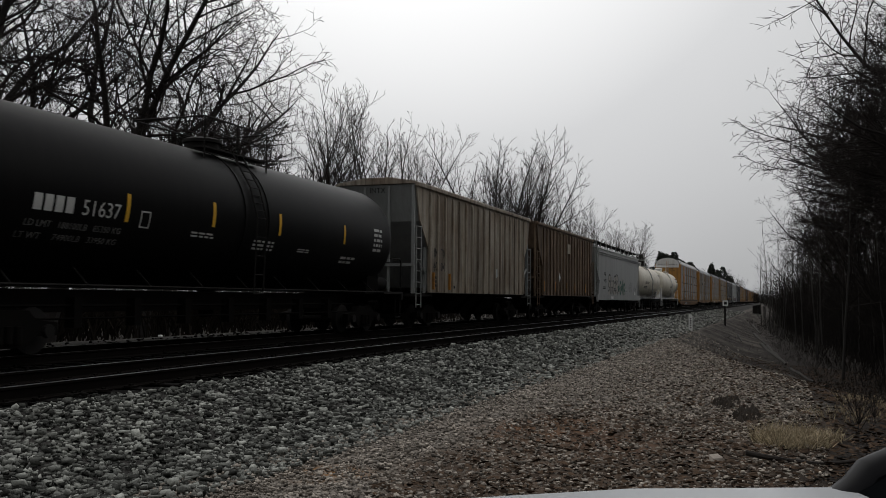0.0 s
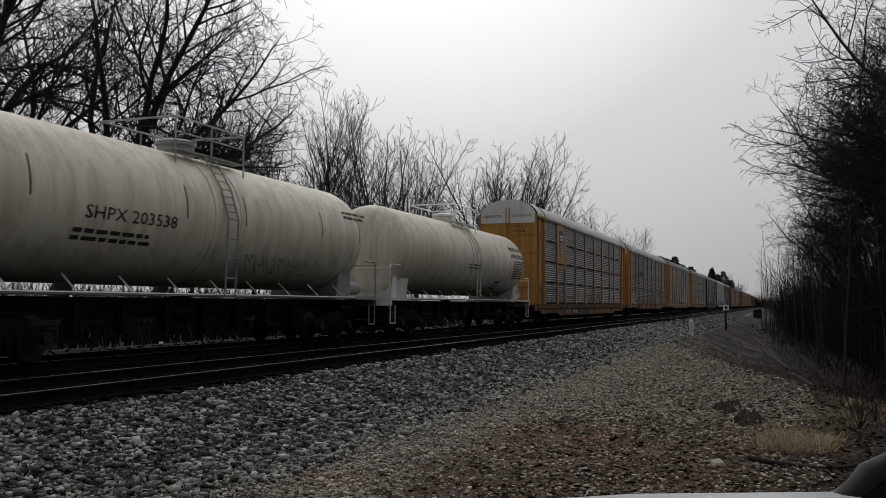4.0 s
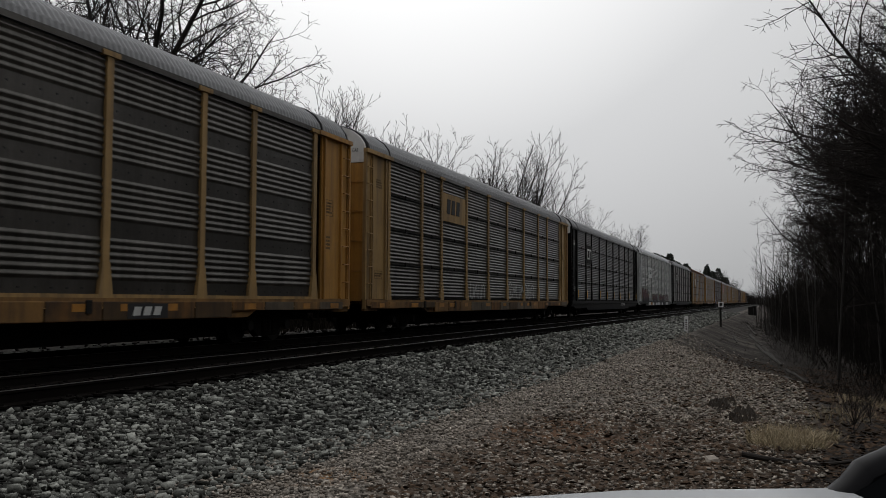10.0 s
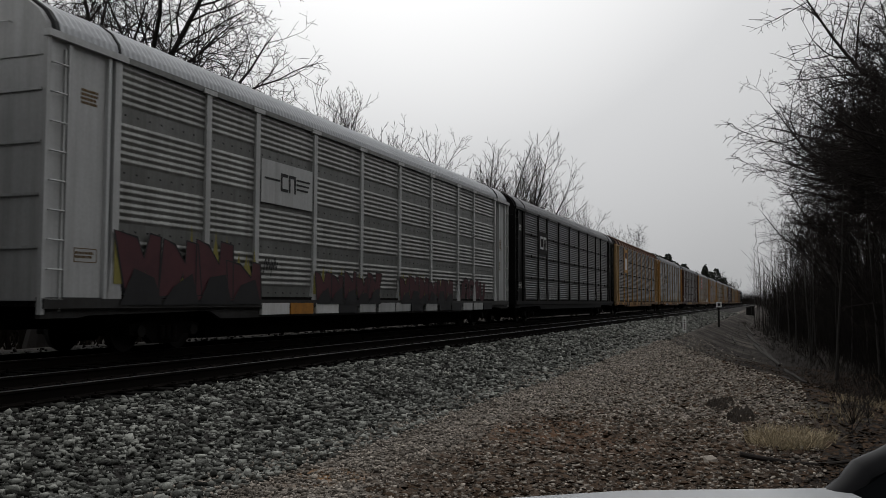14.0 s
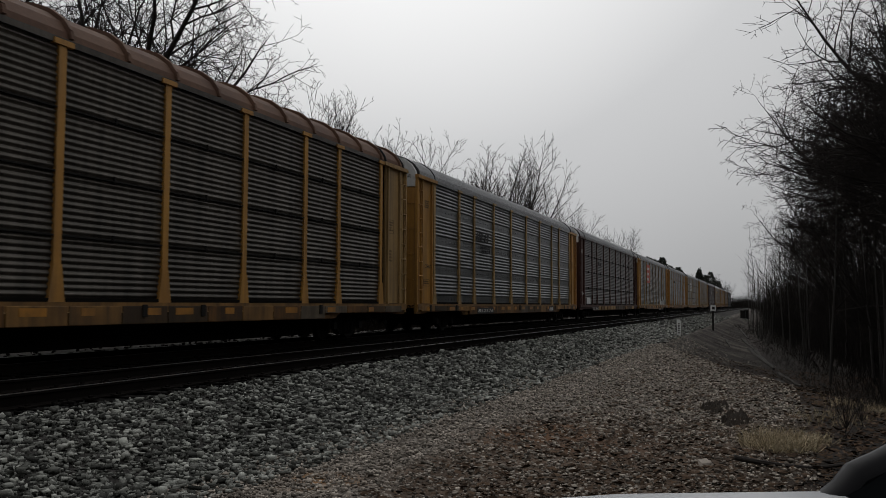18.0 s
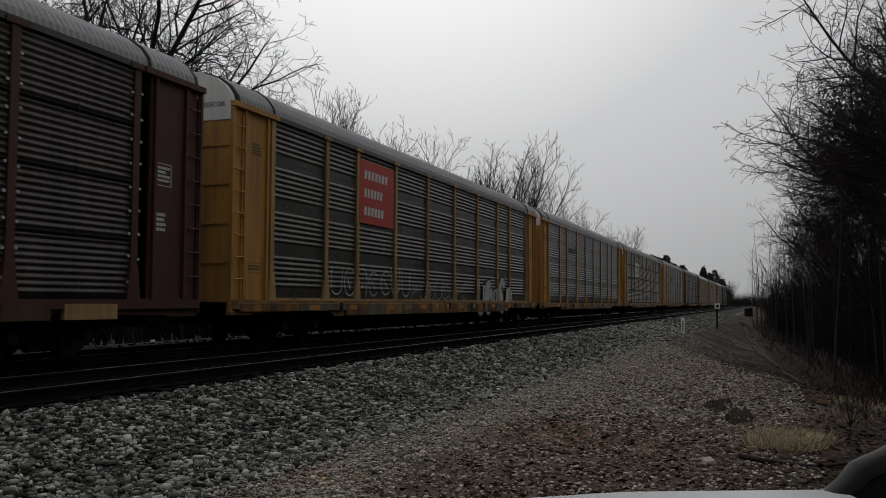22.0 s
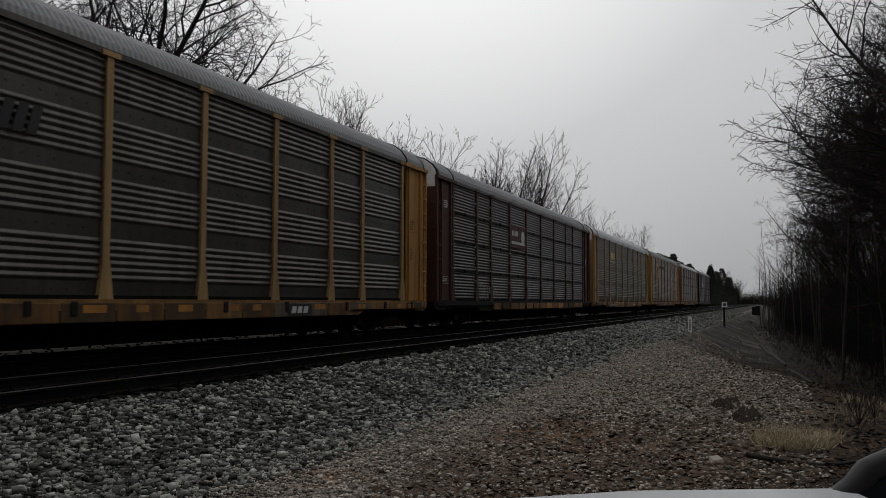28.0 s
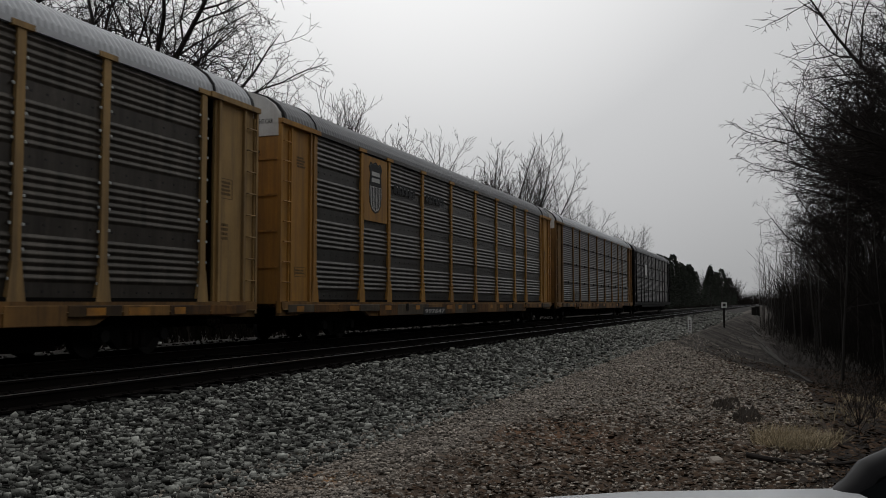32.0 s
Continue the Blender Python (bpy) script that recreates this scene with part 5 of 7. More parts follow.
SPECS = [
    dict(label="car carrier in yellow with grey ribbed sides, white roof and graffiti", frame=M_yellow, sheet=M_galv, roof=M_white, cap=M_white, endnum=("ETTX", "701628"), patch_mat=YEL, plated=0, low=0.42, channel=M_channel,
         extra=[board(4.78, 6.48, 3.05, 5.45, M_yellow), shield(5.6, 3.72, 0.9), text_side("BUILDING AMERICA", 0.21, 4.9, 3.2, M_text_k, 1.45, y=-SIDE - 0.075),
                number_plate(6.9, 0.5, 3.4, 0.3, "ETTX      701628", 0.24, None, -1.512), tag(2.2, 1.1, 2.3, 1.1, 1, M_spray_k, None, 2, 0.05), tag(4.8, 1.1, 1.7, 1.0, 2, M_spray_k, None, 2, 0.05),
                tag(6.3, 1.3, 0.7, 0.9, 3, M_spray_w, None, 1, 0.06), tag(6.9, 1.1, 2.3, 0.95, 4, M_spray_k, None, 4, 0.045), tag(6.9, 1.15, 2.35, 0.98, 4, M_spray_w, None, 4, 0.018), tag(9.7, 1.25, 0.7, 0.5, 5, M_spray_k, None, 2, 0.04),
                tag(12.7, 1.12, 2.4, 0.85, 6, M_spray_k, None, 4, 0.06), tag(12.7, 1.17, 2.42, 0.88, 6, M_spray_w, None, 4, 0.022), tag(15.6, 1.1, 2.4, 0.85, 7, M_spray_k, None, 4, 0.08), tag(0.7, 1.2, 0.8, 1.0, 8, M_spray_k, None, 3, 0.04)]),
    dict(label="faded yellow car carrier with brown-stained ribbed sides and pale graffiti", frame=M_yellow_pale, sheet=M_umber, kind="banded", roof=M_roof, eave=M_roof, cap=M_white, corner=M_yellow, door=M_yellow, patch_mat=YEL,
         extra=[mark(7.3, 3.6, 1.6, 0.35, 5, M_text_k), tag(2.1, 1.1, 2.5, 0.95, 11, M_spray_w, None, 4, 0.1), tag(12.8, 0.78, 5.2, 1.4, 12, M_spray_k, None, 4, 0.1), tag(13.0, 0.95, 4.9, 1.1, 12, M_spray_w, None, 4, 0.025),
                tag(18.6, 1.0, 3.5, 0.95, 13, M_spray_w, None, 6, 0.045), tag(0.75, 1.25, 0.6, 1.3, 15, M_spray_k, None, 3, 0.04), tag(9.0, 0.7, 2.4, 0.26, 16, M_spray_r, None, 5, 0.03, -1.59), bolts(M_silver)]),
    dict(label="yellow car carrier with weathered banded sides and a striped shield board", foot=M_yellow_pale, frame=M_yellow_pale, sheet=M_galv_brown, kind="banded", roof=M_roof_grey, cap=M_white, corner=M_yellow, door=M_yellow,  endnum=("TTGX", "995439"), sill=M_yellow_dark, patch_mat=YEL,
         extra=[board(4.78, 6.48, 3.4, 5.45, M_yellow_pale), shield(5.6, 3.6, 1.1), number_plate(7.0, 0.64, 2.5, 0.28, "TTGX 995439", 0.22), sill_emblem(19.0)]),
    dict(label="yellow car carrier with sooty ribbed sides and a cream block-emblem board", frame=M_yellow_pale, sheet=M_galv_brown, roof=M_roof_grey, cap=M_white, corner=M_yellow_pale, door=M_yellow,  patch_mat=YEL,
         extra=[board(6.75, 9.35, 4.0, 5.05, M_yellow_pale), mark(7.15, 4.3, 1.6, 0.55, 3, M_text_k, 0.1), tag(15.6, 1.1, 4.8, 0.8, 21, M_spray_w, None, 7, 0.05), tag(10.0, 1.1, 2.0, 0.7, 22, M_spray_w, None, 4, 0.05)]),
    dict(label="black car carrier with dark ribbed sides and yellow reflector strips", frame=M_blackflat, sheet=M_galv_dark, edge=M_under, roof=M_roof_grey, cap=M_white, corner=M_black, door=M_black, sill=M_black, cornertext_mat=M_text_w, captext=0, low=0.46,
         extra=[board(4.8, 6.55, 3.55, 4.75, M_blackflat), lambda r, g: stroke_marks(4.98, 3.82, 1.35, 0.68, r, M_text_w), reflectors((1.75, 4.65, 9.5, 12.45, 15.35, 18.3, 23.15, 27.3)), sill_text(18.6, 2.2, "712352", M_text_w, 0.72, 0.3),
                tag(4.9, 2.6, 1.2, 0.3, 25, M_spray_k, None, 3, 0.03)]),
    dict(label="silver-painted car carrier with grey ribbed sides and maroon graffiti", frame=M_silver, sheet=M_light, kind="banded", edge=M_under, roof=M_roof, cap=M_silver, corner=M_silver, door=M_silver, sill=M_galv_dark, captext=0, patch_mat=[M_orange, M_silver, M_white, M_text_k, M_text_k], blocks=14,
         extra=[board(6.85, 9.4, 3.4, 4.45, M_silver), lambda r, g: stroke_marks(7.75, 3.75, 0.75, 0.45, r, M_text_k), lambda r, g: [part("emblem_bar", Shape().box(a, b, -SIDE - 0.08, -SIDE - 0.072, z, z + 0.045), M_text_k, r) for a, b, z in ((7.0, 7.7, 3.98), (8.55, 9.25, 4.1), (8.55, 9.2, 3.98), (8.55, 9.15, 3.86))], lambda r, g: spiky_letters(1.9, 1.0, 4.9, 1.35, 4, -SIDE - 0.09, 31, r, M_spray_r), tag(7.0, 1.55, 0.7, 0.7, 37, M_spray_k, None, 2, 0.04), lambda r, g: spiky_letters(9.6, 1.0, 4.2, 0.85, 5, -SIDE - 0.09, 32, r, M_spray_r),
                lambda r, g: spiky_letters(15.4, 1.0, 5.2, 0.85, 6, -SIDE - 0.09, 33, r, M_spray_r), tag(21.3, 1.1, 3.5, 0.7, 34, M_spray_k, M_spray_r, 5, 0.05)]),
    dict(label="black car carrier with sooty sides and dim graffiti along the sill", frame=M_blackflat, sheet=M_galv_dark, edge=M_under, roof=M_roof_grey, cap=M_black, corner=M_black, door=M_black, sill=M_black, cornertext_mat=M_text_w, captext=0, patch_mat=[M_orange, M_spray_w],
         extra=[board(4.8, 6.55, 3.55, 4.75, M_blackflat), lambda r, g: stroke_marks(4.98, 3.82, 1.35, 0.68, r, M_text_w), tag(4.9, 1.1, 4.0, 0.8, 41, M_spray_w, None, 5, 0.03), tag(18.6, 1.1, 3.0, 0.6, 42, M_spray_w, None, 5, 0.025)]),
    dict(label="old yellow car carrier with rusted roof and white board", frame=M_yellow, sheet=M_umber, roof=M_roof_old, smooth_roof=1, cap=M_galv_brown, corner=M_yellow_pale, door=M_galv_brown,  captext=0, patch_mat=YEL,
         extra=[board(4.78, 6.48, 3.5, 5.45, M_yellow), lambda r, g: part("notice", Shape().box(5.1, 6.2, -SIDE - 0.078, -SIDE - 0.07, 3.75, 4.7), M_white, r, "white notice under a dark emblem"),
                lambda r, g: part("notice_head", Shape().box(5.1, 6.2, -SIDE - 0.078, -SIDE - 0.07, 4.7, 5.2), M_brownred, r)]),
    dict(label="pale yellow car carrier with grey banded sides and dark lettering", frame=M_yellow_pale, sheet=M_galv, kind="banded", roof=M_roof_grey, cap=M_white, corner=M_yellow, door=M_yellow,  sill=M_yellow_dark, patch_mat=YEL,
         extra=[mark(6.8, 3.75, 0.9, 0.35, 3, M_text_k, 0.5), mark(8.0, 3.75, 0.7, 0.4, 2, M_text_k, 0.3), lambda r, g: bars(7.7, -SIDE - 0.06, 3.2, 1.5, 0.4, 2, r, M_text_k, g, "emblem", "plain dark block emblem"),
                sill_text(0.85, 0.75, "36607", M_text_k, 2.35, 0.2), number_plate(6.9, 0.66, 2.4, 0.26, "852576", 0.2), sill_emblem(20.3)]),
    dict(label="red-brown car carrier with dark sides, white lettering and yellow sill patches", frame=M_brownred, sheet=M_galv_red, edge=M_under, roof=M_roof_grey, cap=M_white, corner=M_brownred, door=M_brownred, sill=M_brownred, endnum=("TTGX", "983492"), endnum_mat=M_text_w, cornertext_mat=M_text_w, patch_mat=[M_yellow_dark, M_channel, M_sillgrey, M_yellow_pale], blocks=14,
         extra=[sill_text(0.85, 0.6, "21234", M_text_w, 1.75, 0.18), board(2.5, 3.8, 1.1, 1.55, M_white, "white painted notice with dark lettering"), mark(6.9, 3.9, 1.4, 0.3, 4, M_text_k), sill_text(4.3, 2.5, "TTGX  983492", M_text_w, 0.7, 0.26), bolts(M_silver)]),
    dict(label="yellow car carrier with a red lettered board and white graffiti", foot=M_yellow_pale, frame=M_yellow_pale, sheet=M_galv_brown, kind="banded", roof=M_roof_grey, cap=M_white, corner=M_yellow, door=M_yellow,  sill=M_yellow_dark, patch_mat=YEL,
         extra=[board(6.75, 9.35, 3.4, 5.3, M_redsign, "red board with three rows of white marks"), mark(7.05, 4.75, 1.8, 0.26, 7, M_text_w, 0.15), mark(7.05, 4.2, 1.4, 0.26, 6, M_text_w, 0.15), mark(7.05, 3.65, 1.5, 0.26, 6, M_text_w, 0.15),
                tag(4.9, 1.2, 6.0, 0.9, 51, M_spray_w, None, 7, 0.035), tag(18.3, 0.62, 5.4, 1.35, 52, M_spray_k, M_spray_w, 5, 0.07), tag(11.0, 1.1, 6.0, 0.7, 53, M_spray_w, None, 8, 0.03)]),
    dict(label="yellow car carrier with blue-grey ribbed sides and black lettering", frame=M_yellow, sheet=M_galv, kind="banded", roof=M_roof_grey, cap=M_white, corner=M_yellow, door=M_yellow,  sill=M_yellow_dark, patch_mat=YEL, captext=0,
         extra=[mark(6.9, 4.1, 2.3, 0.3, 8, M_text_k, 0.1), tag(2.2, 1.1, 7.0, 0.55, 61, M_spray_k, None, 9, 0.05), tag(13.0, 1.1, 4.5, 0.6, 62, M_spray_k, None, 6, 0.05), tag(7.0, 1.7, 2.2, 0.4, 63, M_spray_k, None, 4, 0.03)]),
    dict(label="cream car carrier with a pale board and dark graffiti", frame=M_yellow_pale, sheet=M_galv_brown, roof=M_roof_grey, cap=M_white, corner=M_yellow_pale, door=M_yellow,  captext=0, patch_mat=YEL,
         extra=[board(6.8, 9.35, 3.45, 4.75, M_silver), lambda r, g: stroke_marks(7.15, 3.75, 1.8, 0.7, r, M_text_k), tag(13.0, 1.1, 5.0, 0.65, 71, M_spray_k, None, 7, 0.05), tag(18.5, 1.1, 4.5, 0.6, 72, M_spray_k, None, 7, 0.05)]),
    dict(label="yellow car carrier with sooty banded sides and a dark emblem", frame=M_yellow_pale, sheet=M_galv_brown, kind="banded", roof=M_roof_grey, cap=M_white, corner=M_yellow, door=M_yellow,  sill=M_yellow_dark, patch_mat=YEL,
         extra=[mark(9.7, 3.75, 1.2, 0.5, 4, M_text_k, 0.3), sill_emblem(19.0)]),
    dict(label="red-brown car carrier with dark ribbed sides and a white block emblem", frame=M_brownred, sheet=M_galv_red, edge=M_under, roof=M_roof_grey, cap=M_white, corner=M_brownred, door=M_brownred, sill=M_blackflat, captext=0, cornertext_mat=M_text_w, patch_mat=[M_yellow_dark, M_channel, M_yellow_dark, M_orange], blocks=14,
         extra=[board(9.65, 12.3, 3.55, 4.6, M_brownred), mark(9.85, 4.1, 1.1, 0.24, 5, M_text_w, 0.1), lambda r, g: part("emblem", Shape().box(9.8, 12.1, -SIDE - 0.08, -SIDE - 0.072, 3.72, 3.84), M_text_w, r, "white block emblem"),
                lambda r, g: part("emblem_arc", Shape().lathe([(0.0, 0.3), (0.006, 0.3)], (11.75, -SIDE - 0.08, 4.1), "y", 20), M_text_w, r), bolts(M_silver), tag(5.0, 1.1, 2.5, 0.7, 81, M_spray_w, None, 4, 0.025)]),
    dict(label="pale yellow car carrier with brown-stained banded sides and yellow block marks", frame=M_yellow_pale, sheet=M_umber, kind="banded", roof=M_roof, eave=M_roof, cap=M_white, corner=M_yellow_pale, door=M_yellow,  captext=0, sill=M_yellow_dark, patch_mat=YEL,
         extra=[mark(7.05, 4.2, 1.6, 0.5, 3, M_stripe, 0.1), lambda r, g: part("emblem_bar", Shape().box(7.0, 8.8, -SIDE - 0.08, -SIDE - 0.072, 4.0, 4.06), M_stripe, r), number_plate(6.6, 0.66, 2.5, 0.3, "TTGX  159742", 0.24), sill_emblem(17.6), bolts(M_spray_w)]),
    dict(label="yellow car carrier with grey banded sides and a grey striped shield", frame=M_yellow, sheet=M_galv_brown, kind="banded", roof=M_roof_grey, cap=M_white, corner=M_yellow, door=M_yellow,  endnum=("TTGX", "972"), sill=M_yellow_dark, patch_mat=YEL,
         extra=[board(4.78, 6.48, 3.5, 5.45, M_yellow), shield(5.6, 3.75, 0.95, True), mark(7.0, 4.55, 1.9, 0.3, 6, M_text_k, 0.1), mark(9.8, 4.55, 1.9, 0.3, 6, M_text_k, 0.1), number_plate(9.5, 0.62, 2.2, 0.26, "997647", 0.2)]),
    dict(label="faded yellow car carrier with brown-stained ribbed sides", frame=M_yellow_dark, sheet=M_galv_brown, roof=M_roof, cap=M_white, corner=M_yellow_dark, door=M_yellow_dark,  patch_mat=YEL,
         extra=[tag(2.5, 1.1, 4.0, 0.6, 91, M_spray_k, None, 6, 0.05)]),
    dict(label="dark car carrier with sooty ribbed sides and a small white board", frame=M_blackflat, sheet=M_galv_dark, edge=M_under, roof=M_roof_grey, cap=M_black, corner=M_black, door=M_black, sill=M_black, captext=0, cornertext_mat=M_text_w,
         extra=[board(7.2, 8.6, 3.6, 4.6, M_white, "small white painted board"), tag(4.0, 1.1, 6.0, 0.6, 95, M_spray_w, None, 7, 0.025)]),
]

# black tank wagon
def black_marks(r, g):
    R, z = 1.6, 2.86
    L = 18.0
    shell_text("51637", 0.4, 3.5, -0.42, R, z, r, M_text_w, 0.98)
    on_shell("lettering", [(2.4 + i * 0.24, 2.58 + i * 0.24, -0.42, -0.14) for i in range(4)], R, z, M_text_w, r, "white reporting mark as plain blocks")
    on_shell("reflector", [(4.62, 4.72, -0.45, 0.08)], R, z, M_stripe, r, "yellow reflector strip")
    for x in (7.35, 10.1, 13.6):
        on_shell("reflector", [(x, x + 0.11, -0.33, 0.2)], R, z, M_stripe, r, "yellow reflector strip")
    on_shell("reflector", [(16.62, 16.72, -0.6, 0.3)], R, z, M_stripe, r, "yellow reflector strip", -0.02)
    on_shell("stencil_frame", [(5.05, 5.33, -0.23, -0.2), (5.05, 5.33, -0.53, -0.5), (5.05, 5.08, -0.5, -0.2), (5.3, 5.33, -0.5, -0.2)], R, z, M_text_w, r)
    shell_text("LD LMT   188100LB   85350 KG", 0.17, 2.3, -0.70, R, z, r, M_text_dim, 2.3)
    shell_text("LT WT     74900LB   33950 KG", 0.17, 2.2, -0.93, R, z, r, M_text_dim, 2.4)
    shell_bars(6.7, -0.62, 0.8, 0.14, 2, R, z, r, M_text_w, g)
    shell_bars(9.1, -0.78, 0.9, 0.28, 3, R, z, r, M_text_w, g)
    shell_bars(11.2, -0.72, 0.6, 0.12, 2, R, z, r, M_text_w, g)
    shell_bars(13.7, -0.95, 0.9, 0.26, 2, R, z, r, M_text_w, g)
    shell_bars(15.6, -0.5, 0.6, 0.75, 5, R, z, r, M_text_w, g)


def cream_marks_one(r, g):
    R, z = 1.5, 2.9
    shell_text("SHPX 203538", 0.34, 3.7, -0.35, R, z, r, M_text_k, 2.6)
    shell_bars(3.5, -0.85, 2.2, 0.3, 2, R, z, r, M_text_k, g)
    shell_bars(14.0, 0.5, 1.5, 0.3, 2, R, z, r, M_text_k, g)
    for x in (2.4, 6.6, 8.8, 12.5, 14.8):
        on_shell("seam_mark", [(x, x + 0.04, -0.1, 0.6)], R, z, M_text_k, r)
    ob = scrawl(9.0, 1.75, 3.0, 0.55, -1.46, 111, r, M_spray_k, 0.03, 6)
    ob.location = (0, 0.16, 0)


def cream_marks_two(r, g):
    R, z = 1.5, 2.9
    L = 17.2
    shell_text("METHYL METHACRYLATE", 0.27, L - 3.55, 0.62, R, z, r, M_text_k, 2.1)
    shell_text("MONOMER STABILIZED", 0.27, L - 3.5, 0.27, R, z, r, M_text_k, 2.0)
    shell_bars(L - 3.2, -0.75, 1.7, 0.9, 8, R, z, r, M_text_k, g)
    on_shell("placard_holder", [(L - 5.3, L - 4.6, -1.35, -0.9)], R, z, M_text_k, r, "black placard holder with two pale squares")
    on_shell("placard", [(L - 5.2, L - 5.0, -1.28, -0.97), (L - 4.95, L - 4.75, -1.28, -0.97)], R, z, M_white, r, "", 0.012)
    shell_bars(L - 9.5, -0.5, 1.4, 0.25, 2, R, z, r, M_text_k, g)
    dm = part("hazard_placard", Shape().plate([(L - 2.05, 1.35), (L - 1.78, 1.68), (L - 2.05, 2.01), (L - 2.32, 1.68)], -1.36, -1.34), M_white, r, "red and white diamond hazard placard")
    for k0, k1, m, y in ((0.3, 0.24, M_red, -1.362), (0.14, 0.0, M_red, -1.363)):
        out = [(L - 2.05, 1.68 - k0), (L - 2.05 + k0 * 0.82, 1.68), (L - 2.05, 1.68 + k0), (L - 2.05 - k0 * 0.82, 1.68)]
        inn = [(L - 2.05, 1.68 - k1), (L - 2.05 + k1 * 0.82, 1.68), (L - 2.05, 1.68 + k1), (L - 2.05 - k1 * 0.82, 1.68)]
        s = Shape()
        s.add([(x, y, zz) for x, zz in out + inn], [(i, (i + 1) % 4, 4 + (i + 1) % 4, 4 + i) for i in range(4)])
        part("placard_border", s, m, dm)


def hopper_marks_one(r, g):
    for t, x, z in (("IN", 1.78, 2.5), ("TX", 2.52, 2.5), ("40", 1.75, 2.02), ("04", 2.5, 2.02)):
        lettering(t, 0.47, x, -1.572 if x > 9 else -1.512, z, r, M_text_k, width=0.42)
    for x0 in (1.66, 3.35):
        part("reflector", Shape().box(x0, x0 + 0.08, -1.58, -1.5, 1.35, 1.95), M_orange, r, "orange reflector strip")
    bars(1.8, -1.505, 1.4, 0.55, 0.42, 3, r, M_text_k, g)
    bars(3.6, -1.505, 1.35, 0.5, 0.16, 1, r, M_text_k, g)
    lettering("INTX", 0.26, 0.1, 0.25, 4.65, r, M_text_k, turn=1, width=0.6)
    part("dust_smear", Shape().plate([(9.4, 1.9), (9.65, 2.0), (9.6, 2.35), (9.35, 2.3)], -1.504, -1.498), M_spray_w, r)


def hopper_marks_two(r, g):
    for x in (1.4, 3.9, 6.8, 9.0, 12.2):
        part("reflector", Shape().box(x - 0.05, x + 0.05, -1.58, -1.565, 1.45, 2.0), M_orange, r, "orange reflector strip")
    part("notice", Shape().plate([(4.9, 2.0), (5.1, 2.25), (4.9, 2.5), (4.7, 2.25)], -1.585, -1.575), M_white, r, "white diamond notice")
    part("patch_plate", Shape().box(7.0, 7.7, -1.585, -1.56, 3.7, 4.25), M_hopper, r)


def grey_marks(r, g):
    lettering("FINX", 0.34, 2.95, -1.505, 2.75, r, M_text_k, width=0.75)
    lettering("50256", 0.34, 2.85, -1.505, 2.28, r, M_text_k, width=1.1)
    bars(2.6, -1.503, 1.75, 1.0, 0.22, 2, r, M_text_k, g)
    scrawl(4.5, 1.42, 4.4, 1.3, -1.5, 121, r, M_spray_k, 0.1, 4, M_spray_b, "broad white sprayed graffiti letters edged in black", "SHER")
    scrawl(9.0, 1.42, 3.2, 1.05, -1.5, 126, r, M_spray_b, 0.09, 5, M_spray_g, "green and white sprayed graffiti letters")
    lettering("REAM", 0.42, 12.5, -1.505, 1.6, r, M_spray_w, "graffiti", "small white sprayed word", width=1.0)
    scrawl(14.2, 1.7, 2.0, 0.75, -1.5, 124, r, M_spray_k, 0.02, 5)
    scrawl(16.8, 1.5, 1.6, 0.7, -1.5, 125, r, M_spray_k, 0.025, 5)
    part("sill_notice", Shape().box(5.4, 6.3, -1.6, -1.588, 1.1, 1.28), M_white, r, "white sill notice")
    part("route_plate", Shape().box(17.3, 18.0, -1.51, -1.5, 1.45, 1.72), M_white, r, "black and white route plate")


WAGONS.append((tank_wagon(18.3, 1.6, M_black, M_blackflat, dict(label="black tank wagon with white lettering and yellow strips", zc=2.86, extra=[black_marks]), 0), -108.5))
WAGONS.append((hopper_wagon(15.2, dict(label="rust-streaked pale covered hopper wagon with upright ribs", mat=M_hopper, ribbed=True, top=4.98, low=1.22, cut=1.3, ribs=17, endmat=M_grey, sill=M_blackflat, extra=[hopper_marks_one], baymat=M_under), 1), -89.4))
WAGONS.append((hopper_wagon(15.2, dict(label="brown rusted covered hopper wagon with upright ribs", mat=M_hopper_dark, ribbed=True, top=4.98, low=1.22, cut=1.3, ribs=17, endmat=M_hopper_dark, sill=M_blackflat, extra=[hopper_marks_two]), 2), -72.9))
WAGONS.append((hopper_wagon(20.2, dict(label="light grey covered hopper wagon with sprayed graffiti", mat=M_grey, ribbed=False, top=4.62, low=1.37, cut=1.1, hatches=9, endmat=M_grey, roofmat=M_grey, extra=[grey_marks]), 3), -56.6))
WAGONS.append((tank_wagon(16.3, 1.5, M_cream, M_grey, dict(label="stained cream tank wagon with a domed top and black lettering", zc=2.9, pale_saddle=1, extra=[cream_marks_one], rail_mat=M_white), 4), -35.4))
WAGONS.append((tank_wagon(17.2, 1.5, M_cream, M_white, dict(label="cream tank wagon with black cargo lettering and a hazard placard", zc=2.9, pale_saddle=1, extra=[cream_marks_two], rail_mat=M_white), 5), -18.1))
SLACK = {1: 0.25, 3: -0.12, 4: -0.17, 5: -0.07, 7: 0.15, 13: 0.14, 16: -0.12}   # couplings stretched or pushed in
for i, spec in enumerate(SPECS):
    WAGONS.append((carrier(spec, i), PITCH * i + SLACK.get(i, 0.0)))


def train_place(t):
    return 117.46 - 18.337 * t + 0.01337 * t * t


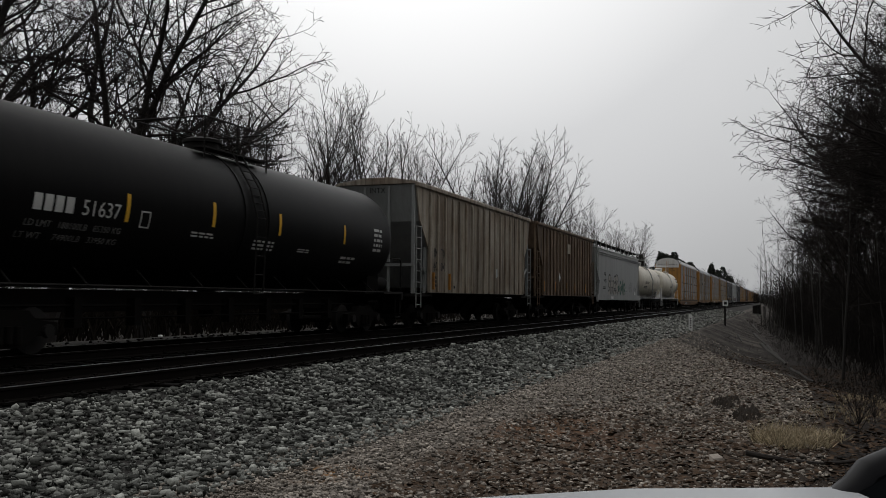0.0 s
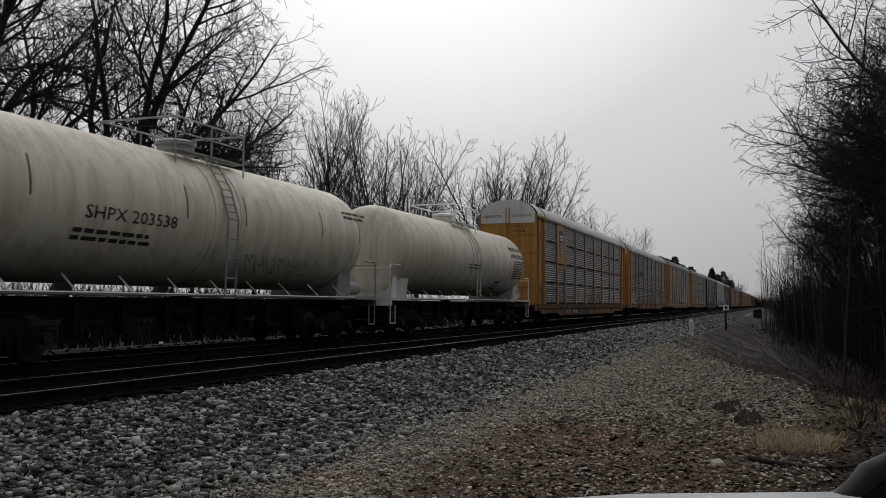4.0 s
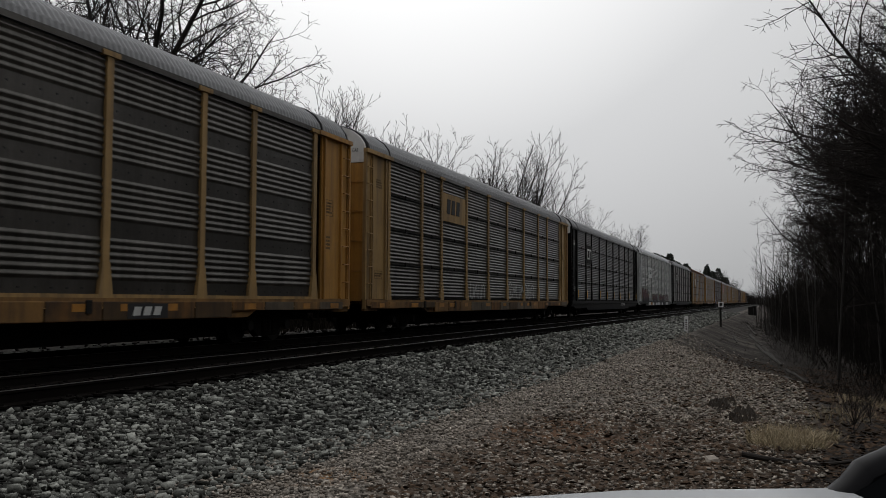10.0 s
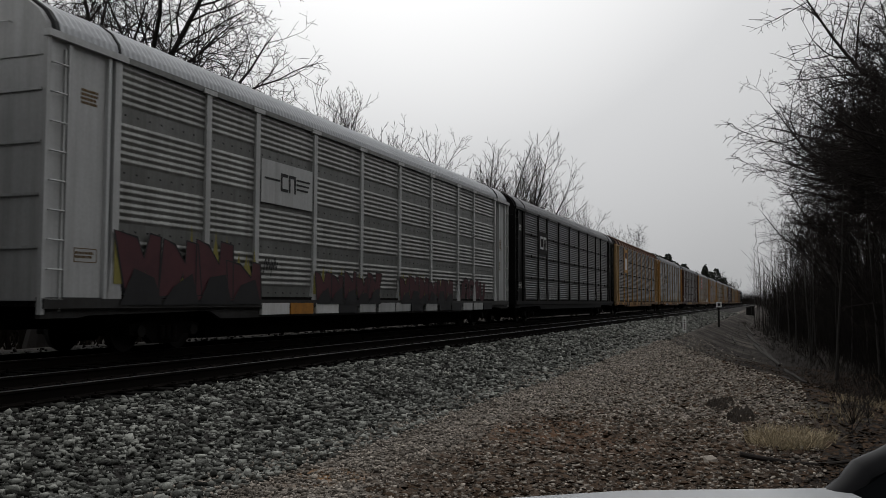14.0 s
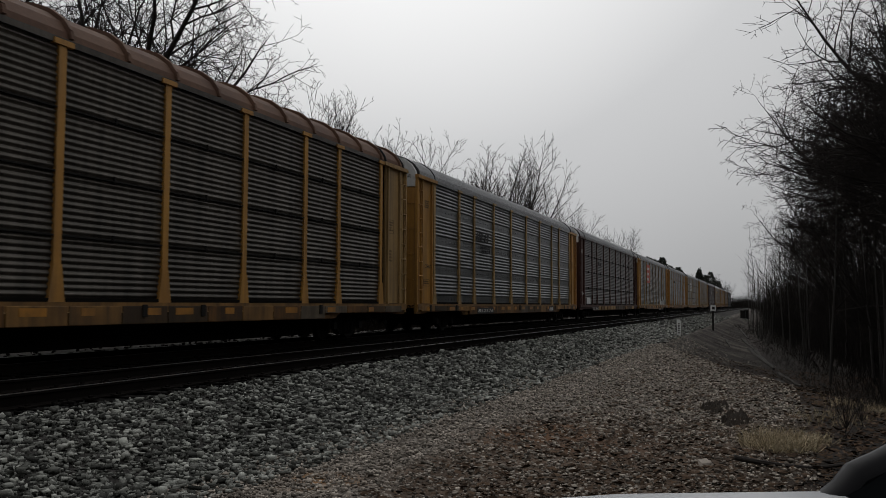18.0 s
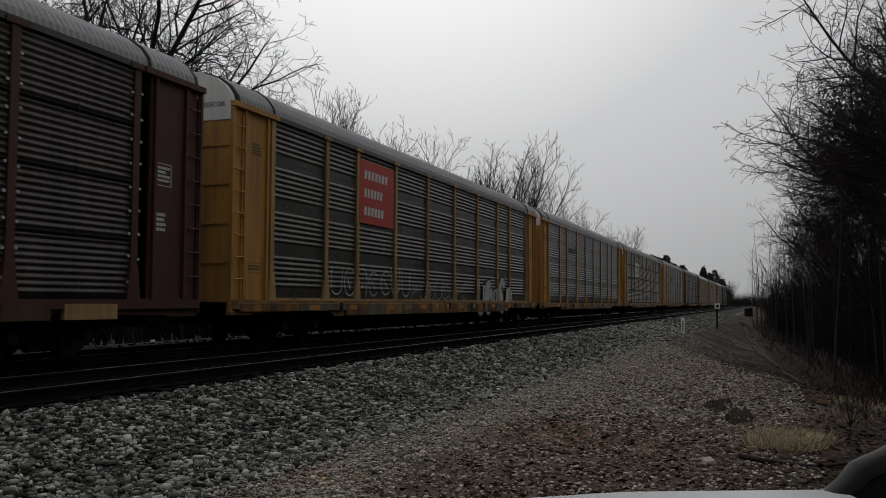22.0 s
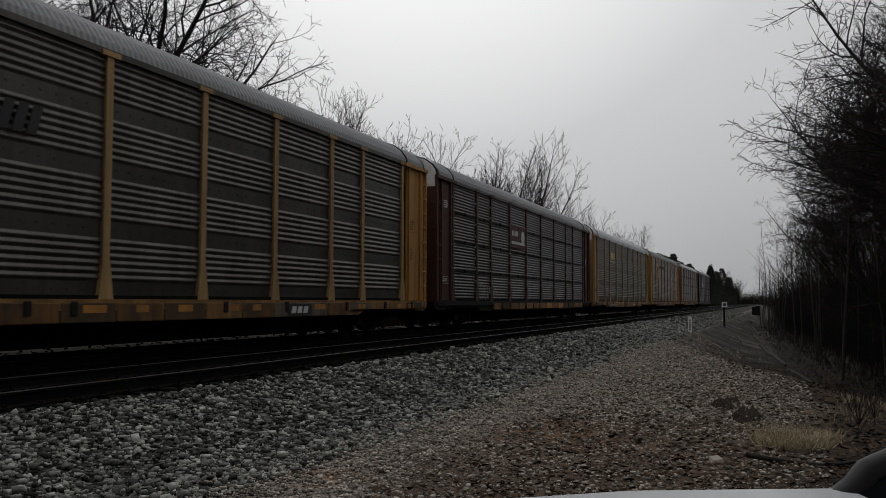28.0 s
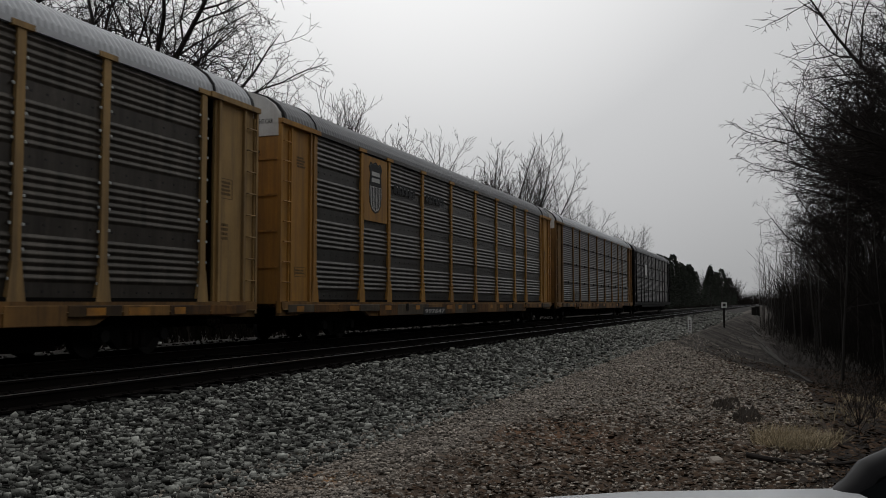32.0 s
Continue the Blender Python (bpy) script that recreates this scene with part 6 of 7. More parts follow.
def motions():
    """The whole train rolls past, slowing a little; its wheels turn."""
    roll = [(f / FPS, math.degrees((train_place(0) - train_place(f / FPS)) / 0.42)) for f in range(frame(32.0))]
    for w in WHEELSETS:
        at = tuple(w.location)
        walk(w, [(t, pose(*at, 0, -a, 0)) for t, a in roll])
    for ob, off in WAGONS:
        walk(ob, [(t, pose(train_place(t) + off, YF, 0)) for t in (0, 4, 8, 12, 16, 20, 24, 28, 32)])


# ---- ground ----
def wood_edge(x):
    return min(-4.6 + 0.068 * x, 2.4)


def crest(x):
    """Where the level strip breaks off into the ditch."""
    return min(-4.53 + 0.233 * x, 4.6)


def ground_height(x, y):
    """Track bed, its shoulder, the level strip beside it and the ditch under the trees."""
    if y > 17.6:
        z = -0.55 - 0.25 * min((y - 17.6) / 3.0, 1.0)
    elif y > 7.35:
        z = -0.2
    elif y > 5.6:
        z = -0.2 - 0.42 * ((7.35 - y) / 1.75) ** 0.9
    else:
        z = -0.62
    if y < 5.6 and x > 8:
        k = min((x - 8) / 22.0, 1.0)
        d = max(0.0, crest(x) - y)
        z -= k * 1.75 * d * d / (d * d + 7.0)
    if y < -9:
        z += min((-9 - y) * 0.02, 0.5)
    r = noise.noise((x * 0.35, y * 0.35, 3.1)) * 0.07 + noise.noise((x * 1.7, y * 1.7, 9.1)) * 0.025
    return z + r * (0.25 if y > 7.0 and y < 18 else 1.0)


def build_ground():
    xs = [-1500, -700, -300, -120, -60, -30, -15, -8] + [-4 + 0.45 * i for i in range(110)] + [46 + 1.5 * i for i in range(40)] + [110 + 12 * i for i in range(20)] + [400, 600, 900, 1500, 2500]
    ys = [-1500, -600, -250, -100, -60, -40, -30, -24] + [-20 + 0.8 * i for i in range(18)] + [-5.5 + 0.3 * i for i in range(45)] + [8.2, 9.0, 10, 11, 12, 13, 14, 15, 16, 17, 17.6, 18.2, 19, 20.6, 24, 30, 40, 60, 100, 250, 600, 1500]
    s = Shape()
    n = len(ys)
    s.v = [(x, y, ground_height(x, y)) for x in xs for y in ys]
    s.f = [(i * n + j, (i + 1) * n + j, (i + 1) * n + j + 1, i * n + j + 1) for i in range(len(xs) - 1) for j in range(n - 1)]
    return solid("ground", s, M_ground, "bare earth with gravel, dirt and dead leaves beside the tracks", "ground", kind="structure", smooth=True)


build_ground()


# ---- tracks ----
RAIL = [(-0.07, -0.18), (0.07, -0.18), (0.07, -0.165), (0.012, -0.14), (0.012, -0.045), (0.036, -0.03), (0.036, -0.004), (-0.036, -0.004), (-0.036, -0.03), (-0.012, -0.045), (-0.012, -0.14), (-0.07, -0.165)]


def build_track(yc, near):
    root = tagged(new("railway_track"), "railway track of steel rails on dark timber sleepers", "railway track", "tracks", "structure")
    for sd in (-1, 1):
        y = yc + 0.7525 * sd
        rl = part("rail", Shape().slab([(y + a, b) for a, b in RAIL], -800, 1500), M_rail, root)
        part("rail_head", Shape().box(-800, 1500, y - 0.033, y + 0.033, -0.006, 0.0), M_railtop if near else M_rail_shaded, rl, "worn running surface")
    tie = shared("sleeper", lambda: Shape().box(-0.115, 0.115, -1.3, 1.3, -0.36, -0.175, 0.012))
    rng = random.Random(int(yc * 10))
    rest = Shape()
    i = 0
    x = -40.0
    while x < 420:
        if near and 2 < x < 75 or not near and 10 < x < 40:
            t = part("sleeper", tie, M_tie, root)
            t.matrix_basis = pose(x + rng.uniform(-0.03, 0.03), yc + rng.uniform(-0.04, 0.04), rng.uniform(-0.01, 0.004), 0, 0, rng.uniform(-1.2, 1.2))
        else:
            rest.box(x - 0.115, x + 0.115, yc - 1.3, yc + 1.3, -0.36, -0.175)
        x += 0.52
    tagged(part("far_sleepers", rest, M_tie, root), kind="stuff")
    if near:
        for k in range(int(70 / 0.52)):
            for sd in (-1, 1):
                pl = part("tie_plate", shared("tie_plate", lambda: Shape().box(-0.09, 0.09, -0.16, 0.16, -0.18, -0.155).box(-0.03, 0.03, -0.12, -0.085, -0.155, -0.13).box(-0.03, 0.03, 0.085, 0.12, -0.155, -0.13)), M_rail, root)
                pl.location = (2.04 + k * 0.52, yc + 0.7525 * sd, 0.002)


# ---- stones ----
def scatter_stones(name, count, place, size, mat, label, seed):
    """Loose broken stone as one heap: blocks with every corner knocked about."""
    rng = np.random.default_rng(seed)
    xs, ys = place(rng, count)
    n = len(xs)
    cube = np.array([(-1, -1, -1), (1, -1, -1), (1, 1, -1), (-1, 1, -1), (-1, -1, 1), (1, -1, 1), (1, 1, 1), (-1, 1, 1)]) * 0.62
    fac = np.array([(0, 2, 1), (0, 3, 2), (4, 5, 6), (4, 6, 7), (0, 1, 5), (0, 5, 4), (1, 2, 6), (1, 6, 5), (2, 3, 7), (2, 7, 6), (3, 0, 4), (3, 4, 7)])
    r = rng.uniform(*size, n) * rng.uniform(0.7, 1.25, n) * np.clip(0.85 + 0.012 * xs, 0.95, 1.5)
    v = cube[None] * rng.uniform(0.45, 1.4, (n, 8, 3)) * (rng.uniform((0.8, 0.55, 0.3), (1.7, 1.1, 0.75), (n, 3)))[:, None, :]
    a, tl = rng.uniform(0, 6.28, n), rng.normal(0, 0.8, n)
    ca, sa, ct, st = np.cos(a), np.sin(a), np.cos(tl), np.sin(tl)
    o = np.zeros(n)
    m = np.stack([np.stack([ca, -sa * ct, sa * st], 1), np.stack([sa, ca * ct, -ca * st], 1), np.stack([o, st, ct], 1)], 1)
    v = np.einsum("nij,nkj->nki", m, v) * r[:, None, None]
    z = np.array([ground_height(x, y) for x, y in zip(xs, ys)])
    v += np.stack([xs, ys, z + r * rng.uniform(-0.35, 1.0, n)], 1)[:, None, :]
    f = (fac[None] + 8 * np.arange(n)[:, None, None]).reshape(-1, 3)
    me = bpy.data.meshes.new(name)
    me.vertices.add(n * 8)
    me.vertices.foreach_set("co", v.ravel())
    me.loops.add(len(f) * 3)
    me.loops.foreach_set("vertex_index", f.ravel().astype(np.int32))
    me.polygons.add(len(f))
    me.polygons.foreach_set("loop_start", np.arange(0, len(f) * 3, 3, dtype=np.int32))
    me.update()
    me.materials.append(None)
    ob = part(name, me, mat, None)
    return tagged(ob, label, "gravel", kind="stuff")


def shoulder(rng, n):
    d = rng.uniform(0, 1, n) ** 2.0
    return 3.5 + 60 * d, rng.uniform(4.4, 7.62, n)


def strip(rng, n):
    d = rng.uniform(0, 1, n) ** 1.8
    x = 4.5 + 45 * d
    y = 5.0 - rng.uniform(0, 1, n) ** 1.2 * (5.4 + x * 0.01)
    keep = (rng.uniform(0, 1, n) < 0.6) | (x > 12.5 - rng.uniform(0, 1.5, n)) | (y > 3.4 + rng.uniform(-0.5, 0.5, n))
    keep &= y > np.minimum(-4.53 + 0.233 * x, 4.6) - rng.exponential(1.0, n) * np.where(rng.uniform(0, 1, n) < 0.5, 0.25, 1.0)
    return x[keep], y[keep]


def far_strip(rng, n):
    x = 42 + 100 * rng.uniform(0, 1, n) ** 1.3
    return x, rng.uniform(4.2, 7.5, n)


def cribs(rng, n):
    d = rng.uniform(0, 1, n) ** 1.6
    return 4 + 70 * d, rng.uniform(7.5, 17.0, n)


scatter_stones("ballast_stones", 44000, shoulder, (0.022, 0.05), M_stone, "grey broken ballast stones on the track shoulder", 11)
scatter_stones("loose_gravel", 85000, strip, (0.011, 0.028), M_gravel, "small loose gravel trodden into the dirt", 12)
scatter_stones("far_gravel", 9000, far_strip, (0.03, 0.055), M_stone, "coarser gravel farther along the line", 14)
# ballast takes the sleepers' near-black, so the bed's shade is in its colour
scatter_stones("track_ballast", 6000, cribs, (0.03, 0.055), M_tie, "near-black ballast between the sleepers", 13)


def litter(name, count, seed):
    """Dead leaves and bits of bark pressed into the dirt."""
    rng = np.random.default_rng(seed)
    s = Shape()
    for _ in range(count):
        x = 6 + 40 * rng.uniform() ** 1.6
        y = 3.4 - rng.uniform() ** 0.7 * (6.0 + 0.05 * x)
        z = ground_height(x, y) + rng.uniform(0.004, 0.02)
        a, r0, t = rng.uniform(0, 6.28), rng.uniform(0.02, 0.06), rng.uniform(-0.5, 0.5)
        c, d = math.cos(a) * r0, math.sin(a) * r0
        s.add([(x - c, y - d, z), (x + d * 0.5, y - c * 0.5, z + t * r0), (x + c, y + d, z + r0 * 0.3), (x - d * 0.5, y + c * 0.5, z - t * r0 * 0.5)], [(0, 1, 2, 3)])
    return solid(name, s, M_leaf, "dead leaves and bark scraps on the dirt", "leaf litter", kind="stuff")


litter("leaf_litter", 30000, 31)


# ---- bare trees ----
class Twigs:
    """Gathers tapered three-sided twigs and turns them into one mesh at once."""

    def __init__(self):
        self.a, self.b, self.r = [], [], []

    def add(self, a, b, r0, r1):
        self.a.append(tuple(a))
        self.b.append(tuple(b))
        self.r.append((r0, r1))

    def made(self, name):
        a, b, r = np.array(self.a), np.array(self.b), np.array(self.r)
        n = len(a)
        d = b - a
        d /= np.maximum(np.linalg.norm(d, axis=1, keepdims=True), 1e-6)
        ref = np.where(np.abs(d[:, 2:3]) < 0.8, np.array([[0, 0, 1.0]]), np.array([[1.0, 0, 0]]))
        u = np.cross(d, ref)
        u /= np.linalg.norm(u, axis=1, keepdims=True)
        w = np.cross(d, u)
        v = np.empty((n, 6, 3))
        for k in range(3):
            q = u * math.cos(k * 2.0944) + w * math.sin(k * 2.0944)
            v[:, k] = a + q * r[:, :1]
            v[:, 3 + k] = b + q * r[:, 1:]
        f = np.array([(0, 1, 4, 3), (1, 2, 5, 4), (2, 0, 3, 5)])[None] + 6 * np.arange(n)[:, None, None]
        me = bpy.data.meshes.new(name)
        me.vertices.add(n * 6)
        me.vertices.foreach_set("co", v.ravel())
        me.loops.add(n * 12)
        me.loops.foreach_set("vertex_index", f.ravel().astype(np.int32))
        me.polygons.add(n * 3)
        me.polygons.foreach_set("loop_start", np.arange(0, n * 12, 4, dtype=np.int32))
        me.update()
        me.materials.append(None)
        return me


def heading(az, el):
    return Vector((math.cos(radians(az)) * math.cos(radians(el)), math.sin(radians(az)) * math.cos(radians(el)), math.sin(radians(el))))


def grow(seed, stem, limbs, gaps=(0.8, 0.5, 0.34, 0.26), ratio=(0.6, 0.62, 0.68, 0.7), spread=(45, 75), up=0.1, wob=0.11, rmin=0.006, curl=0.35, start=0.18, levels=4, taper=0.25):
    """A bare tree: a stem, limbs (height up the stem, compass angle, rise, length, girth), and on them branches, twigs and spurs.
    Side shoots shorten towards the tip of what bears them, so each limb ends in a fan."""
    rng = random.Random(seed)
    wood, fine = Shape(), Twigs()

    def shoot(p, d, length, r, level):
        n = max(2, min(9, int(length / (0.8 if level < 3 else 0.4)) + 1))
        bend = Vector((rng.gauss(0, 1), rng.gauss(0, 1), rng.gauss(0, 0.6))) * curl
        pts, dirs = [p], []
        for i in range(n):
            w = wob * (1.0 if level < 2 else 1.5)
            d = (d + bend / n + Vector((rng.gauss(0, w), rng.gauss(0, w), rng.gauss(0, w) + up * (1.0 if level > 1 else 0.35)))).normalized()
            p = p + d * (length / n)
            pts.append(p)
            dirs.append(d)
        rad = [max(r * (1 - i / n) ** 0.72, rmin * (1.0 if i < n else 0.7)) for i in range(n + 1)]
        if level == 1 and r > 0.035:
            wood.tube(pts, rad, 6)
        else:
            for i in range(n):
                fine.add(pts[i], pts[i + 1], rad[i], rad[i + 1])
        if level > levels:
            return
        kids = int(length * (1 - start) / gaps[level - 1] + rng.random())
        turn = rng.uniform(0, 6.28)
        for i in range(kids):
            u = start + (1 - start) * (i + rng.uniform(0.1, 0.9)) / kids
            j = min(int(u * n), n - 1)
            ll = length * ratio[level - 1] * (1.08 - 0.8 * u) * rng.uniform(0.55, 1.2)
            if ll < 0.14:
                continue
            ax = dirs[j]
            side = ax.orthogonal().normalized()
            turn += 2.4 + rng.gauss(0, 0.5)
            side.rotate(Matrix.Rotation(turn, 3, ax))
            ang = radians(rng.uniform(*spread))
            shoot(pts[j].lerp(pts[j + 1], u * n - j), ax * math.cos(ang) + side * math.sin(ang), ll, max(min(r * (1 - u) ** 0.72 * 0.75, 0.0125 * ll), rmin), level + 1)

    top, sr, slant = stem
    foot = Vector((0, 0, -0.4))
    pts = [foot]
    for i in range(5):
        u = (i + 1) / 5
        pts.append(Vector((slant[0] * top * u ** 1.3 + rng.gauss(0, 0.06), slant[1] * top * u ** 1.3 + rng.gauss(0, 0.06), top * u)))
    wood.tube(pts, [sr * 1.3] + [sr * (1 - taper * i / 5) for i in range(1, 6)], 9)
    for hz, az, el, ln, rr in limbs:
        u = max(0.0, min(hz / top, 1.0)) * 5
        j = min(int(u), 4)
        shoot(pts[j].lerp(pts[j + 1], u - j), heading(az, el), ln, rr, 1)
    return wood.made("trunk", True), fine.made("crown")


TREES = {}


def plant(kind, x, y, turn=0.0, scale=1.0, label="bare leafless tree with dark bark", name="bare_tree"):
    if kind not in TREES:
        TREES[kind] = grow(**KINDS[kind])
    root = thing(name, Matrix.Translation((x, y, ground_height(x, y))) @ pose(0, 0, 0, 0, 0, turn) @ Matrix.Scale(scale, 4), label, "tree", "bare trees")
    part("trunk", TREES[kind][0], M_bark_pale if kind in ("pole", "slim", "slim2") else M_bark, root)
    part("crown", TREES[kind][1], M_twig, root)
    return root


def fan(seed, n, length, rise=(52, 84), low=0.3, girth=0.10):
    """Stems that rise together from near the ground."""
    rng = random.Random(seed)
    return [(rng.uniform(low, low + 2.0), i * 360 / n + rng.uniform(-25, 25), rng.uniform(*rise), length * rng.uniform(0.8, 1.06), girth * rng.uniform(0.75, 1.1)) for i in range(n)]


def whorl(seed, n, z0, z1, length, rise=(20, 55), girth=0.05):
    """Side limbs up a single upright stem, shorter towards its top, and its leader."""
    rng = random.Random(seed)
    out = [(z0 + (z1 - z0) * (i + rng.random()) / n, i * 137 + rng.uniform(-30, 30), rng.uniform(*rise), length * (1.1 - 0.75 * i / n) * rng.uniform(0.7, 1.15), girth * (1.1 - 0.6 * i / n)) for i in range(n)]
    return out + [(z1, 0, 85, length * 0.7, girth)]


FARG = dict(gaps=(0.6, 0.48, 0.4, 0.4), ratio=(0.46, 0.58, 0.66, 0.5), rmin=0.0105, spread=(26, 50), up=0.09, wob=0.04, curl=0.15, levels=3, start=0.14)
KINDS = {
    # old spreading trees behind the train: long limbs that sweep low out to one side
    "broad": dict(seed=3, stem=(5.5, 0.36, (0.30, -0.24)), spread=(35, 68), up=0.05, curl=0.55, rmin=0.0078, gaps=(0.48, 0.34, 0.28, 0.26), levels=4, limbs=[
        (3.2, -60, 26, 7.5, 0.11), (4.6, -38, 16, 9.0, 0.13), (5.0, -55, 30, 9.5, 0.15), (5.5, -34, 40, 9.5, 0.14), (5.5, -75, 52, 9.5, 0.14), (5.2, 10, 36, 8.0, 0.12),
        (5.5, 70, 62, 9.5, 0.14), (4.4, 140, 45, 8.0, 0.13), (5.5, -130, 60, 8.5, 0.13), (5.3, -48, 62, 10.5, 0.15), (5.0, -20, 8, 7.0, 0.10), (4.0, -75, 12, 6.5, 0.09)]),
    "broad2": dict(seed=8, stem=(4.5, 0.30, (0.02, 0.02)), spread=(35, 68), up=0.07, curl=0.45, rmin=0.0078, gaps=(0.5, 0.36, 0.3, 0.28), levels=4, limbs=[
        (3.6, -50, 55, 9.0, 0.13), (4.5, -45, 72, 12.0, 0.18), (4.5, 120, 74, 12.0, 0.18), (4.3, -100, 50, 8.5, 0.13), (4.0, 20, 50, 8.5, 0.13), (4.2, 200, 48, 8.5, 0.13), (4.5, -10, 64, 10.0, 0.15)]),
    "vase": dict(seed=5, stem=(3.0, 0.16, (0, 0)), limbs=fan(5, 7, 11.0, (58, 84), 1.6, 0.085), **FARG),
    "vase2": dict(seed=6, stem=(3.5, 0.16, (0, 0)), limbs=fan(6, 6, 11.0, (54, 82), 2.0, 0.085), **FARG),
    "round": dict(seed=12, stem=(2.5, 0.24, (0, 0)), limbs=fan(12, 13, 12.0, (48, 85), 0.6, 0.11), **FARG),
    "round2": dict(seed=14, stem=(2.5, 0.22, (0, 0)), limbs=fan(14, 12, 12.0, (48, 85), 0.6, 0.11), **FARG),
    "slim": dict(seed=21, stem=(12.0, 0.12, (0.02, 0.01)), limbs=whorl(21, 16, 3.0, 12.0, 3.8), gaps=(0.4, 0.34, 0.34, 0.4), rmin=0.009, levels=3, spread=(35, 62), taper=0.85),
    "slim2": dict(seed=27, stem=(10.5, 0.10, (-0.02, 0.03)), limbs=whorl(27, 15, 2.4, 10.5, 3.4), gaps=(0.4, 0.34, 0.34, 0.4), rmin=0.009, levels=3, spread=(35, 62), taper=0.85),
    "pole": dict(seed=51, stem=(11.5, 0.06, (0.05, 0.03)), limbs=whorl(51, 12, 3.0, 11.5, 2.2, (25, 60), 0.03), gaps=(0.45, 0.4, 0.5, 0.5), rmin=0.008, levels=2, taper=0.85),
    # trees at the wood's edge that reach out over the ditch for light
    "arch": dict(seed=33, stem=(5.0, 0.24, (-0.03, 0.10)), spread=(35, 72), up=0.09, curl=0.7, rmin=0.0078, gaps=(0.42, 0.31, 0.27, 0.26), levels=4, limbs=[
        (2.2, 84, 22, 6.2, 0.085), (3.0, 115, 26, 6.6, 0.09), (3.6, 68, 34, 6.8, 0.10), (4.2, 98, 40, 7.4, 0.11), (4.8, 130, 42, 7.5, 0.11), (5.0, 82, 46, 8.2, 0.12),
        (5.0, 105, 62, 9.5, 0.13), (5.0, 40, 56, 8.0, 0.12), (5.0, 190, 62, 8.0, 0.11), (5.0, 88, 78, 10.5, 0.13), (5.0, 70, 68, 10.5, 0.13), (5.0, 122, 60, 10.0, 0.13), (4.8, 95, 54, 9.5, 0.12)]),
    "arch2": dict(seed=39, stem=(4.5, 0.22, (0.03, 0.10)), spread=(35, 72), up=0.09, curl=0.7, rmin=0.0078, gaps=(0.44, 0.33, 0.29, 0.27), levels=4, limbs=[
        (2.4, 120, 20, 5.4, 0.075), (3.2, 75, 30, 6.4, 0.09), (3.9, 100, 40, 6.8, 0.10), (4.5, 60, 42, 7.4, 0.11), (4.5, 120, 50, 8.0, 0.12), (4.5, 88, 62, 9.5, 0.13), (4.5, 150, 72, 9.0, 0.12), (4.5, 10, 62, 8.0, 0.11), (4.5, 250, 66, 8.0, 0.11), (4.5, 100, 74, 11.0, 0.13), (4.5, 70, 56, 9.5, 0.12)]),
    "shrub": dict(seed=44, stem=(0.4, 0.03, (0, 0)), limbs=fan(44, 14, 2.4, (48, 84), 0.0, 0.014), gaps=(0.22, 0.2, 0.3, 0.3), ratio=(0.4, 0.5, 0.5, 0.5), rmin=0.0035, levels=2, spread=(25, 50)),
}
# behind the tracks
for k, x, y, a, s in (("broad", 23.0, 22.5, -22, 1.0), ("broad2", 21.0, 23.5, 30, 1.1), ("broad", 33.0, 26.5, 12, 0.82), ("vase", 36.0, 27.5, 80, 0.9), ("vase2", 40.0, 29.0, 200, 0.9),
                      ("vase2", 44.5, 28.0, 40, 1.0), ("vase", 49.5, 28.5, 300, 1.05), ("vase2", 55.0, 27.5, 10, 1.16), ("vase", 60.0, 27.0, 70, 1.2), ("vase2", 65.5, 27.5, 130, 1.14), ("vase", 71.5, 29.0, 20, 1.05),
                      ("round", 90.0, 27.0, 30, 1.42), ("round2", 98.0, 27.0, 110, 1.38), ("vase", 122.0, 27.0, 0, 1.15), ("vase2", 128.0, 27.0, 100, 1.1),
                      ("vase", 154.0, 27.0, 60, 1.2), ("vase2", 172.0, 28.0, 150, 1.2), ("vase", 186.0, 28.0, 250, 1.2)):
    plant(k, x, y, a, s)
# the wood on the near side
wr = random.Random(77)
for k, x, y, a, s in (("arch", 31.5, -8.8, -6, 1.1), ("arch2", 38.0, -9.4, 6, 1.22), ("arch", 46.0, -9.6, -14, 1.25), ("arch2", 57.0, -8.6, 0, 1.2), ("arch2", 78.0, -7.5, 20, 1.0), ("arch2", 98.0, -6.5, 0, 1.0)):
    plant(k, x, y, a, s)
for i in range(34):
    x = 30 + 115 * (i / 34) ** 1.3 + wr.uniform(-2, 2)
    y = -6.0 - wr.random() ** 1.2 * (5 + x * 0.12)
    plant(wr.choice(("slim", "slim2")), x, y, wr.uniform(0, 360), wr.uniform(0.8, 1.15), "slender bare tree in the trackside wood")
for i in range(120):
    x = 28 + 130 * (i / 120) ** 1.4 + wr.uniform(-2, 2)
    y = wood_edge(x) - 0.6 - wr.random() ** 1.2 * (3 + x * 0.10)
    plant("pole", x, y, wr.uniform(0, 360), wr.uniform(0.5, 0.95), "thin grey sapling stem in the trackside wood", "sapling")
for i in range(14):
    x = 150 + i * 22 + wr.uniform(-6, 6)
    plant(wr.choice(("slim", "slim2", "slim")), x, -4.0 - wr.random() * 8, wr.uniform(0, 360), wr.uniform(0.8, 1.05), "slender bare tree in the trackside wood")


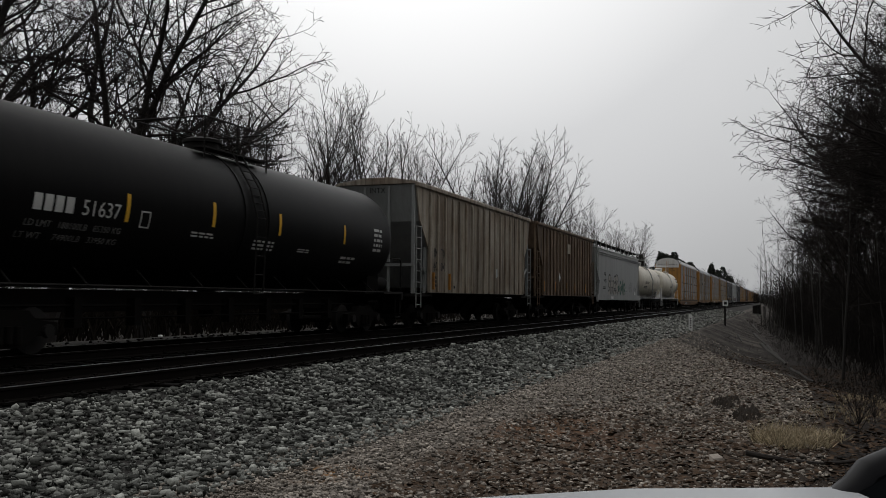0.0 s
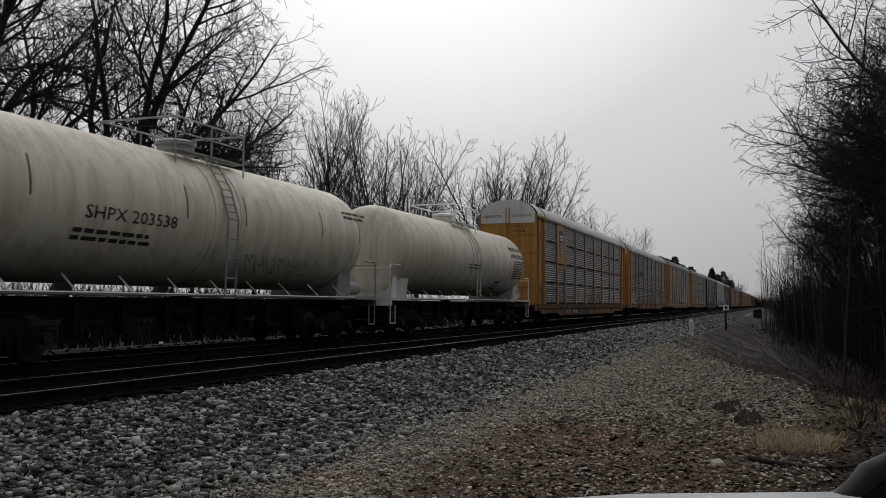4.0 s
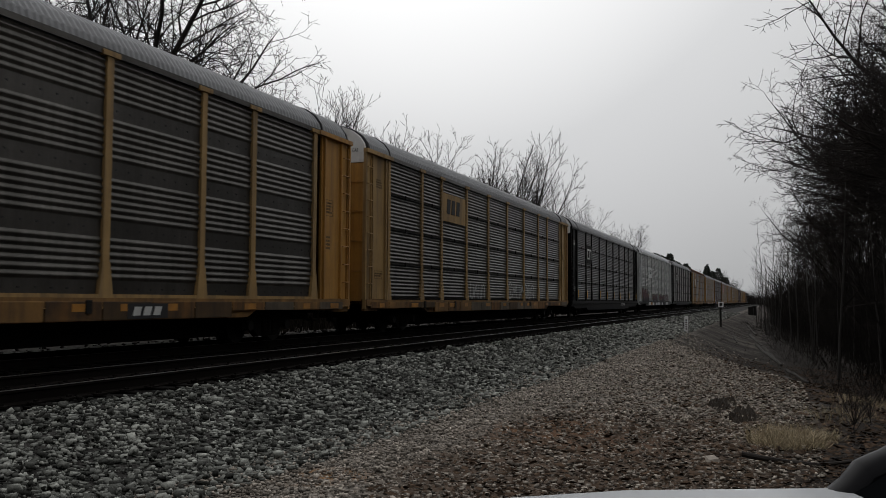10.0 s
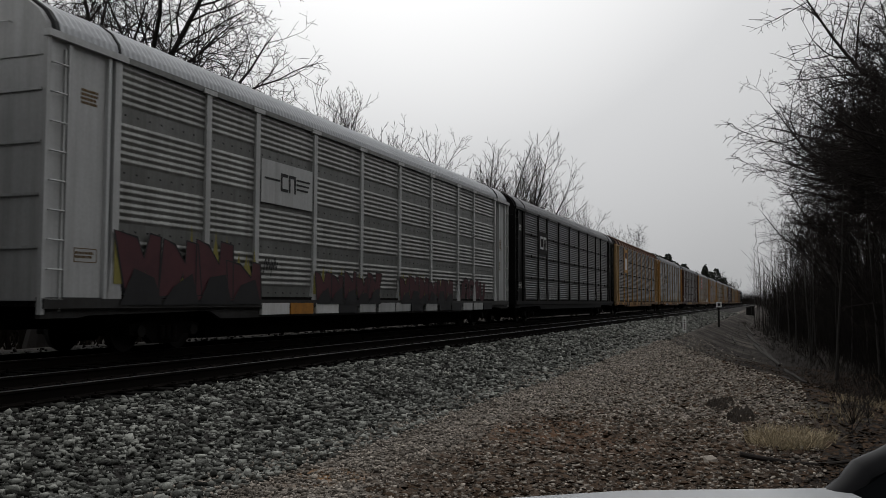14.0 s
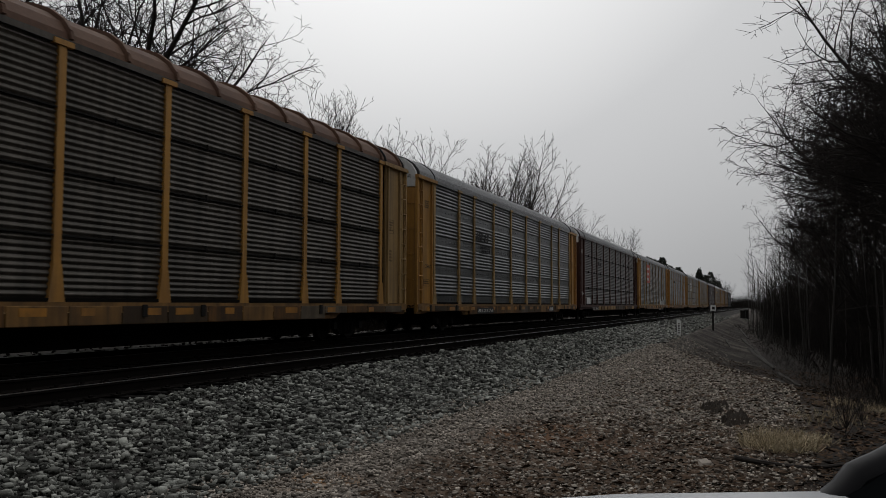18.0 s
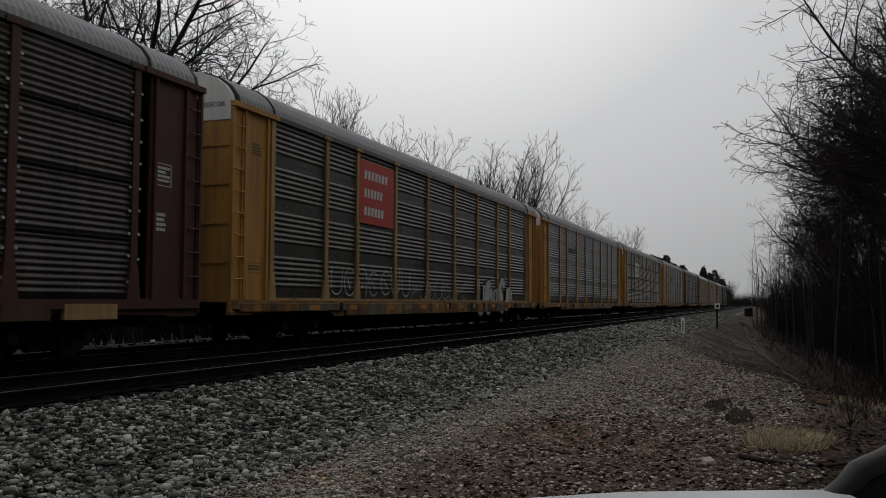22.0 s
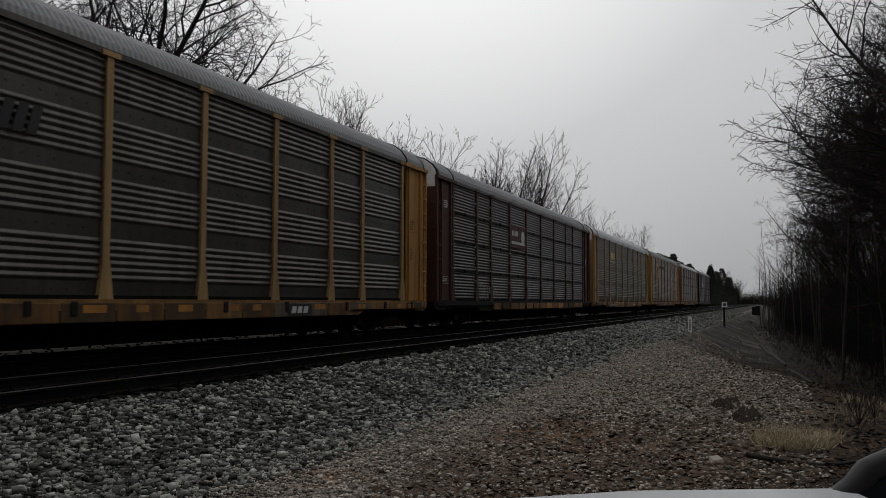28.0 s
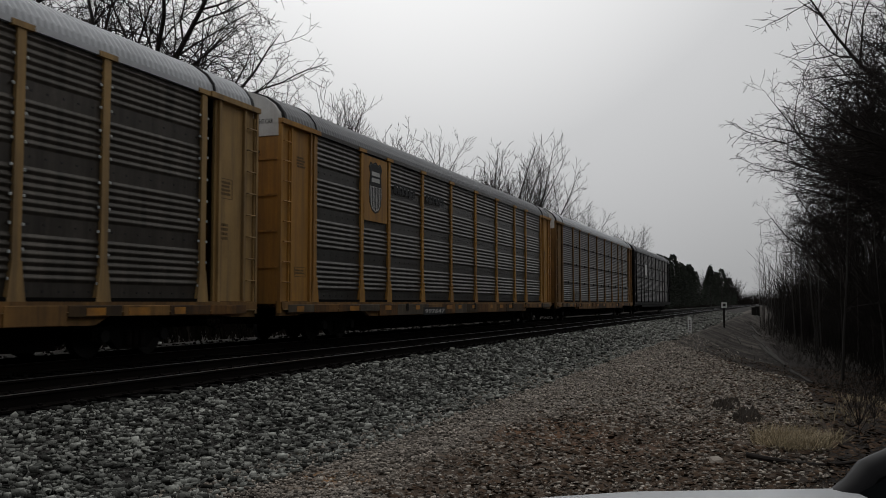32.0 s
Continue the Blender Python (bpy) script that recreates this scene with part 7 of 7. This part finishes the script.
# ---- brush, grass ----
def stems(name, spots, mat, label, seed, h=(0.8, 2.2), r=0.008, lean=0.35, forks=2, category="undergrowth"):
    rng = random.Random(seed)
    s = Shape()
    for x, y in spots:
        b = Vector((x, y, ground_height(x, y) - 0.05))
        L = h[0] + (h[1] - h[0]) * rng.random() ** 1.8
        d = Vector((rng.gauss(0, lean), rng.gauss(0, lean), 1)).normalized()
        m = b + d * L * 0.55
        e = m + (d + Vector((rng.gauss(0, 0.35), rng.gauss(0, 0.35), -0.1))).normalized() * L * 0.45
        s.rod(b, m, r, r * 0.75, 3, False)
        s.rod(m, e, r * 0.75, r * 0.3, 3, False)
        for _ in range(forks):
            q = b.lerp(m, rng.uniform(0.4, 1.0))
            s.rod(q, q + (d + Vector((rng.gauss(0, 0.6), rng.gauss(0, 0.6), 0.1))).normalized() * L * 0.35, r * 0.5, r * 0.2, 3, False)
    return solid(name, s, mat, label, category, kind="stuff")


br = random.Random(5)


stems("bank_weeds", [(lambda x: (x, wood_edge(x) + 0.6 - br.random() * 3.0))(16 + 90 * br.random() ** 1.4) for _ in range(2600)], M_brush, "low dead weeds and twigs on the leafy bank", 26, (0.15, 0.6), 0.006, 0.6, 2)
stems("slope_weeds", [(lambda x: (x, crest(x) - 1.5 - br.random() * max(crest(x) - wood_edge(x), 1.0)))(18 + 90 * br.random() ** 1.5) for _ in range(3500)], M_brush, "low dead weeds and twigs on the side of the ditch", 36, (0.06, 0.26), 0.006, 0.8, 2)
stems("wood_undergrowth", [(lambda x: (x, wood_edge(x) - 0.8 - br.random() ** 0.8 * (5 + x * 0.1)))(24 + 120 * br.random() ** 1.2) for _ in range(8000)], M_brush, "tangled bare undergrowth at the foot of the wood", 6, (0.4, 1.6), 0.011, 0.5, 3)
stems("wood_thicket", [(lambda x: (x, wood_edge(x) - 3.0 - br.random() * (8 + x * 0.1)))(30 + 150 * br.random() ** 1.3) for _ in range(8500)], M_brush, "dense bare thicket inside the wood", 16, (1.2, 10.0), 0.024, 0.28, 5)
# never in view: added behind the camera to cut the low sky light
stems("clearing_wood", [(-70 + 96 * br.random(), -15.0 - br.random() * 9) for _ in range(5000)], M_brush, "unseen dense bare wood added to block low sky light", 17, (6.0, 16.0), 0.07, 0.12, 3, "wood")
stems("far_undergrowth", [(120 + 330 * br.random() ** 1.3, 0.0 - br.random() * 14) for _ in range(4000)], M_brush, "tangled bare undergrowth along the far wood edge", 7, (0.6, 4.6), 0.016, 0.42, 6)
stems("verge_brush", [(5 + 190 * br.random() ** 1.4, 18.6 + br.random() ** 1.5 * 9) for _ in range(4000)], M_weed, "dry weeds and brush behind the far track", 8, (0.15, 0.6), 0.008)
stems("far_thicket", [(60 + 420 * br.random(), 22 + br.random() * 14) for _ in range(6000)], M_brush, "bare thicket behind the far track", 9, (1.2, 3.2), 0.03)
stems("far_scrub", [(-20 + 90 * br.random(), 24 + br.random() * 12) for _ in range(5500)], M_weed, "dense low scrub behind the far track", 19, (1.8, 3.6), 0.035, 0.3, 3)
stems("distant_wood", [(480 + 260 * br.random(), -60 + 160 * br.random()) for _ in range(6000)], M_brush, "distant bare wood that closes the view down the line", 10, (3.0, 10.0), 0.06, 0.35, 5, "wood")


def grass_tuft(x, y, n, h, seed, spread=0.5):
    rng = random.Random(seed)
    s = Shape()
    for _ in range(n):
        a, d = rng.uniform(0, 6.28), rng.random() ** 0.7 * spread
        bx, by = x + math.cos(a) * d * 1.5, y + math.sin(a) * d
        z = ground_height(bx, by)
        L = h * rng.uniform(0.5, 1.1)
        t = Vector((rng.gauss(0, 0.75), rng.gauss(0, 0.75), 0.9)).normalized()
        w = Vector((rng.gauss(0, 1), rng.gauss(0, 1), 0)).normalized() * 0.004
        b, m = Vector((bx, by, z - 0.02)), Vector((bx, by, z)) + t * L * 0.6
        e = m + (t + Vector((rng.gauss(0, 0.5), rng.gauss(0, 0.5), -0.5))).normalized() * L * 0.4
        s.add([b - w, b + w, m + w * 0.7, m - w * 0.7, e], [(0, 1, 2, 3), (3, 2, 4)])
    return solid("grass_tuft", s, M_grass, "dry straw-coloured grass tuft on the dirt", "grass", kind="stuff")


grass_tuft(11.3, -0.14, 1700, 0.3, 1, 0.42)
grass_tuft(12.0, -0.5, 300, 0.24, 2, 0.3)
grass_tuft(14.5, -0.9, 220, 0.2, 3, 0.6)
grass_tuft(16.5, -1.6, 300, 0.25, 4, 0.8)


def dirt_clump(x, y, seed):
    """A dark lump of turf thrown up out of the gravel."""
    rng = random.Random(seed)
    s = Shape()
    for _ in range(55):
        a, d = rng.uniform(0, 6.28), rng.random() ** 0.6
        px, py, r = x + math.cos(a) * d * 0.7, y + math.sin(a) * d * 0.2, rng.uniform(0.025, 0.07)
        z = ground_height(px, py)
        s.add([(px + r * math.cos(k * 1.05) * rng.uniform(0.8, 1.5), py + r * math.sin(k * 1.05) * rng.uniform(0.7, 1.2), z - 0.01) for k in range(6)] + [(px + rng.uniform(-0.02, 0.02), py, z + r * rng.uniform(0.6, 1.4) + 0.03)], [(k, (k + 1) % 6, 6) for k in range(6)])
    return solid("dirt_clump", s, M_turf, "dark lump of turf and roots on the gravel", "clump of earth", kind="stuff")


dirt_clump(13.9, 0.42, 3)
dirt_clump(15.2, 0.75, 5)


# ---- far evergreens and woods ----
def conifer(x, y, h, seed):
    rng = random.Random(seed)
    root = thing("evergreen_tree", Matrix.Translation((x, y, ground_height(x, y))), "dark evergreen tree with a ragged crown", "tree", "evergreens")
    part("trunk", Shape().rod((0, 0, -0.3), (0, 0, h * 0.95), h * 0.018, 0.03, 6), M_bark, root)
    s = Shape()
    for i in range(900):
        u = rng.random() ** 0.8
        z = h * (0.06 + 0.94 * u)
        rad = h * 0.24 * (1 - u) ** 0.75 * rng.uniform(0.3, 1.1) + 0.1
        a = rng.uniform(0, 6.28)
        c = Vector((math.cos(a) * rad, math.sin(a) * rad, z + rng.gauss(0, 0.2)))
        d = Vector((math.cos(a), math.sin(a), rng.uniform(-0.3, 0.4))).normalized() * rng.uniform(0.5, 1.1) * h * 0.06
        w = Vector((-math.sin(a), math.cos(a), rng.uniform(-0.5, 0.5))) * h * 0.016
        s.add([c - w, c + w, c + d, c + d * 0.4 + Vector((0, 0, h * 0.02))], [(0, 1, 2), (0, 2, 3), (1, 3, 2), (0, 3, 1)])
    part("crown", s, M_needle, root)


er = random.Random(9)
for i in range(30):
    x = 195 + i * 4.0 + er.uniform(-2, 2)
    conifer(x, 23 + er.random() * 8, er.uniform(9.5, 14.5) if i > 4 else er.uniform(8, 10), 60 + i)
for i in range(16):
    conifer(335 + i * 13 + er.uniform(-4, 4), 19.5 + er.random() * 6, 15.5 - 0.4 * i + er.uniform(-2.5, 1.5), 120 + i)
for i in range(22):
    x = 330 + i * 12
    plant(wr.choice(("round", "vase", "slim")), x + wr.uniform(-8, 8), 18 + wr.random() * 12, wr.uniform(0, 360), wr.uniform(0.8, 1.1), "bare tree along the far line side")


# ---- trackside things ----
def marker_post():
    root = thing("marker_post", pose(50.2, 4.31, -0.66), "white marker post with dark lettering beside the track", "marker post")
    part("post", Shape().plate([(-0.1, 0.0), (0.1, 0.0), (0.1, 0.86), (0.06, 0.93), (-0.06, 0.93), (-0.1, 0.86)], -0.05, 0.05), M_postwhite, root)
    for i in range(5):
        part("painted_mark", Shape().box(-0.045, 0.045, -0.054, -0.05, 0.2 + i * 0.12, 0.27 + i * 0.12), M_text_k, root)
    root.rotation_euler = (0, 0, radians(-85))


marker_post()
sg = thing("milepost_sign", pose(72.1, 3.64, -0.7), "small square white-edged sign on a dark post", "sign")
part("post", Shape().box(-0.06, 0.06, -0.06, 0.06, -0.5, 1.5), M_blackflat, sg)
part("board", Shape().box(-0.2, 0.2, -0.1, -0.06, 1.35, 1.75), M_postwhite, sg)
part("board_centre", Shape().box(-0.11, 0.11, -0.108, -0.1, 1.44, 1.66), M_text_k, sg)
sg.rotation_euler = (0, 0, radians(-68))
for x, y, h in ((24.5, 18.9, 0.4),):
    p2 = thing("far_side_post", pose(x, y, ground_height(x, y)), "short pale post in the weeds behind the tracks", "post")
    part("post", Shape().box(-0.06, 0.06, -0.06, 0.06, 0.0, h, 0.02), M_postwhite, p2)
for x, y, w, h in ((150, 3.0, 0.8, 1.3), (156, 2.6, 0.7, 1.6)):
    cb = thing("signal_cabinet", pose(x, y, ground_height(x, y)), "dark trackside equipment cabinet", "cabinet", "cabinets")
    part("cabinet_body", Shape().box(-w / 2, w / 2, -w / 2, w / 2, 0.12, h, 0.05), M_blackflat, cb)
    part("cabinet_roof", Shape().box(-w / 2 - 0.08, w / 2 + 0.08, -w / 2 - 0.08, w / 2 + 0.08, h, h + 0.08), M_blackflat, cb)
    part("cabinet_base", Shape().box(-w / 2 - 0.1, w / 2 + 0.1, -w / 2 - 0.1, w / 2 + 0.1, -0.1, 0.12), M_stone, cb)


def log(x0, y0, x1, y1, r, seed, label="fallen bare log on the bank"):
    rng = random.Random(seed)
    s = Shape()
    n = 6
    pts = []
    for i in range(n + 1):
        x, y = x0 + (x1 - x0) * i / n, y0 + (y1 - y0) * i / n + rng.gauss(0, 0.02)
        pts.append((x, y, ground_height(x, y) + r * 0.6 + rng.gauss(0, 0.02)))
    d = (Vector(pts[-1]) - Vector(pts[0])).normalized()
    u = d.orthogonal().normalized()
    w = d.cross(u)
    vs = [Vector(p) + (u * math.cos(k * math.pi / 4) + w * math.sin(k * math.pi / 4)) * r * (1 - 0.07 * i) * rng.uniform(0.85, 1.1) for i, p in enumerate(pts) for k in range(8)]
    s.add(vs, [(i * 8 + k, i * 8 + (k + 1) % 8, i * 8 + 8 + (k + 1) % 8, i * 8 + 8 + k) for i in range(n) for k in range(8)] + [tuple(range(7, -1, -1)), tuple(range(n * 8, n * 8 + 8))])
    return solid("fallen_log", s, M_wood, label, "log", "fallen logs")


for i, a in enumerate(((38.0, -0.5, 24.0, -1.15, 0.1), (27.5, -1.0, 24.5, -1.1, 0.07), (60.0, 0.5, 45.0, -0.4, 0.11), (60.0, 0.9, 47.0, -0.3, 0.1), (74.0, 1.6, 62.0, 0.6, 0.1), (95.0, 2.2, 78.0, 1.2, 0.12), (64.0, 2.4, 58.0, 2.0, 0.08), (43.0, -0.6, 37.0, -1.3, 0.08), (9.9, 0.3, 10.0, -0.75, 0.03))):
    log(*a, i)
solid("flat_stone", Shape().add([(-0.17, -0.1, 0), (0.16, -0.12, 0), (0.2, 0.1, 0), (-0.14, 0.13, 0), (-0.13, -0.07, 0.1), (0.1, -0.09, 0.13), (0.13, 0.06, 0.11), (-0.1, 0.09, 0.08)], [(3, 2, 1, 0), (4, 5, 6, 7), (0, 1, 5, 4), (1, 2, 6, 5), (2, 3, 7, 6), (3, 0, 4, 7)]), M_gravel, "single flat pale stone lying on the dirt", "stone", m=pose(9.8, 0.6, ground_height(9.8, 0.6) - 0.02, 0, 0, 30) @ Matrix.Scale(0.6, 4))
for x, y, s in ((12.7, -0.97, 0.34), (13.6, -1.25, 0.3), (17.5, -2.2, 0.45)):
    plant("shrub", x, y, x * 50, s, "small leafless bush beside the dirt", "bare_bush")


# ---- parked car ----
def parked_car():
    """A white car that stands close by, nose towards the tracks; only its bonnet and windscreen edge come into view."""
    root = thing("parked_car", Matrix.Identity(4), "white parked car with black screen trim", "car")
    prof = [(-1.75, 0.35), (2.9, 0.35), (2.95, 0.7), (2.75, 0.98), (1.4, 1.03), (0.9, 1.05), (0.0, 1.03), (-0.7, 1.02), (-1.3, 0.98), (-1.6, 0.9), (-1.75, 0.7)]
    v, n = [], len(prof)
    s = Shape()
    for y, k in ((0.0, 0.9), (0.12, 0.97), (0.9, 1.0), (1.68, 0.99), (1.8, 0.92)):
        v += [(x, y, 0.35 + (z - 0.35) * k) for x, z in prof]
    s.add(v, [(i * n + j, i * n + (j + 1) % n, (i + 1) * n + (j + 1) % n, (i + 1) * n + j) for i in range(4) for j in range(n)] + [tuple(range(n - 1, -1, -1)), tuple(range(4 * n, 5 * n))])
    part("body", s, M_carwhite, root, "", True)
    g = [(0.0, 0.99), (2.7, 0.98), (2.2, 1.42), (1.5, 1.52), (0.75, 1.46)]
    cab = Shape()
    cab.add([(x, y, z) for y in (0.16, 1.64) for x, z in g], [(4, 3, 2, 1, 0), (5, 6, 7, 8, 9)] + [(i, i + 1, 6 + i, 5 + i) for i in range(4)] + [(4, 0, 5, 9)])
    part("cabin_glass", cab, M_glass, root, "dark tinted glass")
    part("roof_panel", Shape().add([(x, y, z) for x, z in ((0.75, 1.47), (1.5, 1.53), (2.2, 1.43)) for y in (0.2, 0.9, 1.6)], [(i * 3 + j, (i + 1) * 3 + j, (i + 1) * 3 + j + 1, i * 3 + j + 1) for i in range(2) for j in range(2)]), M_carwhite, root)
    far = Shape()
    bend = [(-0.03, 0.955), (0.03, 0.97), (0.08, 1.008), (0.128, 1.066), (0.17, 1.086), (0.215, 1.104), (0.4, 1.2), (0.76, 1.43), (1.5, 1.54)]
    ring = 14
    vs = [(x - 0.42 * 0.055 * math.cos(k * 2 * math.pi / ring), 1.66 - 0.09 * math.sin(k * 2 * math.pi / ring), z + 0.055 * math.cos(k * 2 * math.pi / ring)) for x, z in bend for k in range(ring)]
    far.add(vs, [(i * ring + k, i * ring + (k + 1) % ring, (i + 1) * ring + (k + 1) % ring, (i + 1) * ring + k) for i in range(len(bend) - 1) for k in range(ring)])
    part("screen_pillar", far, M_plastic, root, "black rounded screen pillar", True)
    for y in (0.13,):
        pil = Shape()
        pil.path([(-0.02, y, 0.985), (0.2, y, 1.16), (0.45, y + (0.02 if y < 1 else -0.02), 1.32), (0.76, y + (0.05 if y < 1 else -0.05), 1.47), (1.5, y + (0.06 if y < 1 else -0.06), 1.54)], 0.05, 10)
        part("screen_pillar", pil, M_plastic, root, "black glossy screen pillar", True)
    part("cowl", Shape().box(-0.1, 0.12, 0.14, 1.66, 0.96, 1.015, 0.02), M_plastic, root)
    for x in (-0.75, 2.1):
        for y in (0.12, 1.68):
            w = part("wheel", Shape().lathe([(-0.1, 0.2), (-0.1, 0.31), (-0.07, 0.33), (0.07, 0.33), (0.1, 0.31), (0.1, 0.2)], (x, y, 0.33), "y", 24), M_tyre, root, "", True)
            part("rim", Shape().lathe([(-0.105, 0.19), (0.105, 0.19)], (x, y, 0.33), "y", 16), M_galv, w)
    # placed broadside to the camera
    root.matrix_basis = pose(3.42 - 1.62 * 0.938, -0.19 - 1.62 * 0.347, -0.636, 0, 0, -69.7)


parked_car()

# ---- sleepers and rails, last ----
build_track(YN, True)
build_track(YF, False)

motions()
